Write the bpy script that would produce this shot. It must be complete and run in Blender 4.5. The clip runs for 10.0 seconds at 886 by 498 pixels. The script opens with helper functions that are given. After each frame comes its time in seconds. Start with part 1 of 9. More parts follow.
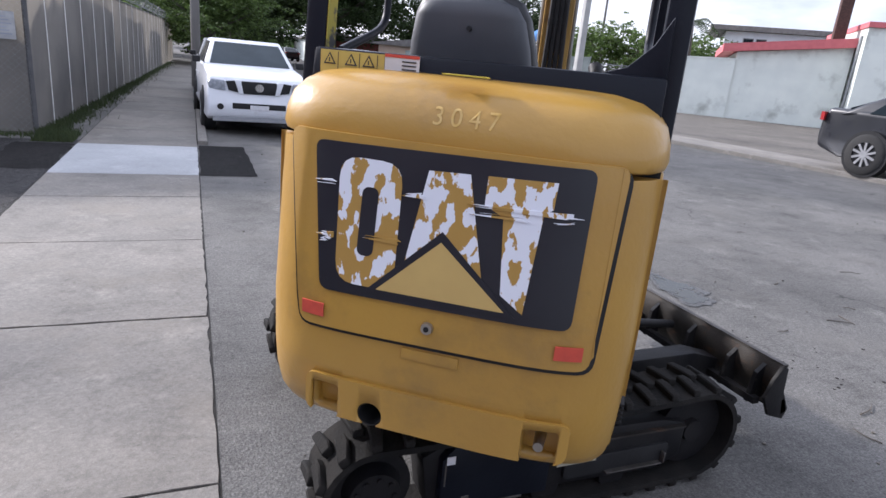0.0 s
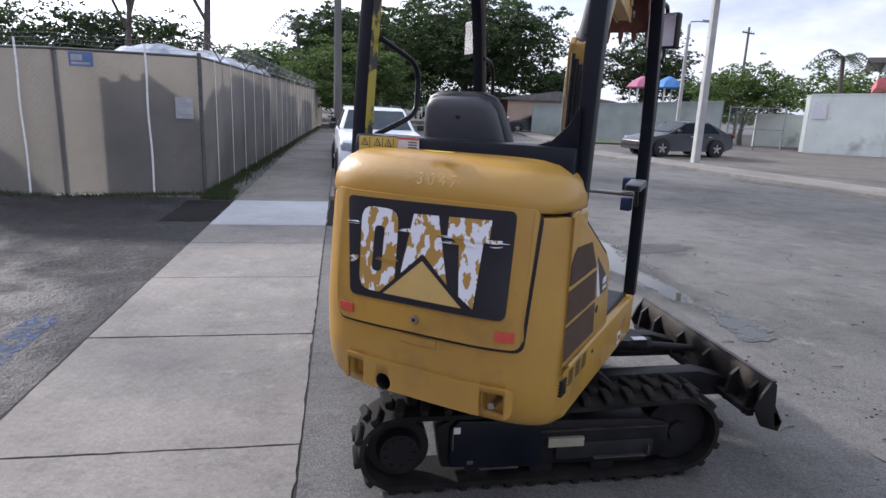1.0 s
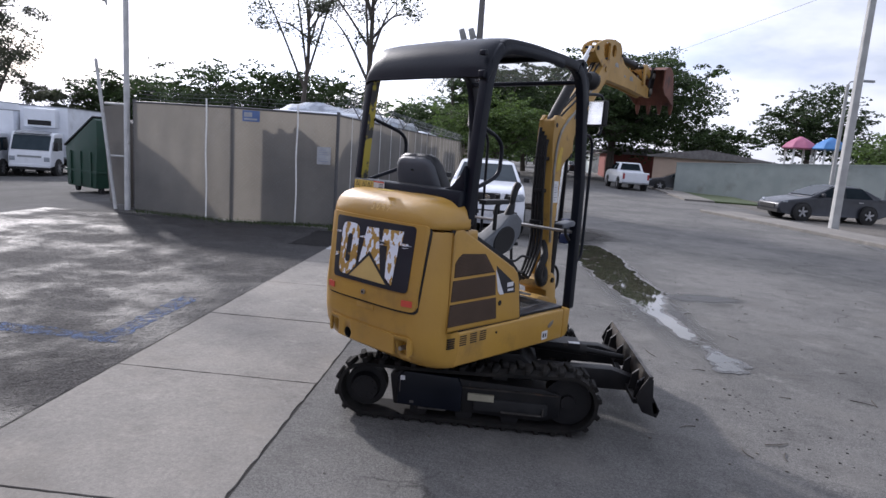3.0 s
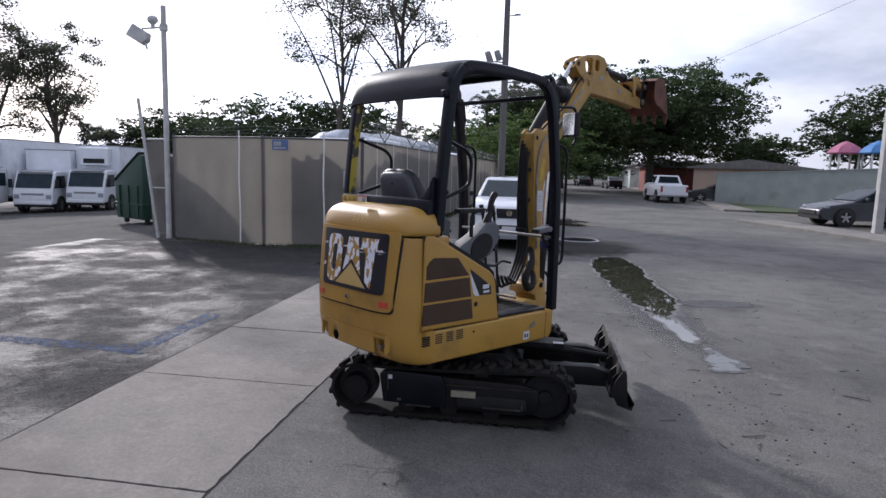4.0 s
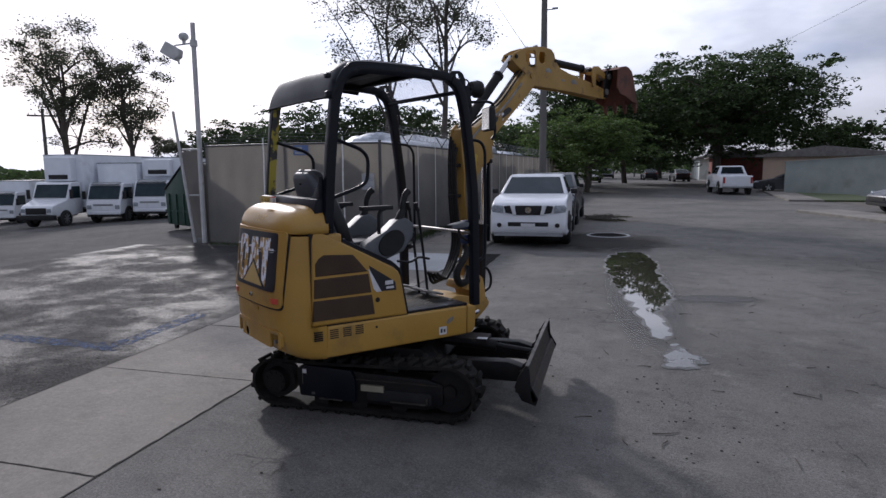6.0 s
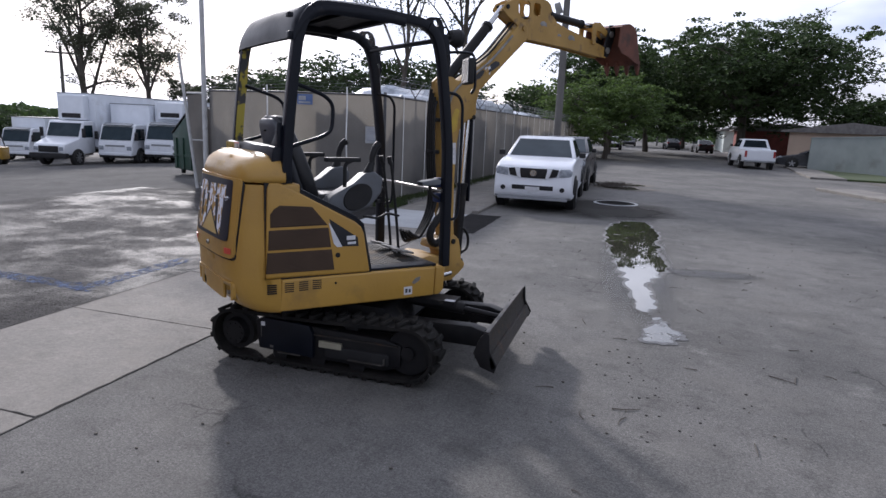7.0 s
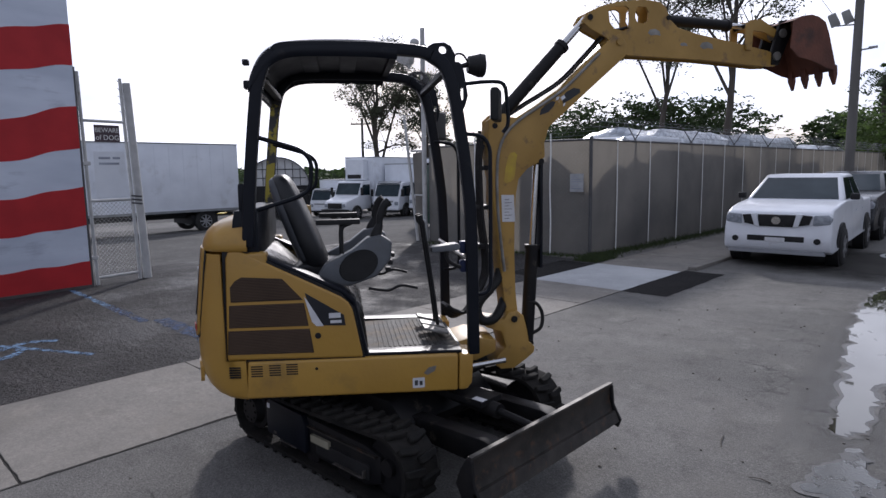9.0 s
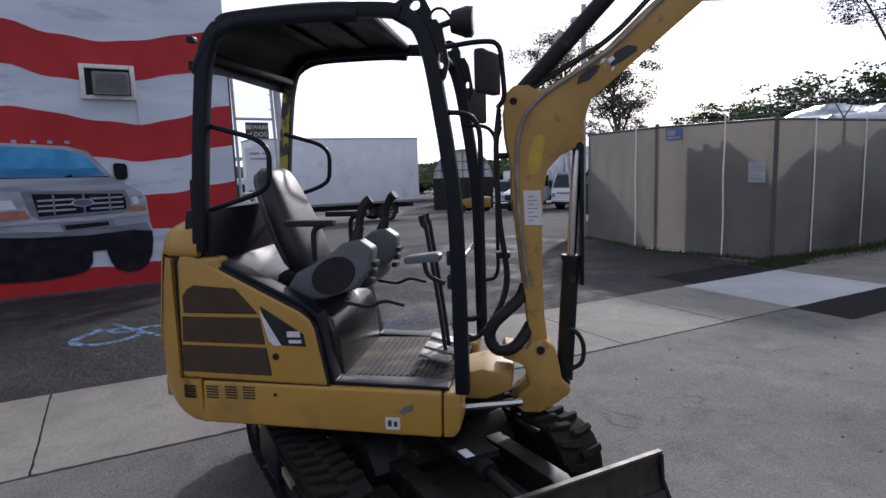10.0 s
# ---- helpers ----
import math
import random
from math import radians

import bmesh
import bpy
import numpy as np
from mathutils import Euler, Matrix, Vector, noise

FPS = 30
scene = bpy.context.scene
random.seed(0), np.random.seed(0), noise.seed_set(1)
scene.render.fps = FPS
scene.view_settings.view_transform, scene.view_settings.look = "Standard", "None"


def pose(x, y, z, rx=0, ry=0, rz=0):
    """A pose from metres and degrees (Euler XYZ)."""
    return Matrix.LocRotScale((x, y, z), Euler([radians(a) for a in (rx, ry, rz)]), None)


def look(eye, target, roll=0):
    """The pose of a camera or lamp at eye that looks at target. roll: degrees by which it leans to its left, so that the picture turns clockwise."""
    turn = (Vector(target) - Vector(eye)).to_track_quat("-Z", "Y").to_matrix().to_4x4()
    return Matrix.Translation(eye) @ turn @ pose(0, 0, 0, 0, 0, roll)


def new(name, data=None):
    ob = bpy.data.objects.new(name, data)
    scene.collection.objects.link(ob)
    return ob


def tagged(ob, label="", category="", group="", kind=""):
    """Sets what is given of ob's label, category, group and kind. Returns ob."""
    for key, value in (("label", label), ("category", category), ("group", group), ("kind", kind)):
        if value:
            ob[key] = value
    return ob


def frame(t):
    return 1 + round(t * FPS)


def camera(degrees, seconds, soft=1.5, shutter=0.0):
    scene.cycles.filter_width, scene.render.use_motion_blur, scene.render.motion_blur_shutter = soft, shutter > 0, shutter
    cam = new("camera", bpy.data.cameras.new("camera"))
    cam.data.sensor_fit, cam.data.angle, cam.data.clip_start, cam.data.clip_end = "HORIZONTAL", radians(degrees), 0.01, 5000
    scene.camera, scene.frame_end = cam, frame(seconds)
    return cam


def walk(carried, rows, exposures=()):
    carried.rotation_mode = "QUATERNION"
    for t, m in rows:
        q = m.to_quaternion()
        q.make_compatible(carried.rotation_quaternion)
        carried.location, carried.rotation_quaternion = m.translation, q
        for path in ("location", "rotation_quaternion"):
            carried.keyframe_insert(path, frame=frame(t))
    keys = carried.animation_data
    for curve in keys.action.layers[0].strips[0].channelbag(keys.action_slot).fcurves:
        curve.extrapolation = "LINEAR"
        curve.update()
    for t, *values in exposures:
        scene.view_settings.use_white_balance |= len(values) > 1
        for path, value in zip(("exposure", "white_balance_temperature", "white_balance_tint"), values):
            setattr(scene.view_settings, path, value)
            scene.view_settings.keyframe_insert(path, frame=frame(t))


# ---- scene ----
cam = camera(71.6, 10.0)
PATH = [
    (0, (0.245, 0.078, 1.547), (0.991, 1.84, 0.964), 5.5),
    (0.5, (0.353, -0.35, 1.597), (0.873, 1.531, 1.161), 2.8),
    (1, (0.501, -0.753, 1.683), (0.83, 1.166, 1.228), 2.3),
    (1.5, (0.761, -1.112, 1.714), (0.851, 0.835, 1.263), 3.1),
    (2, (0.99, -1.541, 1.729), (1.087, 0.418, 1.34), 2.6),
    (2.5, (1.233, -1.89, 1.78), (1.266, 0.075, 1.41), 3.4),
    (3, (1.508, -2.151, 1.783), (1.352, -0.183, 1.462), 4.0),
    (3.2, (1.6, -2.245, 1.788), (1.406, -0.273, 1.513), 3.4),
    (4.3, (2.187, -2.422, 1.739), (1.804, -0.474, 1.497), 0.5),
    (4.5, (2.347, -2.389, 1.744), (1.917, -0.448, 1.527), -0.1),
    (5, (2.676, -2.287, 1.724), (2.286, -0.334, 1.541), 0.5),
    (5.5, (2.945, -2.198, 1.739), (2.498, -0.255, 1.588), 0.9),
    (5.7, (3.018, -2.232, 1.742), (2.511, -0.305, 1.568), -0.9),
    (6.8, (3.368, -2.075, 1.728), (2.764, -0.219, 1.293), 1.6),
    (7, (3.405, -1.969, 1.716), (2.834, -0.093, 1.325), 2.4),
    (7.5, (3.56, -1.657, 1.729), (2.844, 0.172, 1.353), 0.4),
    (8, (3.922, -1.335, 1.765), (2.863, 0.334, 1.465), 0.6),
    (8.5, (4.19, -0.871, 1.742), (3.04, 0.741, 1.459), 2.0),
    (9, (4.371, -0.314, 1.751), (3.011, 1.131, 1.498), -0.9),
    (9.5, (4.462, 0.336, 1.758), (2.84, 1.471, 1.471), -1.8),
    (10, (4.45, 1.0, 1.723), (2.704, 1.938, 1.456), -1.8),
]
LIGHT = [(0, 0.36), (0.5, 0.24), (1, 0.10), (2.5, -0.02), (3.2, -0.20), (4.5, -0.60), (5.2, -0.88), (5.7, -1.00), (6.8, -0.46), (7.5, -0.29), (8.2, -0.47), (9.0, -0.73), (10, -0.59)]
walk(cam, [(t, look(eye, target, roll)) for t, eye, target, roll in PATH], [(t, stops, 5800, 18) for t, stops in LIGHT])
# ---- light ----
world = bpy.data.worlds.new("sky")
scene.world = world
world.use_nodes = True
wn, wl = world.node_tree.nodes, world.node_tree.links
wn.clear()
SUN_AZ, SUN_EL = -40.0, 26.0            # degrees: from north (+y) towards west, and above the horizon
sky = wn.new("ShaderNodeTexSky")
sky.sky_type, sky.sun_disc = "NISHITA", False
sky.sun_elevation, sky.sun_rotation = radians(SUN_EL), radians(SUN_AZ)
sky.air_density, sky.dust_density = 1.0, 2.5
coord = wn.new("ShaderNodeTexCoord")
stretch = wn.new("ShaderNodeMapping")
stretch.inputs["Scale"].default_value = (1.0, 1.0, 2.6)
cloud = wn.new("ShaderNodeTexNoise")
cloud.inputs["Scale"].default_value, cloud.inputs["Detail"].default_value, cloud.inputs["Roughness"].default_value = 2.3, 7.0, 0.56
ramp = wn.new("ShaderNodeValToRGB")
ramp.color_ramp.elements[0].position, ramp.color_ramp.elements[1].position = 0.34, 0.60
ramp.color_ramp.elements[0].color, ramp.color_ramp.elements[1].color = (0.32, 0.32, 0.32, 1), (1, 1, 1, 1)
cloudtone = wn.new("ShaderNodeTexNoise")
cloudtone.inputs["Scale"].default_value, cloudtone.inputs["Detail"].default_value = 3.4, 6.0
toneramp = wn.new("ShaderNodeValToRGB")
toneramp.color_ramp.elements[0].position, toneramp.color_ramp.elements[1].position = 0.36, 0.55
toneramp.color_ramp.elements[0].color, toneramp.color_ramp.elements[1].color = (7.9, 8.6, 9.8, 1), (12.3, 12.4, 12.5, 1)
blend = wn.new("ShaderNodeMix")
blend.data_type = "RGBA"
skyout = wn.new("ShaderNodeBackground")
skyout.inputs["Strength"].default_value = 0.10
wout = wn.new("ShaderNodeOutputWorld")
wl.new(coord.outputs["Generated"], stretch.inputs["Vector"])
wl.new(stretch.outputs["Vector"], cloud.inputs["Vector"])
wl.new(stretch.outputs["Vector"], cloudtone.inputs["Vector"])
wl.new(cloud.outputs["Fac"], ramp.inputs["Fac"])
wl.new(cloudtone.outputs["Fac"], toneramp.inputs["Fac"])
wl.new(ramp.outputs["Color"], blend.inputs["Factor"])
wl.new(sky.outputs["Color"], blend.inputs["A"])
# thin overcast is brightest round the veiled sun
sunward = wn.new("ShaderNodeVectorMath")
sunward.operation = "DOT_PRODUCT"
sunward.inputs[1].default_value = (math.sin(radians(SUN_AZ)) * math.cos(radians(SUN_EL)), math.cos(radians(SUN_AZ)) * math.cos(radians(SUN_EL)), math.sin(radians(SUN_EL)))
veil = wn.new("ShaderNodeMapRange")
veil.interpolation_type = "SMOOTHERSTEP"
veil.inputs["From Min"].default_value, veil.inputs["From Max"].default_value = 0.35, 1.0
veil.inputs["To Min"].default_value, veil.inputs["To Max"].default_value = 1.0, 2.2
glow = wn.new("ShaderNodeVectorMath")
glow.operation = "SCALE"
wl.new(coord.outputs["Generated"], sunward.inputs[0])
wl.new(sunward.outputs["Value"], veil.inputs["Value"])
wl.new(toneramp.outputs["Color"], glow.inputs[0])
wl.new(veil.outputs["Result"], glow.inputs["Scale"])
wl.new(glow.outputs["Vector"], blend.inputs["B"])
wl.new(blend.outputs["Result"], skyout.inputs["Color"])
wl.new(skyout.outputs["Background"], wout.inputs["Surface"])

sun = new("sun", bpy.data.lights.new("sun", "SUN"))
sun.data.energy, sun.data.angle, sun.data.color = 4.7, radians(3.5), (1.0, 0.93, 0.80)
toward = Vector((math.sin(radians(SUN_AZ)) * math.cos(radians(SUN_EL)), math.cos(radians(SUN_AZ)) * math.cos(radians(SUN_EL)), math.sin(radians(SUN_EL))))
sun.matrix_world = look(toward * 60, (0, 0, 0))


# ---- materials ----
def surf(name, c1, c2=None, scale=6.0, rough=0.6, metal=0.0, bump=0.0, fine=60.0, spread=(0.35, 0.65), rough2=None, dirt=None, dirt_scale=1.5, dirt_at=(0.55, 0.72),
         vary=0.0, alpha=1.0, coat=0.0, trans=0.0, stretched=(1, 1, 1), specular=0.5):
    """A painted, stone or metal surface: two tones mixed by a coarse noise, grain by a fine one, dirt with a shape of its own."""
    m = bpy.data.materials.new(name)
    m.use_nodes = True
    n, l = m.node_tree.nodes, m.node_tree.links
    b = n["Principled BSDF"]
    b.inputs["Metallic"].default_value = metal
    b.inputs["Specular IOR Level"].default_value = specular
    b.inputs["Coat Weight"].default_value = coat
    b.inputs["Transmission Weight"].default_value = trans
    b.inputs["Alpha"].default_value = alpha
    c2 = c2 or tuple(v * 0.85 for v in c1)
    tc = n.new("ShaderNodeTexCoord")
    mp = n.new("ShaderNodeMapping")
    mp.inputs["Scale"].default_value = stretched
    l.new(tc.outputs["Object"], mp.inputs["Vector"])
    coarse = n.new("ShaderNodeTexNoise")
    coarse.inputs["Scale"].default_value, coarse.inputs["Detail"].default_value = scale, 6
    l.new(mp.outputs["Vector"], coarse.inputs["Vector"])
    r = n.new("ShaderNodeValToRGB")
    r.color_ramp.elements[0].position, r.color_ramp.elements[1].position = spread
    r.color_ramp.elements[0].color, r.color_ramp.elements[1].color = (*c1, 1), (*c2, 1)
    l.new(coarse.outputs["Fac"], r.inputs["Fac"])
    colour = r.outputs["Color"]
    grain = n.new("ShaderNodeTexNoise")
    grain.inputs["Scale"].default_value, grain.inputs["Detail"].default_value = fine, 3
    l.new(mp.outputs["Vector"], grain.inputs["Vector"])
    if dirt:
        spot = n.new("ShaderNodeTexNoise")
        spot.inputs["Scale"].default_value, spot.inputs["Detail"].default_value, spot.inputs["Roughness"].default_value = dirt_scale, 8, 0.62
        l.new(mp.outputs["Vector"], spot.inputs["Vector"])
        dr = n.new("ShaderNodeValToRGB")
        dr.color_ramp.elements[0].position, dr.color_ramp.elements[1].position = dirt_at
        l.new(spot.outputs["Fac"], dr.inputs["Fac"])
        mx = n.new("ShaderNodeMix")
        mx.data_type = "RGBA"
        l.new(dr.outputs["Color"], mx.inputs["Factor"])
        l.new(colour, mx.inputs["A"])
        mx.inputs["B"].default_value = (*dirt, 1)
        colour = mx.outputs["Result"]
    if vary:
        info = n.new("ShaderNodeObjectInfo")
        mr = n.new("ShaderNodeMapRange")
        mr.inputs["To Min"].default_value, mr.inputs["To Max"].default_value = 1 - vary, 1 + vary
        l.new(info.outputs["Random"], mr.inputs["Value"])
        hs = n.new("ShaderNodeHueSaturation")
        l.new(mr.outputs["Result"], hs.inputs["Value"])
        l.new(colour, hs.inputs["Color"])
        colour = hs.outputs["Color"]
    l.new(colour, b.inputs["Base Color"])
    rr = n.new("ShaderNodeMapRange")
    rr.inputs["From Min"].default_value, rr.inputs["From Max"].default_value = 0.3, 0.7
    rr.inputs["To Min"].default_value, rr.inputs["To Max"].default_value = rough, rough2 if rough2 is not None else min(1, rough + 0.12)
    l.new(coarse.outputs["Fac"], rr.inputs["Value"])
    l.new(rr.outputs["Result"], b.inputs["Roughness"])
    if bump:
        bp = n.new("ShaderNodeBump")
        bp.inputs["Strength"].default_value, bp.inputs["Distance"].default_value = 1.0, bump
        l.new(grain.outputs["Fac"], bp.inputs["Height"])
        l.new(bp.outputs["Normal"], b.inputs["Normal"])
    return m


def ground_mat(name, a, b_, c, wet=0.0, grain=0.006, stone=170.0, rough=0.85, cracks=0.0, heave=0.0, speck=0.38, mid=0.24, pit=0.63, tint=None, grit=0.25, stain=0.8, gloss=0.22, coarse=0.0):
    """Worn asphalt or concrete: large stains, mid patches, stone grain, damp areas that are smoother and darker."""
    m = bpy.data.materials.new(name)
    m.use_nodes = True
    n, l = m.node_tree.nodes, m.node_tree.links
    p = n["Principled BSDF"]
    tc = n.new("ShaderNodeTexCoord")

    def noise_(scale, detail=6, roughness=0.6):
        t = n.new("ShaderNodeTexNoise")
        t.inputs["Scale"].default_value, t.inputs["Detail"].default_value, t.inputs["Roughness"].default_value = scale, detail, roughness
        l.new(tc.outputs["Object"], t.inputs["Vector"])
        return t.outputs["Fac"]

    def ramp_(fac, lo, hi, c0=(0, 0, 0), c1=(1, 1, 1)):
        r = n.new("ShaderNodeValToRGB")
        r.color_ramp.elements[0].position, r.color_ramp.elements[1].position = lo, hi
        r.color_ramp.elements[0].color, r.color_ramp.elements[1].color = (*c0, 1), (*c1, 1)
        l.new(fac, r.inputs["Fac"])
        return r.outputs["Color"]

    def mix_(fac, x, y, mode="MIX"):
        k = n.new("ShaderNodeMix")
        k.data_type, k.blend_type = "RGBA", mode
        if isinstance(fac, float):
            k.inputs["Factor"].default_value = fac
        else:
            l.new(fac, k.inputs["Factor"])
        for s, v in (("A", x), ("B", y)):
            if isinstance(v, tuple):
                k.inputs[s].default_value = (*v, 1)
            else:
                l.new(v, k.inputs[s])
        return k.outputs["Result"]

    col = mix_(ramp_(noise_(0.45, 8, 0.65), 0.38, 0.62), a, b_)
    col = mix_(ramp_(noise_(2.3, 8, 0.7), 0.55, 0.75), col, c)
    col = mix_(1.0, col, ramp_(noise_(stone, 2), 0.3, 0.7, (1 - speck,) * 3, (1 + speck,) * 3), "MULTIPLY")
    col = mix_(1.0, col, ramp_(noise_(26.0, 5, 0.75), 0.32, 0.68, (1 - mid,) * 3, (1 + mid,) * 3), "MULTIPLY")
    col = mix_(1.0, col, ramp_(noise_(58.0, 2, 0.5), 0.36, 0.64, (1 - grit,) * 3, (1 + grit,) * 3), "MULTIPLY")
    col = mix_(ramp_(noise_(3.2, 7, 0.75), 0.50, 0.70, (0, 0, 0), (0.85, 0.85, 0.85)), col, mix_(1.0, col, (stain,) * 3, "MULTIPLY"))
    if tint:
        col = mix_(ramp_(noise_(1.1, 6, 0.7), 0.5, 0.72, (0, 0, 0), (0.6, 0.6, 0.6)), col, tint)
    col = mix_(ramp_(noise_(75.0, 3, 0.6), 0.66, 0.74), col, c)
    # cracks with a wandering course, broken up by a second noise
    bend = n.new("ShaderNodeTexNoise")
    bend.inputs["Scale"].default_value, bend.inputs["Detail"].default_value = 3.0, 5
    l.new(tc.outputs["Object"], bend.inputs["Vector"])
    mixv = n.new("ShaderNodeMix")
    mixv.data_type, mixv.inputs["Factor"].default_value = "VECTOR", 0.22
    l.new(tc.outputs["Object"], mixv.inputs["A"])
    l.new(bend.outputs["Color"], mixv.inputs["B"])
    vor = n.new("ShaderNodeTexVoronoi")
    vor.feature, vor.inputs["Scale"].default_value = "DISTANCE_TO_EDGE", 0.85
    l.new(mixv.outputs["Result"], vor.inputs["Vector"])
    crack = mix_(1.0, ramp_(vor.outputs["Distance"], 0.0, 0.008, (1, 1, 1), (0, 0, 0)), ramp_(noise_(0.9, 4), 0.52, 0.62), "MULTIPLY")
    if cracks:
        col = mix_(crack, col, mix_(1.0, col, (1 - cracks, 1 - cracks, 1 - cracks), "MULTIPLY"))
    # darker pitted spots
    col = mix_(ramp_(noise_(44.0, 4, 0.7), pit, pit + 0.07, (0, 0, 0), (0.75, 0.75, 0.75)), col, mix_(1.0, col, (0.5, 0.49, 0.48), "MULTIPLY"))
    damp = ramp_(noise_(0.8, 7, 0.68), 0.60 - 0.22 * wet, 0.72 - 0.18 * wet) if wet else None
    if wet:
        col = mix_(damp, col, mix_(1.0, col, (0.5, 0.5, 0.52), "MULTIPLY"))
        rr = n.new("ShaderNodeMapRange")
        rr.inputs["To Min"].default_value, rr.inputs["To Max"].default_value = rough, 0.52
        l.new(damp, rr.inputs["Value"])
        l.new(rr.outputs["Result"], p.inputs["Roughness"])
    else:
        p.inputs["Roughness"].default_value = rough
    p.inputs["Specular IOR Level"].default_value = gloss
    if wet:
        sp = n.new("ShaderNodeMapRange")
        sp.inputs["To Min"].default_value, sp.inputs["To Max"].default_value = 0.10, 0.22
        l.new(damp, sp.inputs["Value"])
        l.new(sp.outputs["Result"], p.inputs["Specular IOR Level"])
    l.new(col, p.inputs["Base Color"])
    bp = n.new("ShaderNodeBump")
    bp.inputs["Distance"].default_value = grain
    l.new(noise_(stone * 0.7, 3), bp.inputs["Height"])
    if heave:
        wide = n.new("ShaderNodeBump")
        wide.inputs["Distance"].default_value = heave
        l.new(noise_(9.0, 6, 0.65), wide.inputs["Height"])
        l.new(wide.outputs["Normal"], bp.inputs["Normal"])
        if coarse:
            lumps = n.new("ShaderNodeBump")
            lumps.inputs["Distance"].default_value = coarse
            l.new(noise_(21.0, 4, 0.7), lumps.inputs["Height"])
            l.new(lumps.outputs["Normal"], wide.inputs["Normal"])
    l.new(bp.outputs["Normal"], p.inputs["Normal"])
    return m


def clear_mat(name, tint, rough=0.02, shown=0.25):
    m = bpy.data.materials.new(name)
    m.use_nodes = True
    b = m.node_tree.nodes["Principled BSDF"]
    b.inputs["Base Color"].default_value, b.inputs["Roughness"].default_value = (*tint, 1), rough
    b.inputs["Alpha"].default_value = shown
    b.inputs["Specular IOR Level"].default_value = 0.6
    return m


ASPHALT = ground_mat("worn_asphalt", (0.152, 0.147, 0.139), (0.094, 0.092, 0.088), (0.190, 0.184, 0.173), stone=120.0, cracks=0.55, heave=0.004, mid=0.16, speck=0.34, grit=0.16, stain=0.58, tint=(0.148, 0.140, 0.128))
YARD = ground_mat("damp_patched_asphalt", (0.068, 0.066, 0.066), (0.050, 0.048, 0.048), (0.118, 0.115, 0.111), wet=0.74, grain=0.014, stone=100.0, cracks=0.6, heave=0.045, mid=0.46, speck=0.34, grit=0.32, stain=0.55, coarse=0.03)
YARDDRY = ground_mat("worn_yard_asphalt", (0.088, 0.086, 0.084), (0.060, 0.058, 0.057), (0.13, 0.127, 0.123), grain=0.01, stone=110.0, rough=0.95, cracks=0.5, heave=0.03, speck=0.25, grit=0.2)
CONCRETE = ground_mat("sidewalk_concrete", (0.232, 0.216, 0.194), (0.155, 0.147, 0.135), (0.275, 0.258, 0.232), stone=200.0, grain=0.0012, heave=0.0012, speck=0.14, mid=0.12, pit=0.66, tint=(0.212, 0.190, 0.160), grit=0.08, stain=0.70)
NEWCONC = ground_mat("fresh_concrete", (0.42, 0.43, 0.44), (0.34, 0.35, 0.36), (0.46, 0.46, 0.47), stone=240.0, grain=0.001, speck=0.08, mid=0.06, pit=0.72, grit=0.05, stain=0.9)
TAR = ground_mat("fresh_asphalt", (0.020, 0.0195, 0.0195), (0.027, 0.026, 0.026), (0.016, 0.0155, 0.0155), rough=1.0, gloss=0.08)
DIRT = ground_mat("dusty_gravel", (0.15, 0.138, 0.12), (0.11, 0.10, 0.088), (0.19, 0.178, 0.16), stone=90.0, grain=0.012)
DAMP = surf("damp_asphalt", (0.042, 0.040, 0.037), (0.062, 0.059, 0.055), 3.0, 0.32, bump=0.003, fine=150)


def fading(m, scale, lo=0.08, hi=0.30, top=0.7):
    """A stain that thins out to its ragged edge: object coordinates run from -1 to 1 across it."""
    n, l = m.node_tree.nodes, m.node_tree.links
    tc = n.new("ShaderNodeTexCoord")
    gr = n.new("ShaderNodeTexGradient")
    gr.gradient_type = "SPHERICAL"
    l.new(tc.outputs["Object"], gr.inputs["Vector"])
    nz = n.new("ShaderNodeTexNoise")
    nz.inputs["Scale"].default_value, nz.inputs["Detail"].default_value = scale, 6
    l.new(tc.outputs["Object"], nz.inputs["Vector"])
    mu = n.new("ShaderNodeMath")
    mu.operation = "MULTIPLY"
    l.new(gr.outputs["Fac"], mu.inputs[0])
    l.new(nz.outputs["Fac"], mu.inputs[1])
    rp = n.new("ShaderNodeMapRange")
    rp.inputs["From Min"].default_value, rp.inputs["From Max"].default_value, rp.inputs["To Max"].default_value = lo, hi, top
    l.new(mu.outputs["Value"], rp.inputs["Value"])
    l.new(rp.outputs["Result"], n["Principled BSDF"].inputs["Alpha"])
    return m



def ragged(m, lo=0.35):
    """Shallow water broken by grit that stands out of it."""
    n, l = m.node_tree.nodes, m.node_tree.links
    geo = n.new("ShaderNodeNewGeometry")
    nz = n.new("ShaderNodeTexNoise")
    nz.inputs["Scale"].default_value, nz.inputs["Detail"].default_value, nz.inputs["Roughness"].default_value = 3.2, 9, 0.7
    l.new(geo.outputs["Position"], nz.inputs["Vector"])
    rp = n.new("ShaderNodeMapRange")
    rp.inputs["From Min"].default_value, rp.inputs["From Max"].default_value = lo, lo + 0.05
    l.new(nz.outputs["Fac"], rp.inputs["Value"])
    l.new(rp.outputs["Result"], n["Principled BSDF"].inputs["Alpha"])
    return m


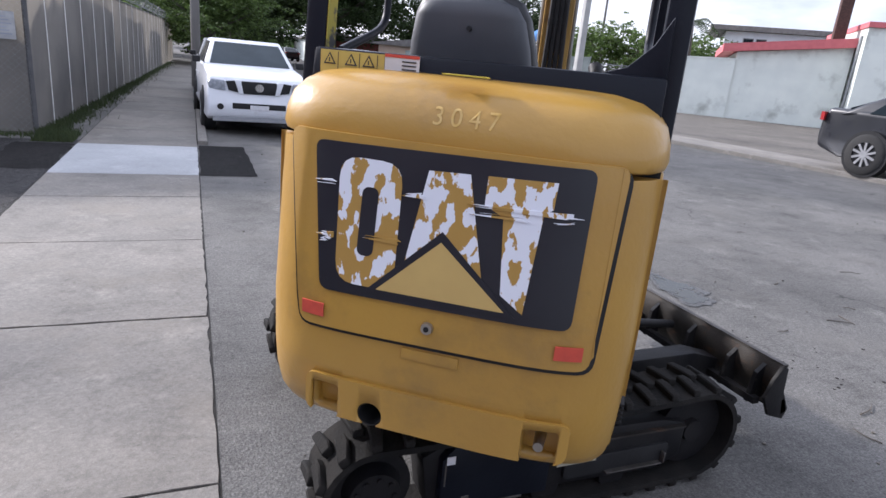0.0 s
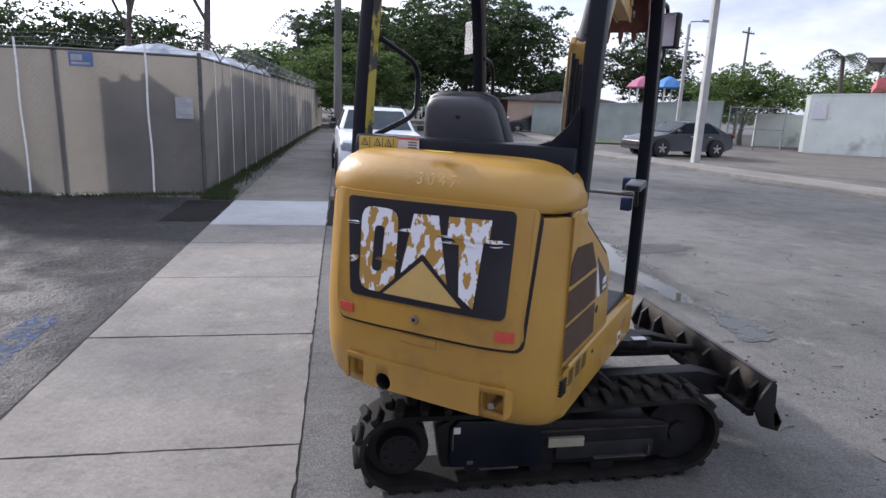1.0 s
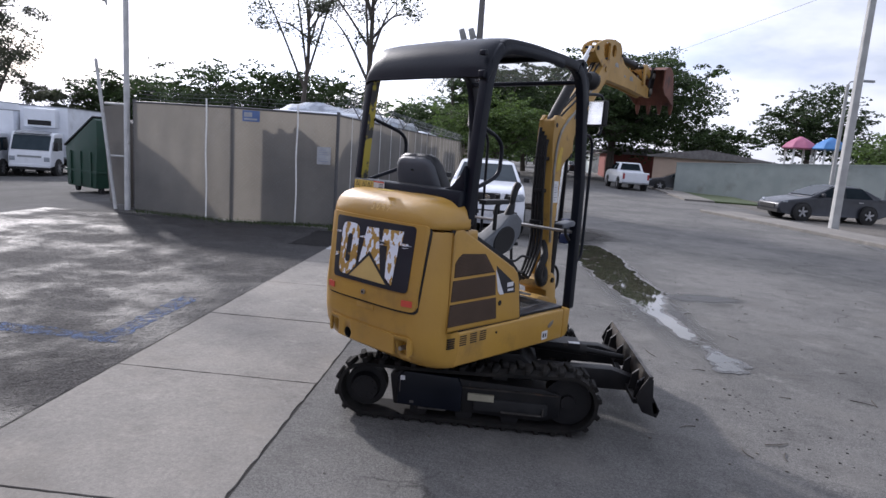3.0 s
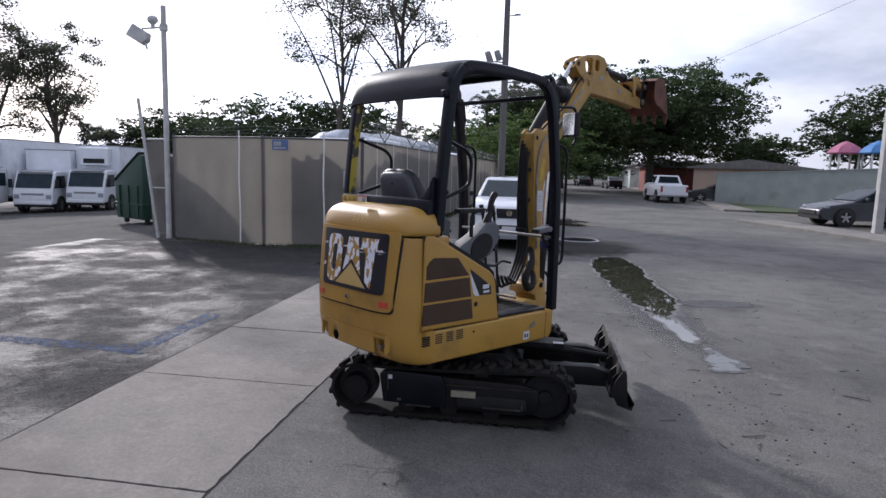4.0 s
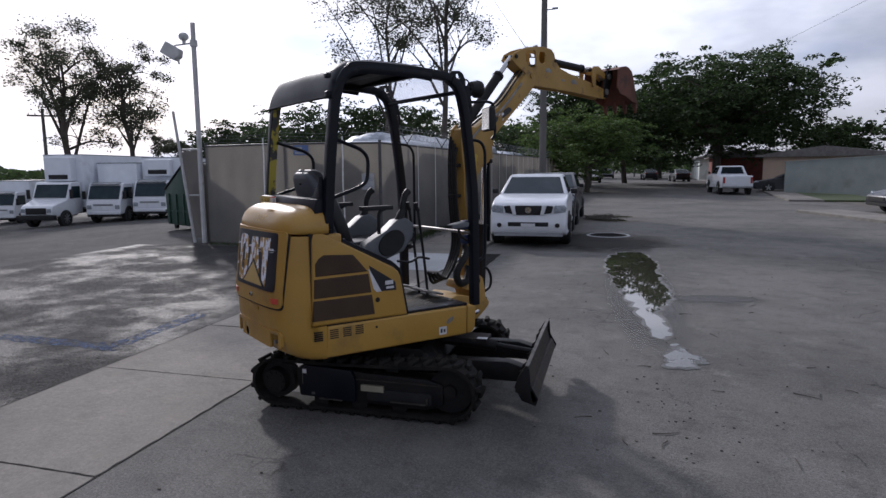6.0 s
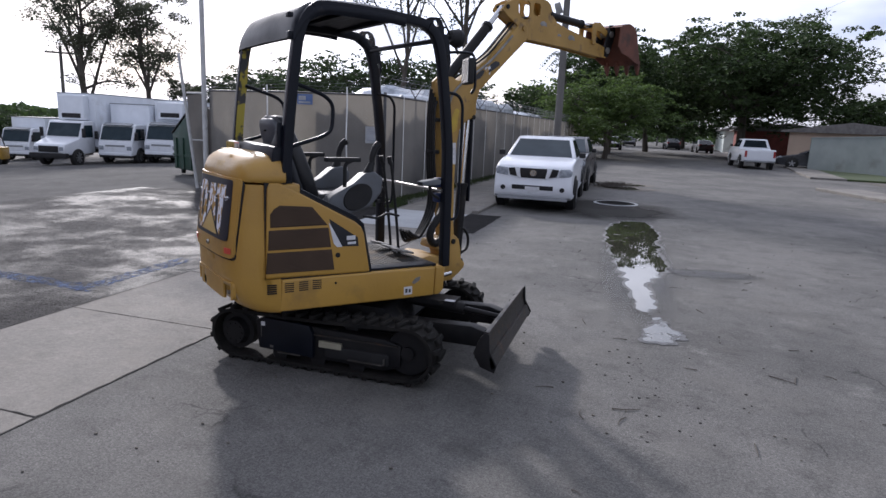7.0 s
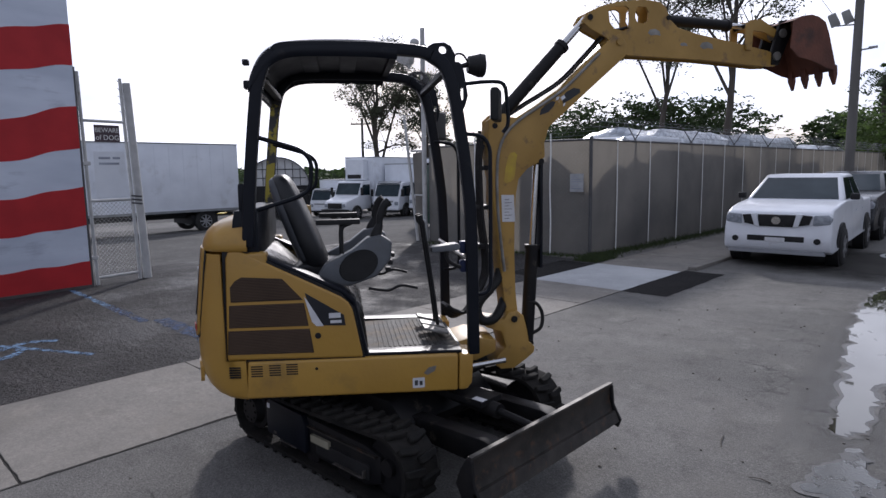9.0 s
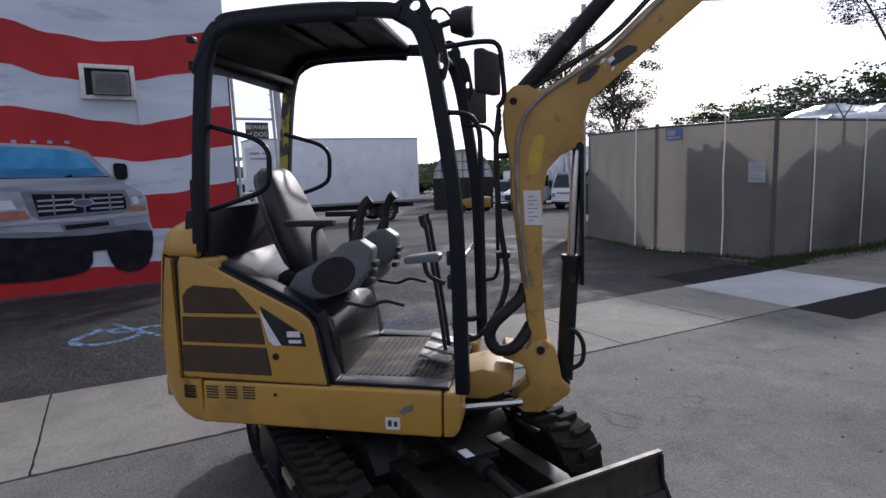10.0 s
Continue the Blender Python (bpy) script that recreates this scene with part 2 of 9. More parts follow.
fading(DAMP, 3.0)
# dull damp asphalt, with a truck's shade put into the same dark colour
DAMPSHADE = fading(surf("damp_shaded_asphalt", (0.040, 0.038, 0.036), (0.058, 0.056, 0.052), 3.0, 0.9, bump=0.003, fine=150, specular=0.08), 3.0, 0.06, 0.24, 0.85)
WATER = surf("puddle_water", (0.035, 0.034, 0.026), (0.045, 0.042, 0.03), 2.0, 0.015, rough2=0.03, specular=0.6)
ragged(WATER)
SHALLOW = ragged(surf("shallow_water", (0.035, 0.034, 0.026), (0.045, 0.042, 0.03), 2.0, 0.02, rough2=0.06, specular=0.6, bump=0.001, fine=60), 0.41)
SILT = surf("pale_silt", (0.165, 0.160, 0.152), (0.115, 0.112, 0.107), 5.0, 0.9, bump=0.002, fine=120)
WETRIM = surf("wet_rim", (0.055, 0.053, 0.050), (0.085, 0.083, 0.079), 6.0, 0.32, bump=0.003, fine=120)
JOINT = surf("joint_dirt", (0.010, 0.009, 0.008), (0.022, 0.020, 0.017), 8.0, 0.95, bump=0.004)
GRASS = surf("grass_blades", (0.030, 0.048, 0.014), (0.052, 0.072, 0.022), 9.0, 0.8, vary=0.2)
PALEBLUE = surf("pale_blue_paint", (0.15, 0.25, 0.40), (0.10, 0.14, 0.20), 18.0, 0.9, spread=(0.38, 0.58), specular=0.2)
BLUEPAINT = surf("worn_blue_paint", (0.085, 0.135, 0.26), (0.075, 0.095, 0.15), 22.0, 0.9, spread=(0.38, 0.56), specular=0.2)


def rubbed(m, scale, lo, hi):
    """Paint worn off the high stones: it is gone where the grain says so."""
    n, l = m.node_tree.nodes, m.node_tree.links
    geo, nz, rp = n.new("ShaderNodeNewGeometry"), n.new("ShaderNodeTexNoise"), n.new("ShaderNodeMapRange")
    nz.inputs["Scale"].default_value, nz.inputs["Detail"].default_value, nz.inputs["Roughness"].default_value = scale, 7, 0.75
    l.new(geo.outputs["Position"], nz.inputs["Vector"])
    rp.inputs["From Min"].default_value, rp.inputs["From Max"].default_value = lo, hi
    l.new(nz.outputs["Fac"], rp.inputs["Value"])
    l.new(rp.outputs["Result"], n["Principled BSDF"].inputs["Alpha"])


rubbed(BLUEPAINT, 11.0, 0.44, 0.66)
rubbed(PALEBLUE, 9.0, 0.38, 0.58)

YELLOW = surf("machine_yellow_paint", (0.44, 0.255, 0.046), (0.38, 0.215, 0.040), 2.2, 0.30, bump=0.0012, fine=45, rough2=0.48, coat=0.12, dirt=(0.20, 0.125, 0.045), dirt_scale=3.2, dirt_at=(0.55, 0.82))
BOOMYELLOW = surf("boom_yellow_paint", (0.42, 0.25, 0.055), (0.33, 0.195, 0.042), 3.0, 0.45, dirt=(0.17, 0.105, 0.045), dirt_scale=9.0, dirt_at=(0.57, 0.70), bump=0.001, fine=40)
BLACK = surf("black_frame_paint", (0.0045, 0.006, 0.011), (0.007, 0.009, 0.015), 6.0, 0.36, specular=0.22, dirt=(0.04, 0.037, 0.034), dirt_scale=7.0, dirt_at=(0.64, 0.85), bump=0.0006)
DECAL = surf("black_decal_vinyl", (0.010, 0.011, 0.016), (0.016, 0.017, 0.022), 5.0, 0.35, dirt=(0.10, 0.10, 0.11), dirt_scale=9.0, dirt_at=(0.66, 0.80))
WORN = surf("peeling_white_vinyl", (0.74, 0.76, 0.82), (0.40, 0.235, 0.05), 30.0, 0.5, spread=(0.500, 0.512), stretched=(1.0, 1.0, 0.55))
CHEVRON = surf("pale_yellow_vinyl", (0.56, 0.39, 0.13), (0.50, 0.345, 0.115), 6.0, 0.42)
MESHBROWN = surf("rusty_grille_mesh", (0.055, 0.032, 0.02), (0.04, 0.025, 0.017), 4.0, 0.75, bump=0.004, fine=260)
DARK = surf("black_plastic", (0.012, 0.012, 0.013), (0.020, 0.020, 0.021), 9.0, 0.5, specular=0.3, bump=0.0008, fine=120)
GLOSSBLACK = surf("worn_black_cover", (0.008, 0.008, 0.009), (0.025, 0.024, 0.022), 5.0, 0.14, rough2=0.30, dirt=(0.16, 0.14, 0.11), dirt_scale=8.0, dirt_at=(0.60, 0.8))
VINYL = surf("grey_seat_vinyl", (0.014, 0.015, 0.018), (0.022, 0.023, 0.026), 8.0, 0.38, bump=0.0007, fine=300)
CONSOLE = surf("grey_console_plastic", (0.115, 0.125, 0.14), (0.095, 0.102, 0.112), 6.0, 0.5, bump=0.0005, fine=200, dirt=(0.09, 0.085, 0.08), dirt_scale=8.0)
FLOORMAT = surf("worn_rubber_floor_mat", (0.022, 0.020, 0.018), (0.20, 0.15, 0.10), 5.0, 0.7, spread=(0.50, 0.74), bump=0.003, fine=70)
RUBBER = surf("dusty_track_rubber", (0.010, 0.010, 0.010), (0.024, 0.022, 0.020), 7.0, 0.80, specular=0.15, bump=0.003, fine=80)
GREASE = surf("oily_black_steel", (0.006, 0.006, 0.0075), (0.014, 0.013, 0.013), 7.0, 0.48, specular=0.25, bump=0.001, dirt=(0.10, 0.085, 0.065), dirt_scale=9.0, dirt_at=(0.62, 0.8))
BLADESTEEL = surf("scraped_blade_steel", (0.020, 0.018, 0.016), (0.048, 0.042, 0.037), 4.0, 0.5, metal=0.1, specular=0.3, bump=0.0015, dirt=(0.09, 0.05, 0.03), dirt_scale=6.0, stretched=(0.5, 3.0, 3.0))
STEELLINE = surf("pale_steel_pipe", (0.30, 0.29, 0.27), (0.20, 0.19, 0.17), 14.0, 0.45, metal=0.4)
WORNEDGE = surf("worn_steel_edge", (0.10, 0.092, 0.083), (0.05, 0.045, 0.04), 10.0, 0.5, metal=0.4)
BAREMETAL = surf("bare_steel_edge", (0.45, 0.43, 0.40), (0.30, 0.28, 0.26), 12.0, 0.32, metal=0.9)
RUST = surf("rusty_bucket_steel", (0.17, 0.062, 0.036), (0.10, 0.04, 0.028), 6.0, 0.7, bump=0.003, dirt=(0.05, 0.03, 0.025), dirt_scale=5.0)
CHROME = surf("chrome_rod", (0.62, 0.62, 0.62), (0.5, 0.5, 0.5), 5.0, 0.12, metal=1.0)
HOSE = surf("hydraulic_hose_rubber", (0.009, 0.009, 0.010), (0.02, 0.019, 0.018), 20.0, 0.5, specular=0.3, bump=0.001)
RED = surf("faded_red_reflector", (0.62, 0.085, 0.05), (0.52, 0.07, 0.045), 30.0, 0.35)
FADEDPAPER = surf("faded_paper", (0.40, 0.41, 0.42), (0.30, 0.31, 0.32), 8.0, 0.5)
PAPER = surf("white_sticker", (0.66, 0.66, 0.68), (0.56, 0.56, 0.58), 12.0, 0.5)
WARN = surf("yellow_warning_sticker", (0.55, 0.42, 0.10), (0.48, 0.36, 0.09), 12.0, 0.5)
INK = surf("sticker_ink", (0.03, 0.03, 0.03), (0.05, 0.05, 0.05), 20.0, 0.6)
CHALK = surf("chalk_mark", (0.60, 0.42, 0.16), (0.56, 0.36, 0.10), 40.0, 0.8)
BEIGELABEL = surf("beige_label", (0.32, 0.30, 0.22), (0.26, 0.24, 0.18), 20.0, 0.6)
CLEARROOF = clear_mat("clear_roof_panel", (0.5, 0.5, 0.5), 0.1, 0.22)
BLUECLAMP = surf("blue_bracket_paint", (0.012, 0.022, 0.075), (0.016, 0.028, 0.09), 9.0, 0.5)
ORANGE = surf("orange_lens", (0.7, 0.22, 0.03), None, 9.0, 0.3)


# ---- shapes ----
def box(bm, x0, x1, y0, y1, z0, z1, m=None):
    g = bmesh.ops.create_cube(bm, size=1.0)["verts"]
    bmesh.ops.transform(bm, matrix=Matrix.Translation(((x0 + x1) / 2, (y0 + y1) / 2, (z0 + z1) / 2)) @ Matrix.Diagonal((x1 - x0, y1 - y0, z1 - z0, 1)), verts=g)
    if m is not None:
        bmesh.ops.transform(bm, matrix=m, verts=g)
    return g


AXES = {"x": ((0, 1, 0), (0, 0, 1), (1, 0, 0)), "y": ((1, 0, 0), (0, 0, 1), (0, 1, 0)), "z": ((1, 0, 0), (0, 1, 0), (0, 0, 1))}


def slab(bm, outline, axis, d0, d1):
    """An outline in the plane across an axis, thickened along that axis from d0 to d1."""
    a, b, c = (Vector(v) for v in AXES[axis])
    lo = [bm.verts.new(a * p + b * q + c * d0) for p, q in outline]
    hi = [bm.verts.new(a * p + b * q + c * d1) for p, q in outline]
    k = len(outline)
    faces = [bm.faces.new(lo), bm.faces.new(list(reversed(hi)))]
    for i in range(k):
        faces.append(bm.faces.new((lo[i], hi[i], hi[(i + 1) % k], lo[(i + 1) % k])))
    bmesh.ops.recalc_face_normals(bm, faces=faces)
    return lo + hi


def rod(bm, p, q, r0, r1=None, seg=12):
    p, q = Vector(p), Vector(q)
    r1 = r0 if r1 is None else r1
    d = q - p
    g = bmesh.ops.create_cone(bm, cap_ends=True, segments=seg, radius1=r0, radius2=r1, depth=d.length)["verts"]
    bmesh.ops.transform(bm, matrix=Matrix.Translation((p + q) / 2) @ d.to_track_quat("Z", "Y").to_matrix().to_4x4(), verts=g)
    return g


def smooth_path(pts, steps=5):
    """Rounded way through points (Catmull-Rom)."""
    v = [Vector(p) for p in pts]
    v = [v[0] * 2 - v[1]] + v + [v[-1] * 2 - v[-2]]
    out = []
    for i in range(1, len(v) - 2):
        for s in range(steps):
            t = s / steps
            a, b, c, d = v[i - 1], v[i], v[i + 1], v[i + 2]
            out.append(0.5 * ((2 * b) + (c - a) * t + (2 * a - 5 * b + 4 * c - d) * t * t + (3 * b - a - 3 * c + d) * t ** 3))
    return out + [v[-2]]


def corner_path(pts, r=0.05, steps=4):
    """Straight runs with rounded corners, as bent tube has."""
    v = [Vector(p) for p in pts]
    out = [v[0]]
    for i in range(1, len(v) - 1):
        a, b, c = v[i - 1], v[i], v[i + 1]
        ra = min(r, (a - b).length * 0.45)
        rc = min(r, (c - b).length * 0.45)
        p, q = b + (a - b).normalized() * ra, b + (c - b).normalized() * rc
        for s in range(steps + 1):
            t = s / steps
            out.append(p * (1 - t) ** 2 + b * 2 * t * (1 - t) + q * t * t)
    return out + [v[-1]]


def tube(bm, pts, r, seg=10, r_end=None, flat=1.0):
    pts = [Vector(p) for p in pts]
    rings, up = [], Vector((0, 0, 1))
    k = len(pts)
    side = None
    for i, p in enumerate(pts):
        d = (pts[min(i + 1, k - 1)] - pts[max(i - 1, 0)]).normalized()
        if side is None:
            side = d.cross(up if abs(d.z) < 0.9 else Vector((1, 0, 0))).normalized()
        side = (side - d * side.dot(d)).normalized()
        other = d.cross(side)
        rr = r if r_end is None else r + (r_end - r) * i / (k - 1)
        rings.append([bm.verts.new(p + side * math.cos(2 * math.pi * j / seg) * rr + other * math.sin(2 * math.pi * j / seg) * rr * flat) for j in range(seg)])
    for a, b in zip(rings, rings[1:]):
        for j in range(seg):
            bm.faces.new((a[j], a[(j + 1) % seg], b[(j + 1) % seg], b[j]))
    bm.faces.new(list(reversed(rings[0])))
    bm.faces.new(rings[-1])
    return [v for ring in rings for v in ring]


def strip(bm, pts, w, h, across=(1, 0, 0)):
    """A bar of rectangular section along a path; w along 'across', h at right angles to it."""
    pts = [Vector(p) for p in pts]
    ac = Vector(across)
    rings = []
    for i, p in enumerate(pts):
        d = (pts[min(i + 1, len(pts) - 1)] - pts[max(i - 1, 0)]).normalized()
        nn = d.cross(ac).normalized()
        rings.append([bm.verts.new(p + ac * (w / 2 * a) + nn * (h / 2 * b)) for a, b in ((-1, -1), (1, -1), (1, 1), (-1, 1))])
    for a, b in zip(rings, rings[1:]):
        for j in range(4):
            bm.faces.new((a[j], a[(j + 1) % 4], b[(j + 1) % 4], b[j]))
    bm.faces.new(list(reversed(rings[0])))
    bm.faces.new(rings[-1])
    bmesh.ops.recalc_face_normals(bm, faces=bm.faces)


def loft(bm, rings, caps=True):
    vs = [[bm.verts.new(p) for p in ring] for ring in rings]
    k = len(vs[0])
    for a, b in zip(vs, vs[1:]):
        for j in range(k):
            bm.faces.new((a[j], a[(j + 1) % k], b[(j + 1) % k], b[j]))
    if caps:
        bm.faces.new(list(reversed(vs[0])))
        bm.faces.new(vs[-1])
    bmesh.ops.recalc_face_normals(bm, faces=bm.faces)


def soften(bm, width, segments=2, angle=35):
    edges = [e for e in bm.edges if len(e.link_faces) == 2 and e.calc_face_angle(0) > radians(angle)]
    if edges:
        bmesh.ops.bevel(bm, geom=edges, offset=width, segments=segments, affect="EDGES", profile=0.6, clamp_overlap=True)


def mesh_of(name, bm, material, sharp=38):
    me = bpy.data.meshes.new(name)
    bm.to_mesh(me)
    bm.free()
    me.materials.append(material)
    me.polygons.foreach_set("use_smooth", [True] * len(me.polygons))
    me.set_sharp_from_angle(angle=radians(sharp))
    return me


def part(name, bm, material, parent=None, label="", m=None, sharp=38):
    """Links a bmesh as one mesh object, under a thing or a part."""
    if m is not None:
        bmesh.ops.transform(bm, matrix=m, verts=bm.verts)
    ob = new(name, mesh_of(name, bm, material, sharp))
    ob.parent = parent
    if label:
        ob["label"] = label
    return ob


def thing(name, m, label, category, group="", kind=""):
    ob = new(name)
    ob.empty_display_size = 0.2
    ob.matrix_basis = m
    return tagged(ob, label, category, group, kind)


def solo(name, bm, material, m, label, category, group="", kind="", sharp=38):
    ob = new(name, mesh_of(name, bm, material, sharp))
    ob.matrix_basis = m
    return tagged(ob, label, category, group, kind)


def B():
    return bmesh.new()


def lettering(name, text, size, m, material, parent, depth=0.001):
    cu = bpy.data.curves.new(name, "FONT")
    cu.body, cu.size, cu.extrude, cu.align_x = text, size, depth, "CENTER"
    tmp = bpy.data.objects.new(name, cu)
    me = bpy.data.meshes.new_from_object(tmp)
    bpy.data.objects.remove(tmp)
    me.materials.clear()
    me.materials.append(material)
    ob = new(name, me)
    ob.parent = parent
    ob.matrix_basis = m
    return ob


# ---- ground ----
def ground_z(x, y):
    """Level round the machine, falling gently into the yard to the west."""
    w = max(0.0, -6.5 - x)
    return -min(0.055 * w * w / (w + 3.0), 1.3) - 0.010 * max(0.0, min(y, 60.0) - 9.0) * (1 if x < 6 else 0) * 0.0


def graded(lo, hi, near, step, grow):
    v, s, a = [near], step, near
    while a < hi:
        a += s
        s *= grow
        v.append(min(a, hi))
    a, s = near, step
    while a > lo:
        a -= s
        s *= grow
        v.insert(0, max(a, lo))
    return v


bm = B()
xs, ys = graded(-900, 900, 1.0, 1.2, 1.16), graded(-300, 1500, 2.0, 1.2, 1.16)
gv = [[bm.verts.new((x, y, ground_z(x, y))) for x in xs] for y in ys]
for j in range(len(ys) - 1):
    for i in range(len(xs) - 1):
        bm.faces.new((gv[j][i], gv[j][i + 1], gv[j + 1][i + 1], gv[j + 1][i]))
solo("ground", bm, ASPHALT, Matrix(), "worn grey asphalt street with stains and patches", "ground", kind="structure")

SW0, SW1 = -1.25, 0.31                   # the sidewalk's edges

def sheet(name, x0, x1, y0, y1, lift, material, label, nx=24, ny=24, wob=0.0, seed=0):
    b = B()
    rng = random.Random(seed)
    g = []
    for j in range(ny + 1):
        row = []
        for i in range(nx + 1):
            x, y = x0 + (x1 - x0) * i / nx, y0 + (y1 - y0) * j / ny
            if wob and (i in (0, nx) or j in (0, ny)):
                x += rng.uniform(-wob, wob)
                y += rng.uniform(-wob, wob)
            row.append(b.verts.new((x, y, ground_z(x, y) + lift)))
        g.append(row)
    for j in range(ny):
        for i in range(nx):
            b.faces.new((g[j][i], g[j][i + 1], g[j + 1][i + 1], g[j + 1][i]))
    return solo(name, b, material, Matrix(), label, "pavement", kind="structure")


sheet("yard_pavement", -8.0, SW0 - 0.004, -14, 10.1, 0.004, YARD, "damp patched grey asphalt of a yard entrance", 14, 30)
sheet("yard_pavement_far", -60, -8.0, -14, 10.1, 0.004, YARDDRY, "worn patched grey asphalt of the truck yard", 50, 20)
sheet("yard_pavement_back", -60, -6.3, 10.1, 40, 0.004, YARDDRY, "worn grey asphalt of the truck yard", 40, 20)
sheet("asphalt_patch", SW1 + 0.004, 0.96, 7.72, 9.98, 0.005, TAR, "square of fresh black asphalt beside the sidewalk", 8, 16, 0.012, 3)
sheet("asphalt_patch_left", -1.95, SW0 - 0.006, 7.95, 9.75, 0.009, TAR, "square of fresh black asphalt beside the sidewalk", 8, 16, 0.03, 4)
sheet("gravel_lot", 13.2, 60, -10, 60, 0.006, DIRT, "dusty gravel lot behind the far sidewalk", 20, 20)


def blob(name, cx, cy, rx, ry, turn, lift, material, label, seed, rough=0.25, cat="puddle", kind=""):
    """A flat pool with an uneven outline."""
    b = B()
    k = 72
    ring = []
    for i in range(k):
        a = 2 * math.pi * i / k
        r = 1 + rough * (noise.noise((math.cos(a) * 1.3 + seed * 7.1, math.sin(a) * 1.3, seed * 1.7)) + 0.5 * noise.noise((math.cos(a) * 3 + seed, math.sin(a) * 3, 5.0)) + 0.12 * noise.noise((math.cos(a) * 9 + seed, math.sin(a) * 9, 9.0)))
        ring.append(b.verts.new((r * math.cos(a), r * math.sin(a), 0)))
    b.faces.new(ring)
    return solo(name, b, material, pose(cx, cy, ground_z(cx, cy) + lift, 0, 0, turn) @ Matrix.Diagonal((rx, ry, 1, 1)), label, cat, kind=kind)


blob("damp_stain", 3.55, 6.9, 0.62, 4.3, 1, 0.003, DAMP, "damp dark asphalt round a puddle", 1, 0.35, "stain", "structure")
# this one darkens damp ground and paints in the pickup's shade
blob("damp_stain", 2.5, 12.6, 2.5, 2.5, 0, 0.0028, DAMPSHADE, "damp asphalt with the truck's shade painted in", 11, 0.4, "stain", "structure")
blob("damp_stain", 4.40, 6.35, 0.95, 0.36, 12, 0.0035, DAMP, "damp dark asphalt stain", 5, 0.5, "stain", "structure")


def pool(name, outline, grow, lift, material, label, cat="puddle", kind="", jag=0.03):
    """A flat pool whose uneven shoreline follows an outline of the plan, pushed out by grow."""
    loop = smooth_path([(x, y, 0) for x, y in outline + outline[:3]], 10)[10:10 + 10 * len(outline)]
    cx, cy = sum(p.x for p in loop) / len(loop), sum(p.y for p in loop) / len(loop)
    b = B()
    ring = []
    for i, p in enumerate(loop):
        q = loop[(i + 1) % len(loop)] - loop[i - 1]
        nrm = Vector((-q.y, q.x, 0)).normalized()
        d = grow + jag * (noise.noise((p.x * 5, p.y * 5, grow * 9)) + 0.6 * noise.noise((p.x * 16, p.y * 16, 3.0)))
        v = p + nrm * d
        ring.append(b.verts.new((v.x - cx, v.y - cy, 0)))
    f_ = b.faces.new(ring)
    f_.normal_update()
    if f_.normal.z < 0:
        f_.normal_flip()
    bmesh.ops.triangulate(b, faces=[f_])
    return solo(name, b, material, pose(cx, cy, lift), label, cat, kind=kind)


POOL = [(3.0, 9.4), (3.08, 10.2), (3.38, 10.85), (3.75, 10.6), (3.90, 9.5), (3.88, 8.1), (3.93, 7.0), (3.92, 6.3), (3.79, 5.75), (3.69, 5.35), (3.75, 4.8), (3.76, 4.35), (3.67, 4.18), (3.55, 4.38), (3.52, 4.8), (3.42, 5.6), (3.28, 6.3), (3.17, 7.2), (3.06, 8.4)]
POOL2 = [(3.62, 3.38), (3.66, 3.74), (3.76, 4.06), (3.87, 3.76), (3.92, 3.44), (3.77, 3.30)]
for lab, line, water in (("long shallow puddle of rain water on the asphalt", POOL, WATER), ("small shallow puddle on the asphalt", POOL2, SHALLOW)):
    if water is WATER:
        pool("silt_rim", line, 0.03, 0.0042, SILT, "pale rim of dried silt round a puddle", "stain", "structure", 0.08)
    pool("damp_rim", line, 0.012, 0.0052, WETRIM, "dark wet asphalt at a puddle's edge", "stain", "structure", 0.10)
    pool("puddle", line, -0.015, 0.0064, water, lab, jag=0.10)
# ---- the excavator ----
HM = pose(1.40, 2.20, 0, 0, 0, -37.37)          # house: x right, y ahead
UM = HM.inverted() @ pose(1.415, 2.37, 0, 0, 0, -90)   # undercarriage, turned to the right of the house
BM = HM.inverted() @ pose(0.194, -0.069, 0, 0, 0, -30.4)   # boom plane, swung to the left; y runs along the boom
ex = thing("mini_excavator", HM, "yellow mini excavator with black canopy, rubber tracks and raised boom", "excavator")


def rake(z):
    """The tail leans forward towards its top."""
    return 0.13 * max(0.0, z - 0.93)


def rear_y(u, off=0.0, z=0.9, half=0.51, deep=0.428, n=4.4):
    """The rounded tail of the house seen from above."""
    a = min(1.0, abs(u) / (half if u > 0 else half * 1.03))   # the left corner is a little fuller
    return -0.60 - (deep + off - rake(z)) * (1 - a ** n) ** (1 / n)


def tail_ring(z, inset, front=-0.60, off=0.0, k=40, side=1.0):
    half = 0.51 - inset * side + off
    pts = [(half, front, z)]
    for i in range(k + 1):
        a = math.pi * i / k
        c, s = math.cos(a), math.sin(a)
        u, v = half * (1.0 if c > 0 else 1.03) * math.copysign(abs(c) ** (2 / 4.4), c), (0.428 - rake(z) - inset + off) * abs(s) ** (2 / 4.4)
        pts.append((u, min(-0.60 - v, front), z))
    pts.append((-half * 1.03, front, z))
    return pts


bm = B()
loft(bm, [tail_ring(z, i, -0.735 if z < 0.74 else -0.838, 0.0, 40, 0.12) for z, i in ((0.512, 0.17), (0.520, 0.13), (0.545, 0.085), (0.59, 0.045), (0.66, 0.016), (0.7385, 0.004), (0.7405, 0.004), (0.90, 0.0), (1.20, 0.003), (1.325, 0.008))])
weight = part("counterweight", bm, YELLOW, ex, sharp=50)


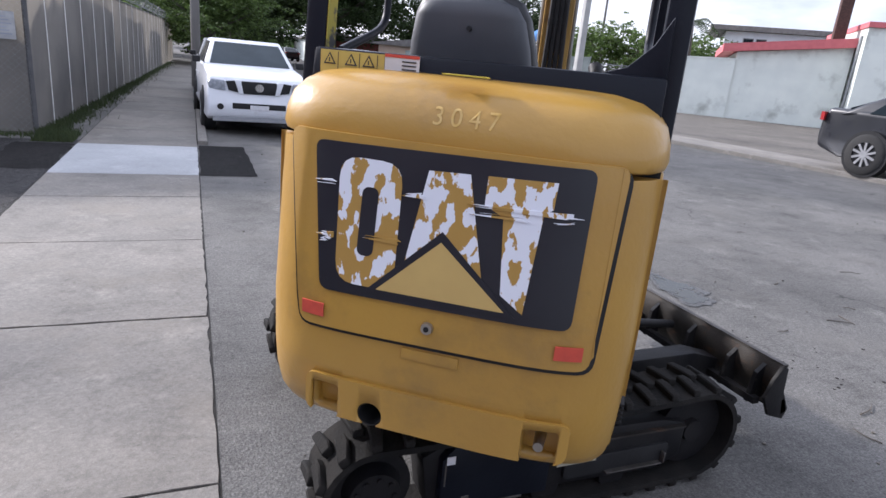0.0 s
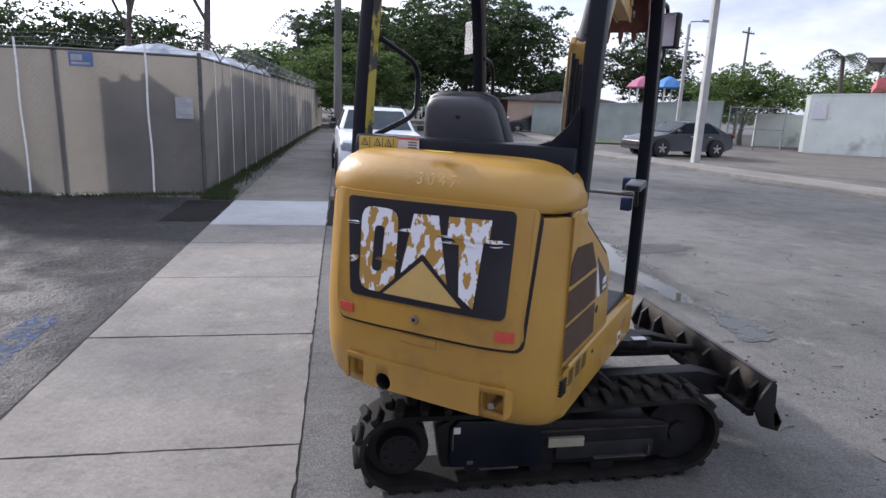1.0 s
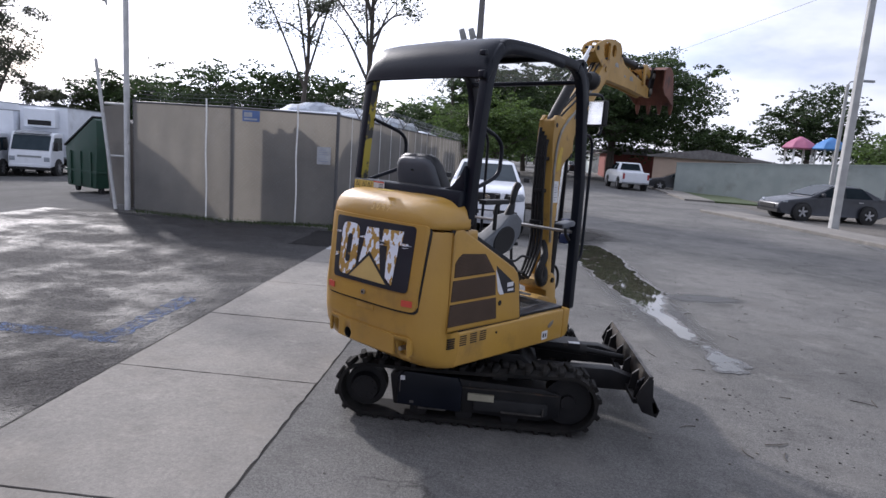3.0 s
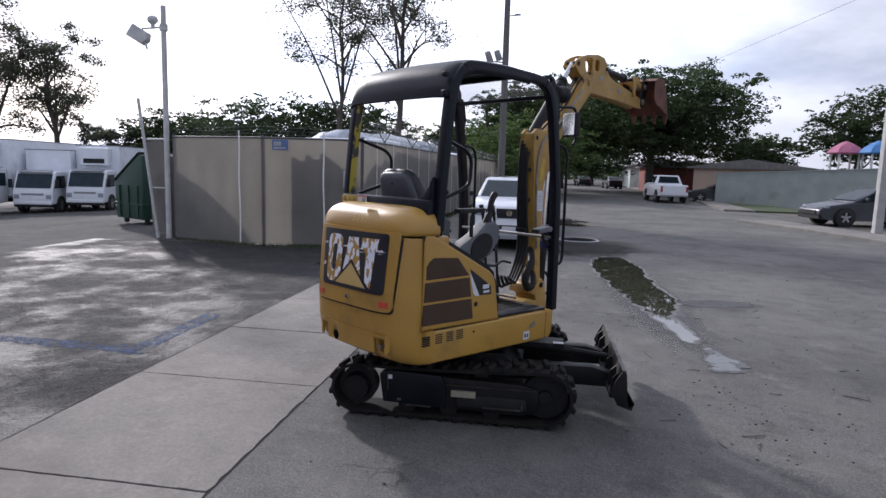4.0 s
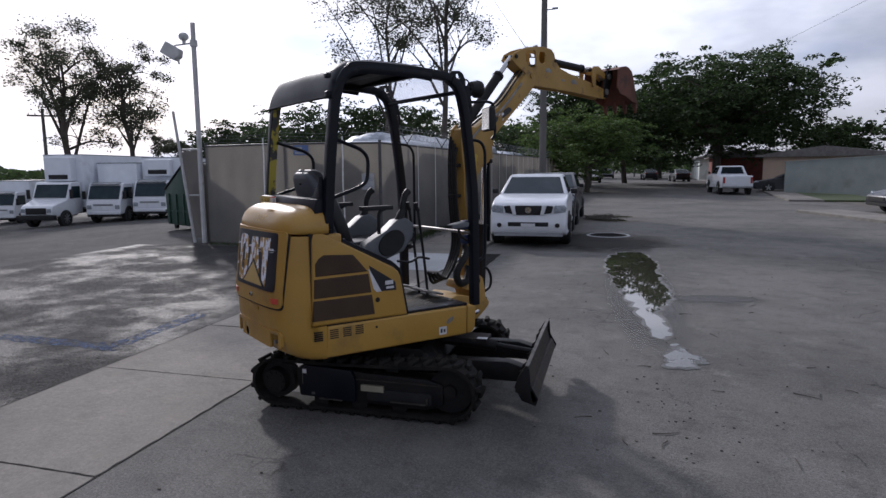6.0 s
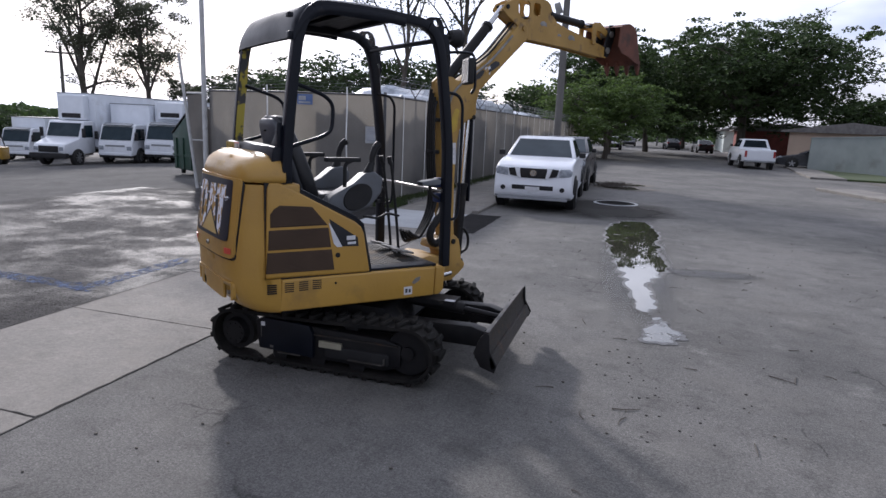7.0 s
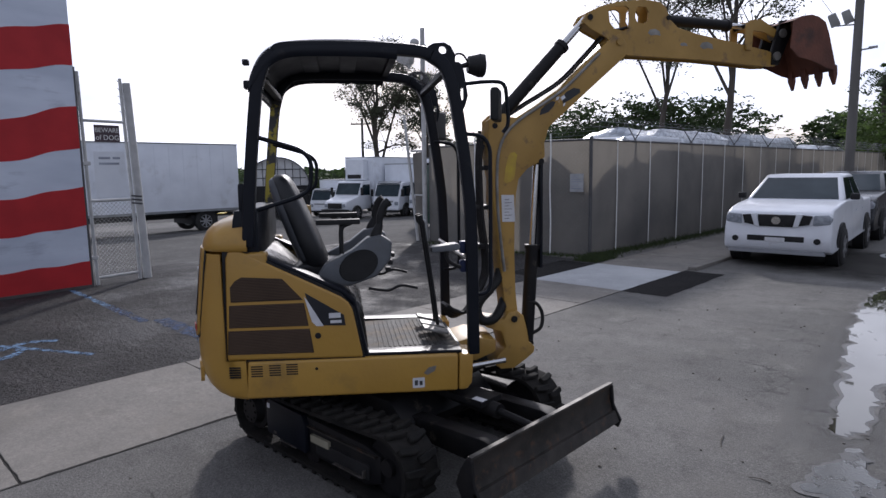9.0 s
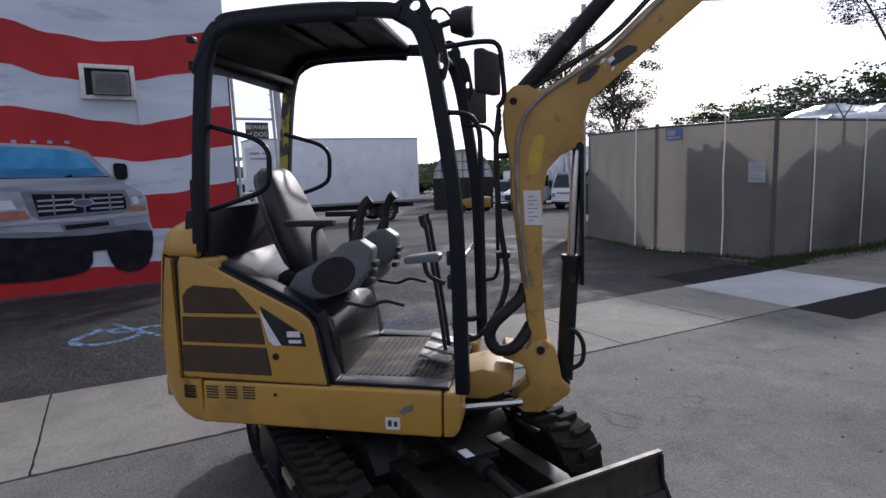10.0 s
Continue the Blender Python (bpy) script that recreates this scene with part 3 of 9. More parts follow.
def cut_through(ob, cut):
    """Takes the shape in a bmesh out of an object's mesh."""
    cutter = part("cutter", cut, YELLOW, ob.parent)
    mod = ob.modifiers.new("holes", "BOOLEAN")
    mod.operation, mod.object, mod.solver = "DIFFERENCE", cutter, "EXACT"
    bpy.context.view_layer.update()
    solid = bpy.data.meshes.new_from_object(ob.evaluated_get(bpy.context.evaluated_depsgraph_get()))
    ob.modifiers.clear()
    ob.data = solid
    bpy.data.objects.remove(cutter)


def pockets():
    """Two tie-down pockets and the exhaust opening, as solids."""
    c = B()
    for u, w in ((-0.275, 0.085), (0.313, 0.092)):
        slab(c, rounded(u - w / 2, u + w / 2, 0.590, 0.690, 0.012), "y", rear_y(u) - 0.06, rear_y(u) + 0.075)
    rod(c, (-0.140, rear_y(-0.14) - 0.06, 0.624), (-0.140, rear_y(-0.14) + 0.10, 0.624), 0.036, 0.036, 24)
    return c


HOOD = ((1.336, 0.014), (1.342, 0.003), (1.36, -0.002), (1.40, 0.002), (1.44, 0.015), (1.47, 0.040), (1.492, 0.075), (1.506, 0.125), (1.512, 0.18))


def hood_y(u, z):
    for (z0, i0), (z1, i1) in zip(HOOD, HOOD[1:]):
        if z0 <= z <= z1:
            return rear_y(u, -(i0 + (i1 - i0) * (z - z0) / (z1 - z0)), z)
    return rear_y(u, 0, z)


bm = B()
loft(bm, [tail_ring(z, i, -0.70) for z, i in HOOD])
hood = part("hood", bm, YELLOW, ex, "scuffed yellow hood with chalk number", sharp=50)


def on_tail(bm, poly, off, back=0.004, step=0.02):
    """A convex outline (u, z) laid as a thin skin on the rounded tail."""
    us = [p[0] for p in poly]
    u0, u1 = min(us), max(us)
    cols = sorted(set([u0, u1] + us + [u0 + step * i for i in range(1, int((u1 - u0) / step) + 1) if u0 + step * i < u1]))

    def span(u):
        zs = []
        for (a, za), (b, zb) in zip(poly, poly[1:] + poly[:1]):
            if min(a, b) - 1e-9 <= u <= max(a, b) + 1e-9:
                if abs(a - b) < 1e-9:
                    zs += [za, zb]
                else:
                    zs.append(za + (zb - za) * (u - a) / (b - a))
        return min(zs), max(zs)

    rings = []
    for u in cols:
        lo, hi = span(u)
        if hi - lo < 1e-5:
            hi = lo + 1e-5
        rings.append([(u, rear_y(u, off - back, lo), lo), (u, rear_y(u, off - back, hi), hi), (u, rear_y(u, off, hi), hi), (u, rear_y(u, off, lo), lo)])
    loft(bm, rings)


def rounded(x0, x1, z0, z1, r, k=4):
    out = []
    for cx, cz, a0 in ((x1 - r, z1 - r, 0), (x0 + r, z1 - r, 90), (x0 + r, z0 + r, 180), (x1 - r, z0 + r, 270)):
        for i in range(k + 1):
            a = radians(a0 + 90 * i / k)
            out.append((cx + r * math.cos(a), cz + r * math.sin(a)))
    return out


def quad(tl, tr, br, bl, r, k=4):
    """A four-cornered outline with rounded corners, counter-clockwise from the top right."""
    pts, out = [Vector(q) for q in (tr, tl, bl, br)], []
    for i in range(4):
        a, b, c = pts[i - 1], pts[i], pts[(i + 1) % 4]
        p, q = b + (a - b).normalized() * r, b + (c - b).normalized() * r
        for j in range(k + 1):
            t = j / k
            out.append(tuple(p * (1 - t) ** 2 + b * 2 * t * (1 - t) + q * t * t))
    return out


bm = B()
on_tail(bm, quad((-0.440, 1.348), (0.430, 1.348), (0.411, 0.853), (-0.362, 0.845), 0.035), 0.003, 0.006)
part("door_gap", bm, DARK, ex, "dark shadow gap round the rear door")
bm = B()
on_tail(bm, quad((-0.432, 1.356), (0.420, 1.356), (0.401, 0.866), (-0.354, 0.857), 0.03), 0.012, 0.012)
door = part("rear_door", bm, YELLOW, ex)
bm = B()
on_tail(bm, quad((-0.348, 1.334), (0.349, 1.345), (0.345, 0.967), (-0.299, 0.960), 0.026), 0.0135)
decal = part("decal", bm, DECAL, door, "black vinyl decal, scratched, with peeling white shapes")
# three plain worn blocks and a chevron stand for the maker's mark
for poly in (quad((-0.272, 1.304), (-0.104, 1.302), (-0.097, 0.990), (-0.256, 0.988), 0.055),
             [(0.062, 1.300), (-0.040, 1.296), (-0.076, 1.064), (-0.020, 1.100), (0.012, 1.150), (0.060, 1.112), (0.120, 1.060)],
             [(0.266, 1.307), (0.104, 1.302), (0.104, 1.236), (0.152, 1.212), (0.170, 1.030), (0.228, 0.992), (0.223, 1.217), (0.264, 1.246)]):
    bm = B()
    on_tail(bm, poly, 0.015)
    part("worn_block", bm, WORN, decal, "peeling white vinyl shape")
# dark slot laid on the first block for the mark's open centre
bm = B()
on_tail(bm, rounded(-0.203, -0.160, 1.066, 1.236, 0.016), 0.0162)
part("block_slot", bm, DECAL, decal, "dark slot inside the first white shape")
bm = B()
on_tail(bm, [(-0.172, 0.978), (0.212, 0.980), (0.012, 1.157)], 0.0162)
part("chevron_border", bm, DECAL, decal)
bm = B()
on_tail(bm, [(-0.141, 0.988), (0.185, 0.990), (0.012, 1.131)], 0.0175)
part("chevron", bm, CHEVRON, decal, "pale yellow triangle")
rng = random.Random(8)
bm = B()
for z, u0, u1 in ((1.228, -0.345, -0.27), (1.236, -0.11, -0.03), (1.226, 0.06, 0.33), (1.10, -0.325, -0.25), (1.115, -0.20, -0.08), (1.09, -0.32, -0.28), (1.216, 0.07, 0.22), (1.222, 0.25, 0.335)):
    for _ in range(3):
        a = u0 + rng.uniform(0, 0.03)
        zz = z + rng.uniform(-0.008, 0.008)
        on_tail(bm, [(a, zz), (u1 - rng.uniform(0, 0.04), zz + rng.uniform(-0.004, 0.004)), (u1 - 0.02, zz + rng.uniform(0.003, 0.009))], 0.0185)
part("scuffing", bm, WORN, decal, "white scratches across the decal")["kind"] = "stuff"
for u, z in ((-0.315, 0.902), (0.349, 0.911)):
    bm = B()
    on_tail(bm, [(u - 0.033, z - 0.019), (u + 0.033, z - 0.018), (u + 0.033, z + 0.018), (u - 0.033, z + 0.017)], 0.0145)
    part("reflector", bm, RED, door, "faded red square reflector sticker")
bm = B()
rod(bm, (0.002, rear_y(0, 0.010), 0.913), (0.002, rear_y(0, 0.021), 0.913), 0.016, 0.014, 20)
lock = part("door_lock", bm, BAREMETAL, door)
bm = B()
rod(bm, (0.002, rear_y(0, 0.021), 0.913), (0.002, rear_y(0, 0.023), 0.913), 0.007, 0.007, 12)
part("keyhole", bm, DARK, lock)
bm = B()
box(bm, -0.064, 0.088, rear_y(0) - 0.004, rear_y(0) + 0.03, 0.811, 0.843)
soften(bm, 0.006)
part("door_grip", bm, YELLOW, ex, "recessed yellow finger grip")
# tow eye pockets, exhaust and the low panel between them
bm = B()
on_tail(bm, rounded(-0.335, 0.385, 0.594, 0.712, 0.03), 0.003, 0.02)
panel = part("lower_panel", bm, YELLOW, ex, "raised yellow band with pockets")
cut_through(panel, pockets())
cut_through(weight, pockets())
bm = B()
rod(bm, (0.312, rear_y(0.31) + 0.08, 0.638), (0.312, rear_y(0.31) + 0.004, 0.638), 0.016, 0.013, 12)
part("tie_down_pin", bm, BAREMETAL, panel, "worn steel pin")
bm = B()
ring = [[(-0.140 + r * math.cos(2 * math.pi * i / 24), rear_y(-0.14) + d, 0.624 + r * math.sin(2 * math.pi * i / 24)) for i in range(24)] for r, d in ((0.0358, 0.095), (0.0358, 0.004), (0.032, 0.004), (0.032, 0.09))]
loft(bm, ring)
part("exhaust_outlet", bm, DARK, ex, "round exhaust outlet with a dark lining")
# chalk number on the hood
for i, ch in enumerate("3047"):
    dg = lettering("chalk_digit", ch, 0.060, Matrix(), CHALK, hood, 0.0)
    for v in dg.data.vertices:
        u, z = -0.040 + 0.045 * i + v.co.x, 1.402 + v.co.y
        v.co = (u, hood_y(u, z) - 0.002, z)
bm = B()
box(bm, -0.05, 0.06, -0.925, -0.885, 1.5165, 1.5195, pose(0, 0, 0))
part("hood_sticker", bm, surf("faded_yellow_tape", (0.62, 0.46, 0.04), None, 9.0, 0.5), hood, "faded bright yellow tape")

# pillars at the door's sides
for s in (-1, 1):
    bm = B()
    slab(bm, [(-0.835, 0.735), (-0.60, 0.735), (-0.60, 1.33), (-0.80, 1.33)], "x", 0.40 * s, 0.497 * s)
    soften(bm, 0.02, 3)
    part("corner_post", bm, YELLOW, ex)

# right and left engine side panels
SLOPE = [(-0.835, 0.742), (-0.100, 0.715), (-0.150, 0.99), (-0.172, 1.035), (-0.215, 1.07), (-0.745, 1.345), (-0.80, 1.34), (-0.815, 1.30)]
GRILLES = ([(-0.795, 1.066), (-0.795, 1.145), (-0.77, 1.178), (-0.735, 1.198), (-0.53, 1.182), (-0.425, 1.062)],
           [(-0.802, 1.045), (-0.419, 1.042), (-0.400, 0.915), (-0.808, 0.924)],
           [(-0.812, 0.905), (-0.395, 0.896), (-0.377, 0.762), (-0.822, 0.776)])
for s in (-1, 1):
    bm = B()
    slab(bm, SLOPE, "x", 0.41 * s, 0.500 * s)
    soften(bm, 0.016, 3)
    sp = part("side_panel", bm, YELLOW, ex)
    bm = B()
    slab(bm, [(-0.845, 0.732), (-0.088, 0.704), (-0.140, 1.0), (-0.21, 1.082), (-0.745, 1.357), (-0.83, 1.345)], "x", 0.42 * s, 0.490 * s)
    part("panel_gap", bm, DARK, ex, "dark gap round the side panel")
    for g in GRILLES:
        c = Vector((sum(p[0] for p in g) / len(g), sum(p[1] for p in g) / len(g)))
        bm = B()
        slab(bm, [tuple(c + (Vector(p) - c) * 1.035) for p in g], "x", 0.46 * s, 0.5025 * s)
        soften(bm, 0.004)
        gr = part("grille", bm, MESHBROWN, sp, "brown dusty mesh grille")
        bm = B()
        z0, z1 = min(p[1] for p in g) + 0.004, max(p[1] for p in g) - 0.004
        k = 0
        z = z0
        while z < z1:
            xs_ = []
            for (a, za), (b_, zb) in zip(g, g[1:] + g[:1]):
                if (za - z) * (zb - z) < 0:
                    xs_.append(a + (b_ - a) * (z - za) / (zb - za))
            if len(xs_) >= 2:
                box(bm, min(0.502 * s, 0.5045 * s), max(0.502 * s, 0.5045 * s), min(xs_), max(xs_), z, z + 0.0022)
            z += 0.0085
        part("wire_mesh", bm, surf("dusty_wire", (0.12, 0.075, 0.045), None, 9.0, 0.7) if "dusty_wire" not in bpy.data.materials else bpy.data.materials["dusty_wire"], gr)["kind"] = "stuff"
    bm = B()
    slab(bm, [(-0.408, 1.100), (-0.20, 0.965), (-0.192, 0.905), (-0.33, 0.912), (-0.366, 0.950)], "x", 0.497 * s, 0.5015 * s)
    badge = part("badge", bm, DECAL, sp, "dark triangular badge with white writing bars")
    bm = B()
    slab(bm, [(-0.412, 1.078), (-0.398, 1.060), (-0.312, 0.908), (-0.352, 0.910), (-0.375, 0.935)], "x", 0.499 * s, 0.5025 * s)
    part("white_flash", bm, PAPER, badge)
    bm = B()
    box(bm, min(0.501 * s, 0.503 * s), max(0.501 * s, 0.503 * s), -0.282, -0.218, 0.951, 0.979)
    part("writing_bar", bm, PAPER, badge)
    bm = B()
    box(bm, min(0.501 * s, 0.503 * s), max(0.501 * s, 0.503 * s), -0.275, -0.214, 0.922, 0.938)
    part("writing_bar", bm, PAPER, badge)
    bm = B()
    rod(bm, (0.49 * s, -0.345, 0.855), (0.5025 * s, -0.345, 0.855), 0.017, 0.017, 18)
    part("key_hole", bm, DARK, sp, "dark round access hole")
    # skirt along the side, in three lengths with gaps between
    for a, b_, nm in ((-0.728, 0.445, "side_skirt"), (0.452, 0.535, "skirt_end")):
        bm = B()
        if nm == "side_skirt":
            slab(bm, [(a, 0.728), (b_, 0.698), (b_ - 0.006, 0.482), (0.2, 0.488), (a - 0.018, 0.520)], "x", 0.38 * s, 0.503 * s)
        else:
            slab(bm, [(a, 0.698), (b_, 0.697), (b_ - 0.01, 0.52), (b_ - 0.04, 0.484), (a - 0.006, 0.482)], "x", 0.30 * s, 0.503 * s)
        soften(bm, 0.014, 3)
        sk = part(nm, bm, YELLOW, ex, "dented yellow lower side cover")
        if nm == "side_skirt":
            for f0 in (-0.712, -0.616, -0.524):
                for q in range(5):
                    z = 0.644 + 0.0135 * q
                    bm = B()
                    slab(bm, [(f0, z), (f0 + 0.062, z - 0.002), (f0 + 0.062, z + 0.005), (f0, z + 0.007)], "x", 0.496 * s, 0.5045 * s)
                    part("louvre_slot", bm, DARK, sk)
            bm = B()
            rod(bm, (0.495 * s, -0.36, 0.668), (0.507 * s, -0.36, 0.668), 0.009, 0.008, 10)
            part("bolt", bm, GREASE, sk)
            if s > 0:
                bm = B()
                slab(bm, rounded(0.175, 0.245, 0.515, 0.575, 0.006), "x", 0.499, 0.5045)
                lb = part("safety_label", bm, PAPER, sk, "white safety label")
                bm = B()
                box(bm, 0.504, 0.5055, 0.187, 0.205, 0.53, 0.56)
                box(bm, 0.504, 0.5055, 0.215, 0.232, 0.53, 0.555)
                part("label_print", bm, INK, lb)
                bm = B()
                slab(bm, [(0.24, 0.600), (0.27, 0.632), (0.315, 0.640), (0.305, 0.610), (0.262, 0.588)], "x", 0.500, 0.5045)
                part("paint_scrape", bm, BAREMETAL, sk, "bare scraped metal")
    for q in range(5):
        z = 0.646 + 0.0135 * q
        bm = B()
        slab(bm, [(-0.825, z), (-0.766, z - 0.002), (-0.766, z + 0.005), (-0.825, z + 0.007)], "x", 0.490 * s, 0.5135 * s)
        part("louvre_slot", bm, DARK, ex)
    # black fender rim between the side panel and the cab
    bm = B()
    slab(bm, [(-0.80, 1.352), (-0.745, 1.375), (-0.20, 1.105), (-0.135, 1.05), (-0.07, 0.73), (0.475, 0.715), (0.475, 0.690), (-0.098, 0.706), (-0.148, 1.02), (-0.21, 1.078), (-0.74, 1.345)], "x", 0.36 * s, 0.470 * s)
    soften(bm, 0.008)
    part("fender_rim", bm, BLACK, ex)

# floor and engine cover under the seat
bm = B()
box(bm, -0.46, 0.46, -0.70, 0.50, 0.50, 0.69)
part("platform", bm, BLACK, ex)
bm = B()
box(bm, -0.36, 0.36, -0.075, 0.47, 0.69, 0.716)
mat = part("floor_mat", bm, FLOORMAT, ex, "ribbed rubber floor mat worn to beige")
for i in range(14):
    bm = B()
    box(bm, -0.33, 0.33, 0.0 + 0.03 * i, 0.012 + 0.03 * i, 0.7155, 0.720)
    part("mat_rib", bm, FLOORMAT, mat)
bm = B()
slab(bm, [(-0.80, 0.70), (-0.062, 0.70), (-0.085, 0.93), (-0.11, 1.0), (-0.17, 1.045), (-0.42, 1.12), (-0.62, 1.30), (-0.80, 1.34)], "x", -0.365, 0.365)
soften(bm, 0.03, 3)
part("engine_cover", bm, GLOSSBLACK, ex, "worn glossy black cover under the seat")
bm = B()
slab(bm, [(-0.80, 1.25), (-0.64, 1.25), (-0.64, 1.555), (-0.76, 1.555), (-0.772, 1.50)], "x", -0.47, 0.47)
soften(bm, 0.01)
part("rear_shroud", bm, BLACK, ex, "black shroud behind the seat")
bm = B()
slab(bm, [(0.30, 1.52), (0.47, 1.52), (0.462, 1.70), (0.425, 1.63), (0.37, 1.575), (0.30, 1.552)], "y", -0.735, -0.70)
soften(bm, 0.006)
part("post_gusset", bm, BLACK, ex, "dark gusset between shroud and post")
bm = B()
box(bm, -0.443, -0.256, -0.776, -0.772, 1.490, 1.549)
ws = part("warning_strip", bm, WARN, ex, "yellow warning stickers on the shroud")
for u in (-0.415, -0.352, -0.300):
    bm = B()
    slab(bm, [(u - 0.018, 1.512), (u + 0.018, 1.512), (u, 1.543)], "y", -0.7775, -0.776)
    sym = part("warning_triangle", bm, INK, ws)
    bm = B()
    slab(bm, [(u - 0.012, 1.5155), (u + 0.012, 1.5155), (u, 1.537)], "y", -0.7785, -0.7773)
    part("triangle_field", bm, WARN, sym)
    bm = B()
    box(bm, u - 0.0015, u + 0.0015, -0.7795, -0.7783, 1.518, 1.529)
    part("exclamation_bar", bm, INK, sym)
    bm = B()
    box(bm, u + 0.024, u + 0.0255, -0.7775, -0.776, 1.494, 1.545)
    part("divider", bm, INK, ws)
bm = B()
box(bm, -0.254, -0.157, -0.776, -0.772, 1.490, 1.552)
wl_ = part("white_sticker", bm, PAPER, ex)
bm = B()
for i in range(4):
    box(bm, -0.205, -0.165, -0.7775, -0.776, 1.503 + 0.010 * i, 1.507 + 0.010 * i)
part("print", bm, INK, wl_)
bm = B()
box(bm, -0.254, -0.157, -0.7775, -0.776, 1.544, 1.552)
part("red_band", bm, RED, wl_)

# seat
bm = B()
slab(bm, [(-0.50, 1.12), (0.0, 1.10), (0.03, 1.14), (0.02, 1.20), (-0.05, 1.225), (-0.45, 1.20), (-0.50, 1.17)], "x", -0.33, 0.11)
soften(bm, 0.03, 3)
seat = part("seat", bm, VINYL, ex, "dark grey vinyl operator seat")
bm = B()
rings = []
for z, y, hw, th in ((1.17, -0.343, 0.184, 0.06), (1.20, -0.354, 0.207, 0.075), (1.35, -0.411, 0.216, 0.08), (1.50, -0.468, 0.207, 0.075), (1.60, -0.506, 0.189, 0.07), (1.68, -0.536, 0.170, 0.06), (1.72, -0.552, 0.147, 0.05), (1.742, -0.560, 0.101, 0.03)):
    ring = []
    for i in range(28):
        a = 2 * math.pi * i / 28
        c, s = math.cos(a), math.sin(a)
        ring.append((-0.08 + hw * math.copysign(abs(c) ** 0.55, c), y + th * math.copysign(abs(s) ** 0.6, s), z))
    rings.append(ring)
loft(bm, rings)
bk = part("backrest", bm, VINYL, ex, "dark grey vinyl seat back", sharp=60)
bm = B()
rings = []
for z, y, hw, th in ((1.19, -0.384, 0.170, 0.055), (1.24, -0.403, 0.195, 0.07), (1.36, -0.449, 0.202, 0.075), (1.50, -0.502, 0.195, 0.07), (1.60, -0.540, 0.178, 0.066), (1.67, -0.567, 0.160, 0.056), (1.705, -0.580, 0.136, 0.045), (1.722, -0.586, 0.092, 0.026)):
    ring = []
    for i in range(28):
        a = 2 * math.pi * i / 28
        c, s = math.cos(a), math.sin(a)
        ring.append((-0.08 + hw * math.copysign(abs(c) ** 0.5, c), y + th * math.copysign(abs(s) ** 0.6, s), z))
    rings.append(ring)
loft(bm, rings)
shell = part("back_shell", bm, surf("grey_seat_shell", (0.085, 0.09, 0.10), (0.07, 0.075, 0.085), 6.0, 0.45), bk, "smooth grey plastic back shell", sharp=60)
bm = B()
rod(bm, (-0.07, -0.575, 1.64), (-0.07, -0.628, 1.64), 0.007, 0.007, 10)
part("screw", bm, DARK, bk)

# control consoles with joysticks
for s in (-1, 1):
    bm = B()
    slab(bm, [(-0.36, 1.13), (-0.30, 1.085), (-0.16, 1.09), (0.0, 1.14), (0.085, 1.24), (0.095, 1.34), (0.03, 1.385), (-0.05, 1.37), (-0.14, 1.30), (-0.30, 1.22)], "x", 0.20 * s, 0.315 * s)
    soften(bm, 0.018, 3)
    con = part("console", bm, CONSOLE, ex, "grey plastic control console")
    bm = B()
    g = rod(bm, (0.31 * s, -0.105, 1.21), (0.324 * s, -0.105, 1.21), 0.122, 0.114, 28)
    bmesh.ops.scale(bm, vec=(1, 1.0, 0.72), verts=g, space=Matrix.Translation((0, 0.105, -1.21)))
    bmesh.ops.rotate(bm, cent=(0.31 * s, -0.105, 1.21), matrix=Matrix.Rotation(radians(28), 3, "X"), verts=g)
    part("console_cover", bm, DARK, con, "oval black cover")
    bm = B()
    tube(bm, smooth_path([(0.26 * s, 0.0, 1.36), (0.262 * s, 0.01, 1.40), (0.264 * s, 0.03, 1.45)]), 0.040, 12, 0.020)
    part("boot", bm, DARK, con, "ribbed rubber boot")
    bm = B()
    tube(bm, smooth_path([(0.264 * s, 0.025, 1.44), (0.265 * s, 0.03, 1.49), (0.262 * s, 0.055, 1.55), (0.255 * s, 0.085, 1.575)]), 0.019, 12, 0.027)
    part("joystick", bm, DARK, con, "black joystick grip")
    bm = B()
    tube(bm, corner_path([(0.30 * s, -0.20, 1.28), (0.30 * s, -0.20, 1.44), (0.29 * s, -0.14, 1.46)], 0.04), 0.014)
    box(bm, min(0.265 * s, 0.325 * s), max(0.265 * s, 0.325 * s), -0.34, -0.09, 1.452, 1.482)
    soften(bm, 0.008)
    part("armrest", bm, DARK, con, "black padded armrest")
    bm = B()
    tube(bm, corner_path([(0.30 * s, -0.05, 1.07), (0.30 * s, 0.07, 1.05), (0.30 * s, 0.14, 1.085), (0.30 * s, 0.24, 1.06)], 0.03), 0.009)
    part("lock_lever", bm, DARK, con, "bent black lock lever")
    for q in range(3):
        bm = B()
        box(bm, min(0.215 * s, 0.30 * s), max(0.215 * s, 0.30 * s), 0.055 + 0.012 * q, 0.085 + 0.012 * q, 1.16 + 0.045 * q, 1.185 + 0.045 * q)
        soften(bm, 0.006)
        part("trim_rib", bm, DARK, con)

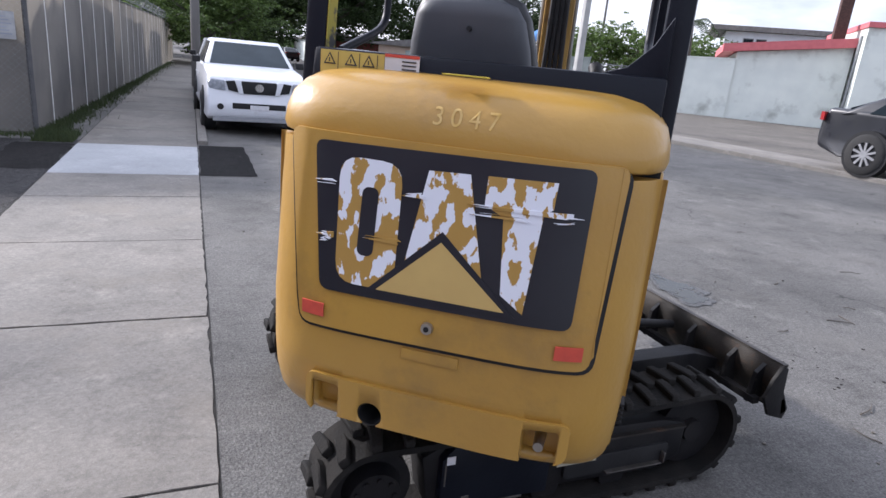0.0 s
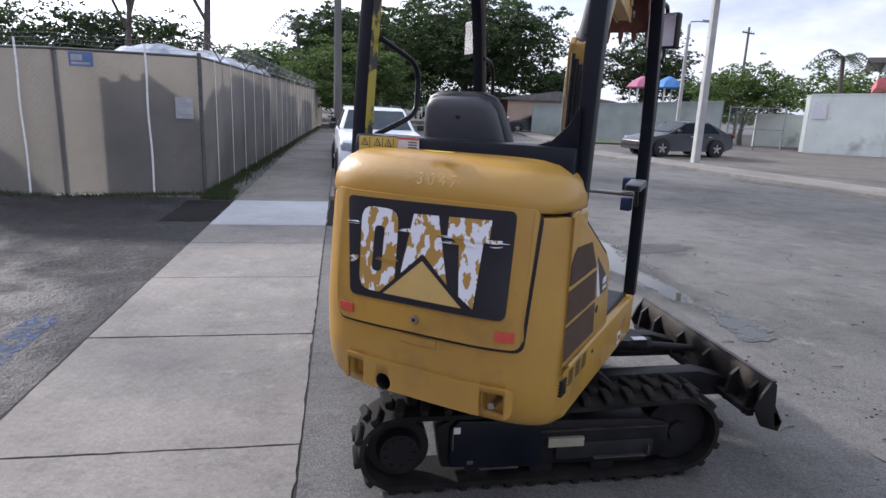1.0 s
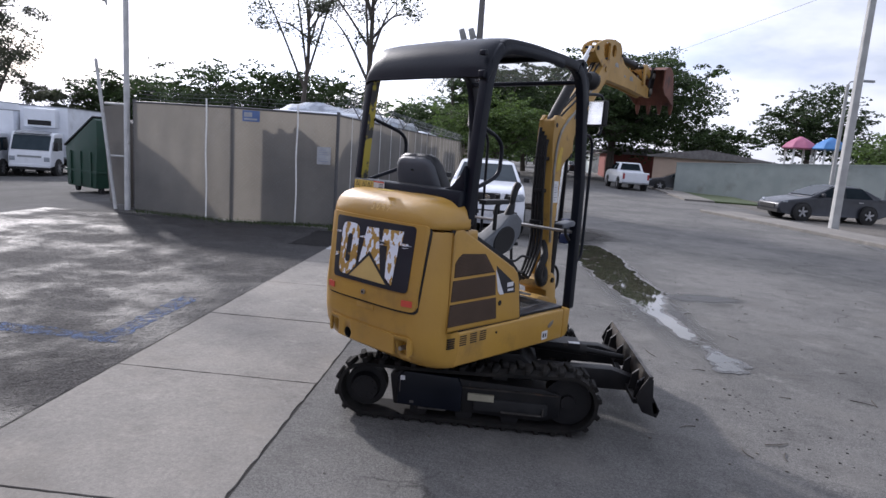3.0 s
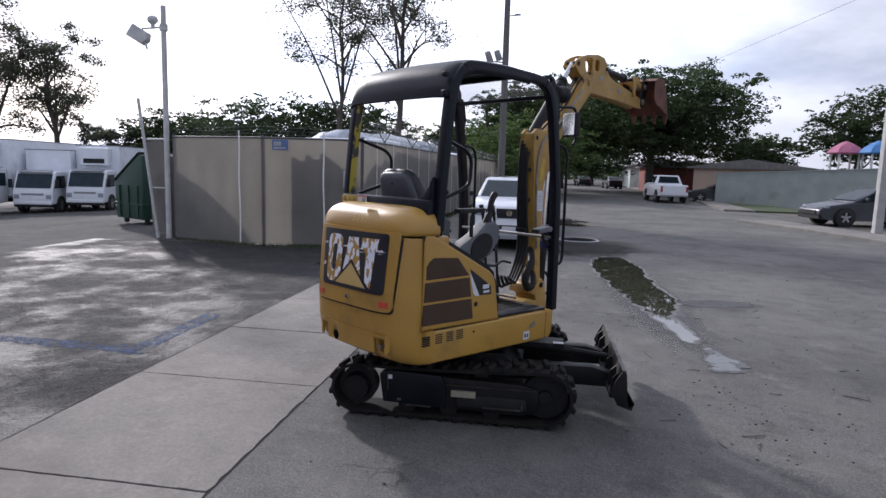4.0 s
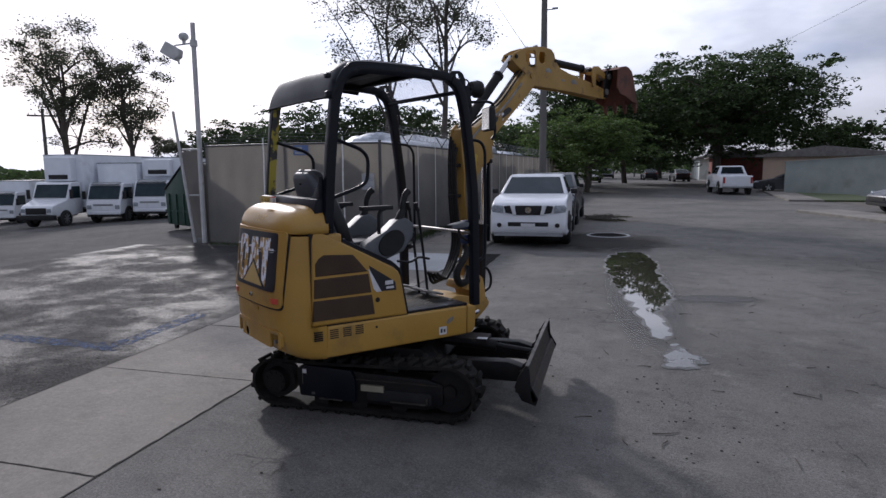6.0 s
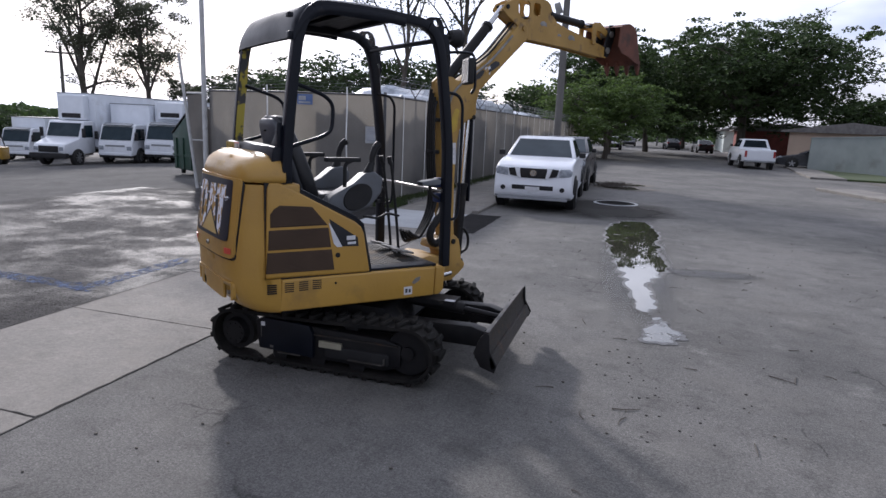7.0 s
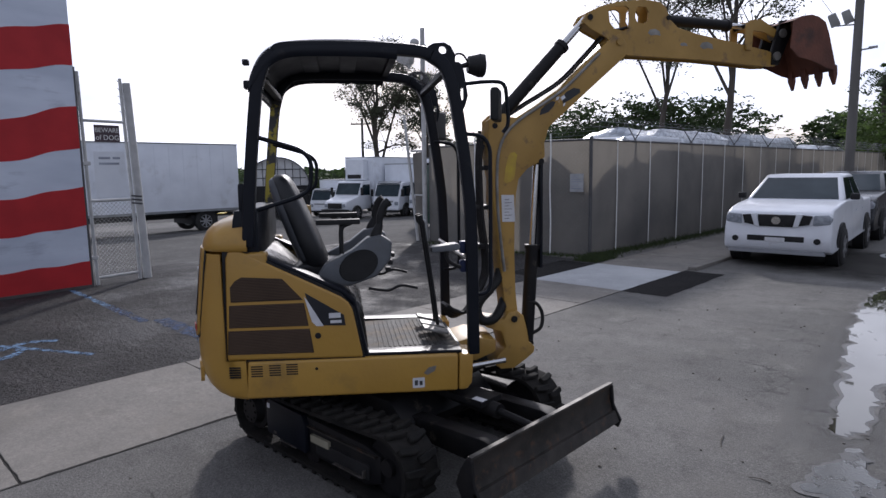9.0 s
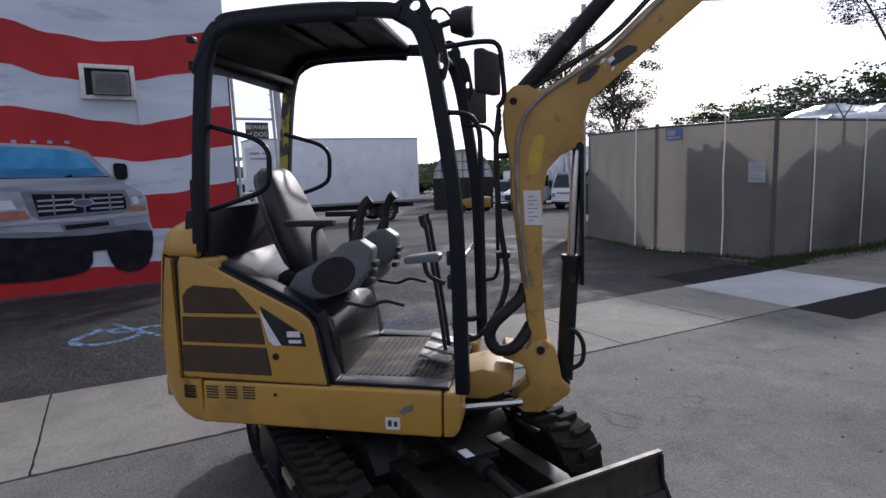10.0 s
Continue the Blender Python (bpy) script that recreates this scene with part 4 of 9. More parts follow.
# travel levers, bar, pedals
for u in (-0.07, 0.05):
    bm = B()
    tube(bm, smooth_path([(u, 0.40, 0.72), (u, 0.37, 1.0), (u, 0.31, 1.44)]), 0.011)
    lv = part("travel_lever", bm, DARK, ex, "black travel lever")
    bm = B()
    tube(bm, [(u, 0.318, 1.41), (u, 0.300, 1.43), (u, 0.292, 1.475)], 0.015, 10, 0.019)
    part("lever_knob", bm, DARK, lv)
bm = B()
slab(bm, [(0.30, 1.295), (0.455, 1.305), (0.462, 1.335), (0.44, 1.345), (0.30, 1.328)], "x", 0.435, 0.515)
soften(bm, 0.008)
pod = part("display_pod", bm, CONSOLE, ex, "small grey monitor pod on the front post")
bm = B()
box(bm, 0.445, 0.505, 0.295, 0.301, 1.300, 1.322)
part("pod_screen", bm, DARK, pod)
bm = B()
tube(bm, smooth_path([(0.48, 0.38, 1.30), (0.482, 0.40, 1.24), (0.47, 0.47, 1.20)]), 0.011)
part("pod_stalk", bm, DARK, pod)
for u in (-0.16, 0.02, 0.16):
    bm = B()
    g = box(bm, u - 0.05, u + 0.05, 0.28, 0.44, 0.735, 0.752, None)
    bmesh.ops.rotate(bm, cent=(u, 0.44, 0.74), matrix=Matrix.Rotation(radians(-14), 3, "X"), verts=g)
    soften(bm, 0.006)
    part("pedal", bm, surf("worn_pedal_metal", (0.36, 0.35, 0.33), (0.14, 0.13, 0.12), 18.0, 0.45, metal=0.4) if "worn_pedal_metal" not in bpy.data.materials else bpy.data.materials["worn_pedal_metal"], ex, "worn metal foot pedal")

# canopy: posts, hoops, roof
PROF = [(-0.695, 1.36), (-0.662, 1.75), (-0.622, 2.10), (-0.600, 2.22), (-0.568, 2.31), (-0.51, 2.375), (-0.43, 2.402), (-0.08, 2.408), (0.20, 2.398), (0.32, 2.375), (0.395, 2.31), (0.44, 2.18), (0.475, 1.97), (0.505, 1.75), (0.53, 1.45), (0.54, 0.69)]
SIDES = (-0.498, 0.475)


def ray_out(outline, c, a):
    """Distance from c to a closed outline in direction a."""
    dx, dy = math.cos(a), math.sin(a)
    far = 0.0
    for (x0, y0), (x1, y1) in zip(outline, outline[1:] + outline[:1]):
        ex_, ey_ = x1 - x0, y1 - y0
        det = ex_ * dy - ey_ * dx
        if abs(det) < 1e-12:
            continue
        k = ((x0 - c[0]) * dy - (y0 - c[1]) * dx) / -det
        r = ((x0 - c[0]) * ey_ - (y0 - c[1]) * ex_) / -det
        if -1e-9 <= k <= 1 + 1e-9 and r > far:
            far = r
    return far


def holed(bm, outline, hole, c, x0, x1, n=40):
    """Plate across x with a hole round c; both outlines in (y, z)."""
    rings = []
    for i in range(n):
        a = 2 * math.pi * (i + 0.5) / n
        ro, ri = ray_out(outline, c, a), ray_out(hole, c, a)
        d = (math.cos(a), math.sin(a))
        rings.append([bm.verts.new((x, c[0] + d[0] * r, c[1] + d[1] * r)) for x, r in ((x0, ri), (x0, ro), (x1, ro), (x1, ri))])
    for i in range(n):
        p, q = rings[i], rings[(i + 1) % n]
        for j in range(4):
            bm.faces.new((p[j], p[(j + 1) % 4], q[(j + 1) % 4], q[j]))
    bmesh.ops.recalc_face_normals(bm, faces=bm.faces[:])


full = smooth_path([(0, a, b) for a, b in PROF], 5)
for u in SIDES:
    for nm, pts, w, h in (("rear_post", full[:26], 0.066, 0.062), ("roof_rail", full[25:46], 0.060, 0.062), ("front_post", full[45:], 0.062, 0.066)):
        bm = B()
        strip(bm, [Vector((u, p.y, p.z)) for p in pts], w, h)
        soften(bm, 0.012, 2, 60)
        part(nm, bm, BLACK, ex, "black canopy frame tube")
    # lifting ear on the front bend
    bm = B()
    holed(bm, [(0.27, 2.36), (0.285, 2.41), (0.33, 2.437), (0.39, 2.442), (0.425, 2.425), (0.45, 2.38), (0.45, 2.31), (0.42, 2.27), (0.37, 2.30)], [(0.382 + 0.022 * math.cos(k * 0.3142), 2.403 + 0.022 * math.sin(k * 0.3142)) for k in range(20)], (0.382, 2.403), u - 0.014, u + 0.014)
    part("lifting_ear", bm, BLACK, ex, "black plate with a round lifting hole")
    # slotted plate for lamp and mirror
    bm = B()
    holed(bm, [(0.425, 2.10), (0.46, 2.07), (0.50, 2.09), (0.52, 2.16), (0.505, 2.25), (0.49, 2.34), (0.44, 2.34), (0.42, 2.22)], rounded(0.478, 0.496, 2.135, 2.205, 0.008), (0.487, 2.17), u - 0.012, u + 0.012)
    part("mirror_plate", bm, BLACK, ex, "black slotted bracket plate")
# small fixings behind the rear post
for v, z, r in ((-0.660, 2.325, 0.013), (-0.652, 2.21, 0.020)):
    bm = B()
    slab(bm, rounded(v - r, v + r * 1.6, z - r * 1.1, z + r * 1.1, r * 0.5), "x", SIDES[1] - 0.02, SIDES[1] + 0.02)
    soften(bm, 0.004)
    part("roof_buckle", bm, BLACK, ex, "black roof fixing")
bm = B()
strip(bm, [(SIDES[0] + 0.0345, p.y + 0.001, p.z) for p in full[1:17]], 0.003, 0.054)
part("hazard_tape", bm, surf("hazard_yellow", (0.40, 0.33, 0.04), (0.05, 0.05, 0.05), 14.0, 0.5, spread=(0.5, 0.56)), ex, "worn yellow hazard tape on the post")

# moulded roof shell: (v, top, edge) from the rear lip to the clear window
SHELL = smooth_path([(-0.648, 2.20, 2.17), (-0.640, 2.27, 2.19), (-0.61, 2.345, 2.235), (-0.565, 2.40, 2.30), (-0.50, 2.435, 2.35), (-0.40, 2.455, 2.375), (-0.20, 2.465, 2.38), (0.0, 2.463, 2.378), (0.13, 2.452, 2.368)], 4)
WL, WR = -0.535, 0.512
rings = []
for i, p in enumerate(SHELL):
    q0, q1 = SHELL[max(0, i - 1)], SHELL[min(len(SHELL) - 1, i + 1)]
    t_ = Vector((q1.x - q0.x, q1.y - q0.y)).normalized()
    nv, nz = t_.y, -t_.x          # inward
    v, zt, ze = p.x, p.y, p.z
    ring = []
    for u, k in ((WL, 1.0), (WL + 0.006, 0.62), (WL + 0.026, 0.28), (WL + 0.065, 0.10), (WL + 0.15, 0.03), (WL + 0.30, 0.0), (0.0, -0.05), (WR - 0.30, 0.0), (WR - 0.15, 0.03), (WR - 0.065, 0.10), (WR - 0.026, 0.28), (WR - 0.006, 0.62), (WR, 1.0)):
        ring.append((u, v, zt - (zt - ze) * k))
    for u, k in ((WR - 0.014, 1.0), (WR - 0.04, 0.30), (WR - 0.10, 0.16), (0.0, 0.05), (WL + 0.10, 0.16), (WL + 0.04, 0.30), (WL + 0.014, 1.0)):
        ring.append((u, v + nv * 0.022, zt - (zt - ze) * k + nz * 0.022))
    rings.append(ring)
bm = B()
loft(bm, rings)
part("roof", bm, BLACK, ex, "black moulded canopy roof with drooping edges", sharp=50)
bm = B()
loft(bm, [[(-0.45, v, z), (0.43, v, z), (0.43, v, z + 0.008), (-0.45, v, z + 0.008)] for v, z in ((0.12, 2.432), (0.20, 2.428), (0.28, 2.412), (0.34, 2.385), (0.385, 2.335), (0.405, 2.295))])
part("roof_window", bm, CLEARROOF, ex, "clear scratched plastic roof window")
for v0 in (-0.40, -0.17):
    bm = B()
    box(bm, -0.40, 0.38, v0, v0 + 0.10, 2.412, 2.428)
    soften(bm, 0.006)
    part("roof_rib", bm, BLACK, ex)
for nm, f, z, hh in (("rear_crossbar", -0.585, 2.255, 0.022), ("front_crossbar", 0.40, 2.295, 0.018), ("middle_crossbar", 0.135, 2.415, 0.018)):
    bm = B()
    box(bm, SIDES[0] + 0.02, SIDES[1] - 0.02, f - 0.022, f + 0.022, z - hh, z + hh * 0.6)
    soften(bm, 0.01)
    part(nm, bm, BLACK, ex)
bm = B()
rod(bm, (-0.47, 0.50, 1.255), (0.47, 0.50, 1.255), 0.012)
part("front_bar", bm, BAREMETAL, ex, "steel bar across the front posts")
for z in (1.20, 1.31):
    bm = B()
    slab(bm, rounded(0.475, 0.545, z - 0.035, z + 0.035, 0.012), "x", 0.385, 0.437)
    soften(bm, 0.005)
    part("post_clamp", bm, BLUECLAMP, ex, "blue painted clamp on the front post")

# hand rails on the posts
for s in (-1, 1):
    bm = B()
    tube(bm, corner_path([(0.44 * s, -0.63, 1.945), (0.42 * s, -0.40, 1.875), (0.42 * s, -0.345, 1.82), (0.42 * s, -0.355, 1.66), (0.42 * s, -0.42, 1.62), (0.44 * s, -0.655, 1.55)], 0.05), 0.0125)
    part("side_rail", bm, BLACK, ex, "bent black hand rail")
    bm = B()
    tube(bm, corner_path([(0.47 * s, 0.47, 1.955), (0.48 * s, 0.60, 1.945), (0.48 * s, 0.645, 1.88), (0.48 * s, 0.645, 1.09), (0.48 * s, 0.62, 1.04), (0.47 * s, 0.525, 1.04)], 0.05), 0.0115)
    part("front_rail", bm, BLACK, ex, "vertical black grab rail")
bm = B()
rod(bm, (0.44, 0.53, 2.335), (0.44, 0.59, 2.33), 0.046, 0.064, 18)
rod(bm, (0.44, 0.59, 2.33), (0.44, 0.62, 2.328), 0.066, 0.064, 18)
rod(bm, (0.44, 0.53, 2.335), (0.452, 0.47, 2.315), 0.014, 0.014, 8)
wk = part("work_lamp", bm, DARK, ex, "round black work lamp on the canopy")
bm = B()
rod(bm, (0.44, 0.6205, 2.328), (0.44, 0.626, 2.328), 0.056, 0.052, 18)
part("lens", bm, surf("lamp_lens", (0.55, 0.55, 0.52), None, 20.0, 0.15), wk)
bm = B()
tube(bm, smooth_path([(0.44, 0.53, 2.35), (0.45, 0.50, 2.385), (0.46, 0.46, 2.385), (0.47, 0.43, 2.34)]), 0.006)
part("lamp_wire", bm, HOSE, ex)
bm = B()
tube(bm, corner_path([(0.475, 0.46, 2.22), (0.475, 0.64, 2.24), (0.475, 0.735, 2.235), (0.475, 0.755, 2.0), (0.475, 0.72, 1.96)], 0.05), 0.011)
part("mirror_arm", bm, BLACK, ex, "bent black mirror arm")
bm = B()
TURN = Matrix.Translation((0.475, 0.68, 0)) @ Matrix.Rotation(radians(-21), 4, "Z")
box(bm, -0.088, 0.088, -0.02, 0.025, 2.02, 2.20, TURN)
soften(bm, 0.015, 3)
mi = part("mirror", bm, DARK, ex, "black rear-view mirror")
bm = B()
box(bm, -0.076, 0.076, -0.023, -0.0205, 2.032, 2.188, TURN)
part("mirror_glass", bm, CHROME, mi)
bm = B()
TURN = Matrix.Translation((-0.555, 0.52, 0)) @ Matrix.Rotation(radians(-35), 4, "Z")
box(bm, -0.09, 0.09, -0.02, 0.02, 1.97, 2.17, TURN)
soften(bm, 0.015, 3)
mi = part("mirror", bm, DARK, ex, "black rear-view mirror")
bm = B()
box(bm, -0.078, 0.078, -0.0225, -0.0205, 1.983, 2.157, TURN)
part("mirror_glass", bm, CHROME, mi)

# swing bracket in front of the house
bm = B()
slab(bm, [(0.40, 0.55), (0.62, 0.55), (0.75, 0.60), (0.75, 0.68), (0.60, 0.71), (0.40, 0.66)], "x", -0.15, 0.19)
soften(bm, 0.02)
part("swing_bracket", bm, BOOMYELLOW, ex, "yellow swing bracket")
# black block; its colour gives the shaded recess under the bracket
bm = B()
slab(bm, [(0.40, 0.44), (0.62, 0.46), (0.70, 0.50), (0.70, 0.585), (0.40, 0.585)], "x", -0.12, 0.16)
soften(bm, 0.015)
part("bracket_recess_shade", bm, GREASE, ex)
bm = B()
rod(bm, (0.30, 0.36, 0.53), (0.21, 0.80, 0.55), 0.018)
part("swing_cylinder_rod", bm, CHROME, ex, "bright chrome swing cylinder rod")

# boom, in its own plane: y along the boom
bm = B()
post = [(3.30, 0.50), (3.35, 0.455), (3.44, 0.452), (3.53, 0.505), (3.588, 0.548), (3.592, 0.588), (3.55, 0.622), (3.535, 0.711), (3.512, 0.80), (3.462, 0.842), (3.40, 0.832), (3.37, 0.785), (3.27, 0.805), (3.245, 0.745), (3.355, 0.705), (3.385, 0.60), (3.33, 0.555)]
slab(bm, post, "x", -0.10, 0.10)
soften(bm, 0.015, 2)
part("king_post", bm, BOOMYELLOW, ex, "yellow swing post at the boom foot", BM)
bm = B()
rod(bm, (-0.112, 3.440, 0.785), (0.112, 3.440, 0.785), 0.021, 0.021, 18)
part("boom_pin", bm, GREASE, ex, "", BM)
bm = B()
boom_line = [(3.40, 0.72), (3.495, 0.74), (3.483, 0.814), (3.466, 0.96), (3.458, 1.22), (3.460, 1.417), (3.468, 1.583), (3.488, 1.69), (3.55, 1.755), (3.64, 1.80), (3.672, 1.83), (3.668, 1.92), (3.70, 2.02), (3.79, 2.095), (4.10, 2.355), (4.25, 2.48), (4.262, 2.56), (4.21, 2.625), (4.15, 2.60),
             (4.07, 2.53), (3.97, 2.445), (3.78, 2.265), (3.60, 2.15), (3.47, 2.075), (3.41, 2.085), (3.34, 2.085), (3.295, 2.06), (3.278, 1.97), (3.284, 1.86), (3.297, 1.78), (3.312, 1.70), (3.312, 1.56), (3.33, 1.42), (3.345, 1.28), (3.372, 1.02), (3.388, 0.88)]
slab(bm, boom_line, "x", -0.07, 0.07)
soften(bm, 0.010, 2)
boom = part("boom", bm, BOOMYELLOW, ex, "scratched yellow boom bent forward", BM)
bm = B()
slab(bm, [(3.372, 1.420), (3.460, 1.418), (3.452, 1.590), (3.366, 1.592)], "x", 0.0695, 0.0725)
lb = part("boom_label", bm, PAPER, boom, "white load chart sticker", BM)
bm = B()
for i in range(7):
    box(bm, 0.0725, 0.0732, 3.388, 3.392 + 0.045 * (0.6 + 0.4 * (i % 2)), 1.440 + 0.02 * i, 1.443 + 0.02 * i)
part("print", bm, INK, lb, "", BM)
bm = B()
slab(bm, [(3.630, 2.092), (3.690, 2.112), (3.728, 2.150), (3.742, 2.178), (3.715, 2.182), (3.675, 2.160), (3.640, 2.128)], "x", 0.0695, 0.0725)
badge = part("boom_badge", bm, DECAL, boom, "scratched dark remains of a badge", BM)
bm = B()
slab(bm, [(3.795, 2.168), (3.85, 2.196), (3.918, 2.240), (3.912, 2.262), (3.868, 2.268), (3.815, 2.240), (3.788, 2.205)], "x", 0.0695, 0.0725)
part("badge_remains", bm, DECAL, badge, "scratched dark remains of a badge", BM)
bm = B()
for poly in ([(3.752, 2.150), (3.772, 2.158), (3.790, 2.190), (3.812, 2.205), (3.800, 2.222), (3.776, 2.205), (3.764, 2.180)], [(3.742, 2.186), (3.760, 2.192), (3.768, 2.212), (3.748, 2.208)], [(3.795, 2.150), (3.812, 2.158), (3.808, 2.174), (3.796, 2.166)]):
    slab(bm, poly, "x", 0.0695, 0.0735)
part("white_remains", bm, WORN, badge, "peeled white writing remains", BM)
bm = B()
slab(bm, [(3.385, 1.68), (3.40, 1.665), (3.43, 1.675), (3.455, 1.69), (3.462, 1.74), (3.468, 1.80), (3.475, 1.845), (3.455, 1.862), (3.425, 1.855), (3.41, 1.82), (3.395, 1.76)], "x", 0.0695, 0.0720)
part("paint_patch", bm, surf("bright_yellow_paint", (0.52, 0.37, 0.03), (0.43, 0.27, 0.05), 14.0, 0.5), boom, "bright yellow touch-up paint", BM)
for u in (-0.078, 0.078):
    bm = B()
    tube(bm, smooth_path([(u, 3.385, 1.10), (u, 3.362, 1.28), (u, 3.340, 1.50), (u, 3.335, 1.72), (u, 3.350, 1.87), (u, 3.40, 1.98), (u, 3.50, 2.07), (u, 3.62, 2.145), (u, 3.80, 2.262), (u, 4.05, 2.49)], 6), 0.010, 8)
    part("hard_line", bm, STEELLINE, boom, "thin pale steel pipe along the boom", BM)
# rear ear for the arm cylinder
for u in (-0.05, 0.05):
    bm = B()
    slab(bm, [(3.285, 1.96), (3.44, 2.0), (3.445, 2.07), (3.40, 2.10), (3.33, 2.10), (3.285, 2.06)], "x", u - 0.015, u + 0.015)
    soften(bm, 0.006)
    part("cylinder_ear", bm, BOOMYELLOW, ex, "", BM)


def cylinder(name, a, b, u, r, body, label, axis_m=BM):
    a, b = Vector((u, *a)), Vector((u, *b))
    mid = a.lerp(b, body)
    bm = B()
    rod(bm, a, mid, r, r, 16)
    rod(bm, mid.lerp(a, 0.04), mid, r * 1.16, r * 1.16, 16)
    cy = part(name, bm, GREASE, ex, label, axis_m)
    bm = B()
    rod(bm, mid, b, r * 0.55, r * 0.55, 14)
    part("rod", bm, CHROME, cy, "chrome rod", axis_m)
    for p in (a, b):
        bm = B()
        rod(bm, p - Vector((0.072, 0, 0)), p + Vector((0.072, 0, 0)), r * 0.48, r * 0.44, 14)
        part("pin", bm, GREASE, cy, "", axis_m)


cylinder("arm_cylinder", (3.325, 2.025), (3.985, 2.715), 0.0, 0.042, 0.76, "black arm cylinder above the boom")
cylinder("boom_cylinder", (3.575, 0.60), (3.645, 1.80), 0.0, 0.044, 0.545, "black boom lift cylinder")
cylinder("bucket_cylinder", (4.572, 2.742), (5.227, 2.728), 0.0, 0.036, 0.82, "black bucket cylinder above the arm")
bm = B()
box(bm, -0.040, 0.040, 3.655, 3.672, 1.10, 1.80)
soften(bm, 0.004)
part("rod_guard", bm, BLACK, ex, "black cylinder guard plate", BM)

# arm with two holes, bucket link and bucket
arm_line = [(3.926, 2.686), (3.962, 2.742), (4.052, 2.784), (4.178, 2.821), (4.375, 2.849), (4.509, 2.84), (4.554, 2.807), (4.586, 2.733), (4.653, 2.682), (4.805, 2.649), (5.164, 2.598), (5.397, 2.561), (5.478, 2.537), (5.501, 2.491), (5.469, 2.454), (5.371, 2.449), (4.85, 2.477), (4.267, 2.486), (4.187, 2.519), (4.106, 2.593), (3.998, 2.64)]
for u in (-0.055, 0.055):
    bm = B()
    slab(bm, arm_line, "x", u - 0.008, u + 0.008)
    plate = bm
    soften(plate, 0.003, 1)
    me_ob = part("arm_plate", plate, BOOMYELLOW, ex, "scratched yellow arm side plate", BM)
    # two oval windows go through the plate
    cut = B()
    for win in ([(4.118, 2.775), (4.13, 2.69), (4.16, 2.655), (4.235, 2.64), (4.272, 2.655), (4.278, 2.72), (4.272, 2.785), (4.245, 2.80), (4.15, 2.795)], [(4.322, 2.785), (4.318, 2.73), (4.335, 2.70), (4.39, 2.695), (4.418, 2.715), (4.42, 2.77), (4.40, 2.80), (4.34, 2.802)]):
        slab(cut, win, "x", u - 0.03, u + 0.03)
    cutter = part("cutter", cut, BOOMYELLOW, ex, "", BM)
    mod = me_ob.modifiers.new("holes", "BOOLEAN")
    mod.operation, mod.object, mod.solver = "DIFFERENCE", cutter, "EXACT"
    bpy.context.view_layer.update()
    solid = bpy.data.meshes.new_from_object(me_ob.evaluated_get(bpy.context.evaluated_depsgraph_get()))
    me_ob.modifiers.clear()
    solid.shade_flat()
    me_ob.data = solid
    bpy.data.objects.remove(cutter)
for q, w, h in ((4.466, 0.05, 0.022), (4.884, 0.055, 0.025), (4.70, 0.03, 0.012)):
    bm = B()
    z = 2.643 if q < 4.5 else 2.575
    slab(bm, [(q - w, z - 0.3 * h), (q - 0.5 * w, z - h), (q + 0.2 * w, z - 0.7 * h), (q + w, z - 0.9 * h), (q + 0.8 * w, z + 0.4 * h), (q + 0.1 * w, z + h), (q - 0.7 * w, z + 0.7 * h)], "x", 0.0628, 0.0640)
    part("bare_patch", bm, STEELLINE, ex, "patch of bare worn metal on the arm", BM)
bm = B()
slab(bm, [(4.581, 2.714), (4.805, 2.63), (5.397, 2.547), (5.397, 2.463), (4.85, 2.491), (4.285, 2.5), (4.285, 2.575)], "x", -0.047, 0.047)
part("arm_core", bm, BOOMYELLOW, ex, "", BM)
bm = B()
slab(bm, [(3.935, 2.677), (3.998, 2.742), (4.052, 2.742), (4.088, 2.612)], "x", -0.047, 0.047)
part("arm_web", bm, BOOMYELLOW, ex, "", BM)
bm = B()
slab(bm, [(4.447, 2.835), (4.518, 2.83), (4.572, 2.733), (4.536, 2.723)], "x", -0.047, 0.047)
part("arm_web", bm, BOOMYELLOW, ex, "", BM)
bm = B()
rod(bm, (-0.080, 4.2, 2.57), (0.080, 4.2, 2.57), 0.026, 0.024, 16)
part("arm_pin", bm, BOOMYELLOW, ex, "", BM)
for u in (-0.075, 0.075):
    bm = B()
    slab(bm, [(5.2, 2.556), (5.245, 2.556), (5.254, 2.714), (5.236, 2.751), (5.2, 2.742), (5.191, 2.696)], "x", u - 0.008, u + 0.008)
    part("bucket_link", bm, BOOMYELLOW, ex, "yellow bucket link", BM)
    bm = B()
    slab(bm, [(5.218, 2.696), (5.254, 2.765), (5.344, 2.775), (5.523, 2.686), (5.523, 2.64), (5.362, 2.691)], "x", u * 0.6 - 0.008, u * 0.6 + 0.008)
    part("bucket_link_arm", bm, BOOMYELLOW, ex, "", BM)


def bucket_shape(off):
    """Side outline of the curled bucket, opening downwards and back."""
    return [(5.481, 2.742), (5.554, 2.763 + off), (5.635, 2.776 + off), (5.699, 2.765 + off), (5.748 + off, 2.733 + off), (5.782 + off, 2.677), (5.811 + off, 2.593), (5.843 + off, 2.5), (5.871 + off, 2.417)]


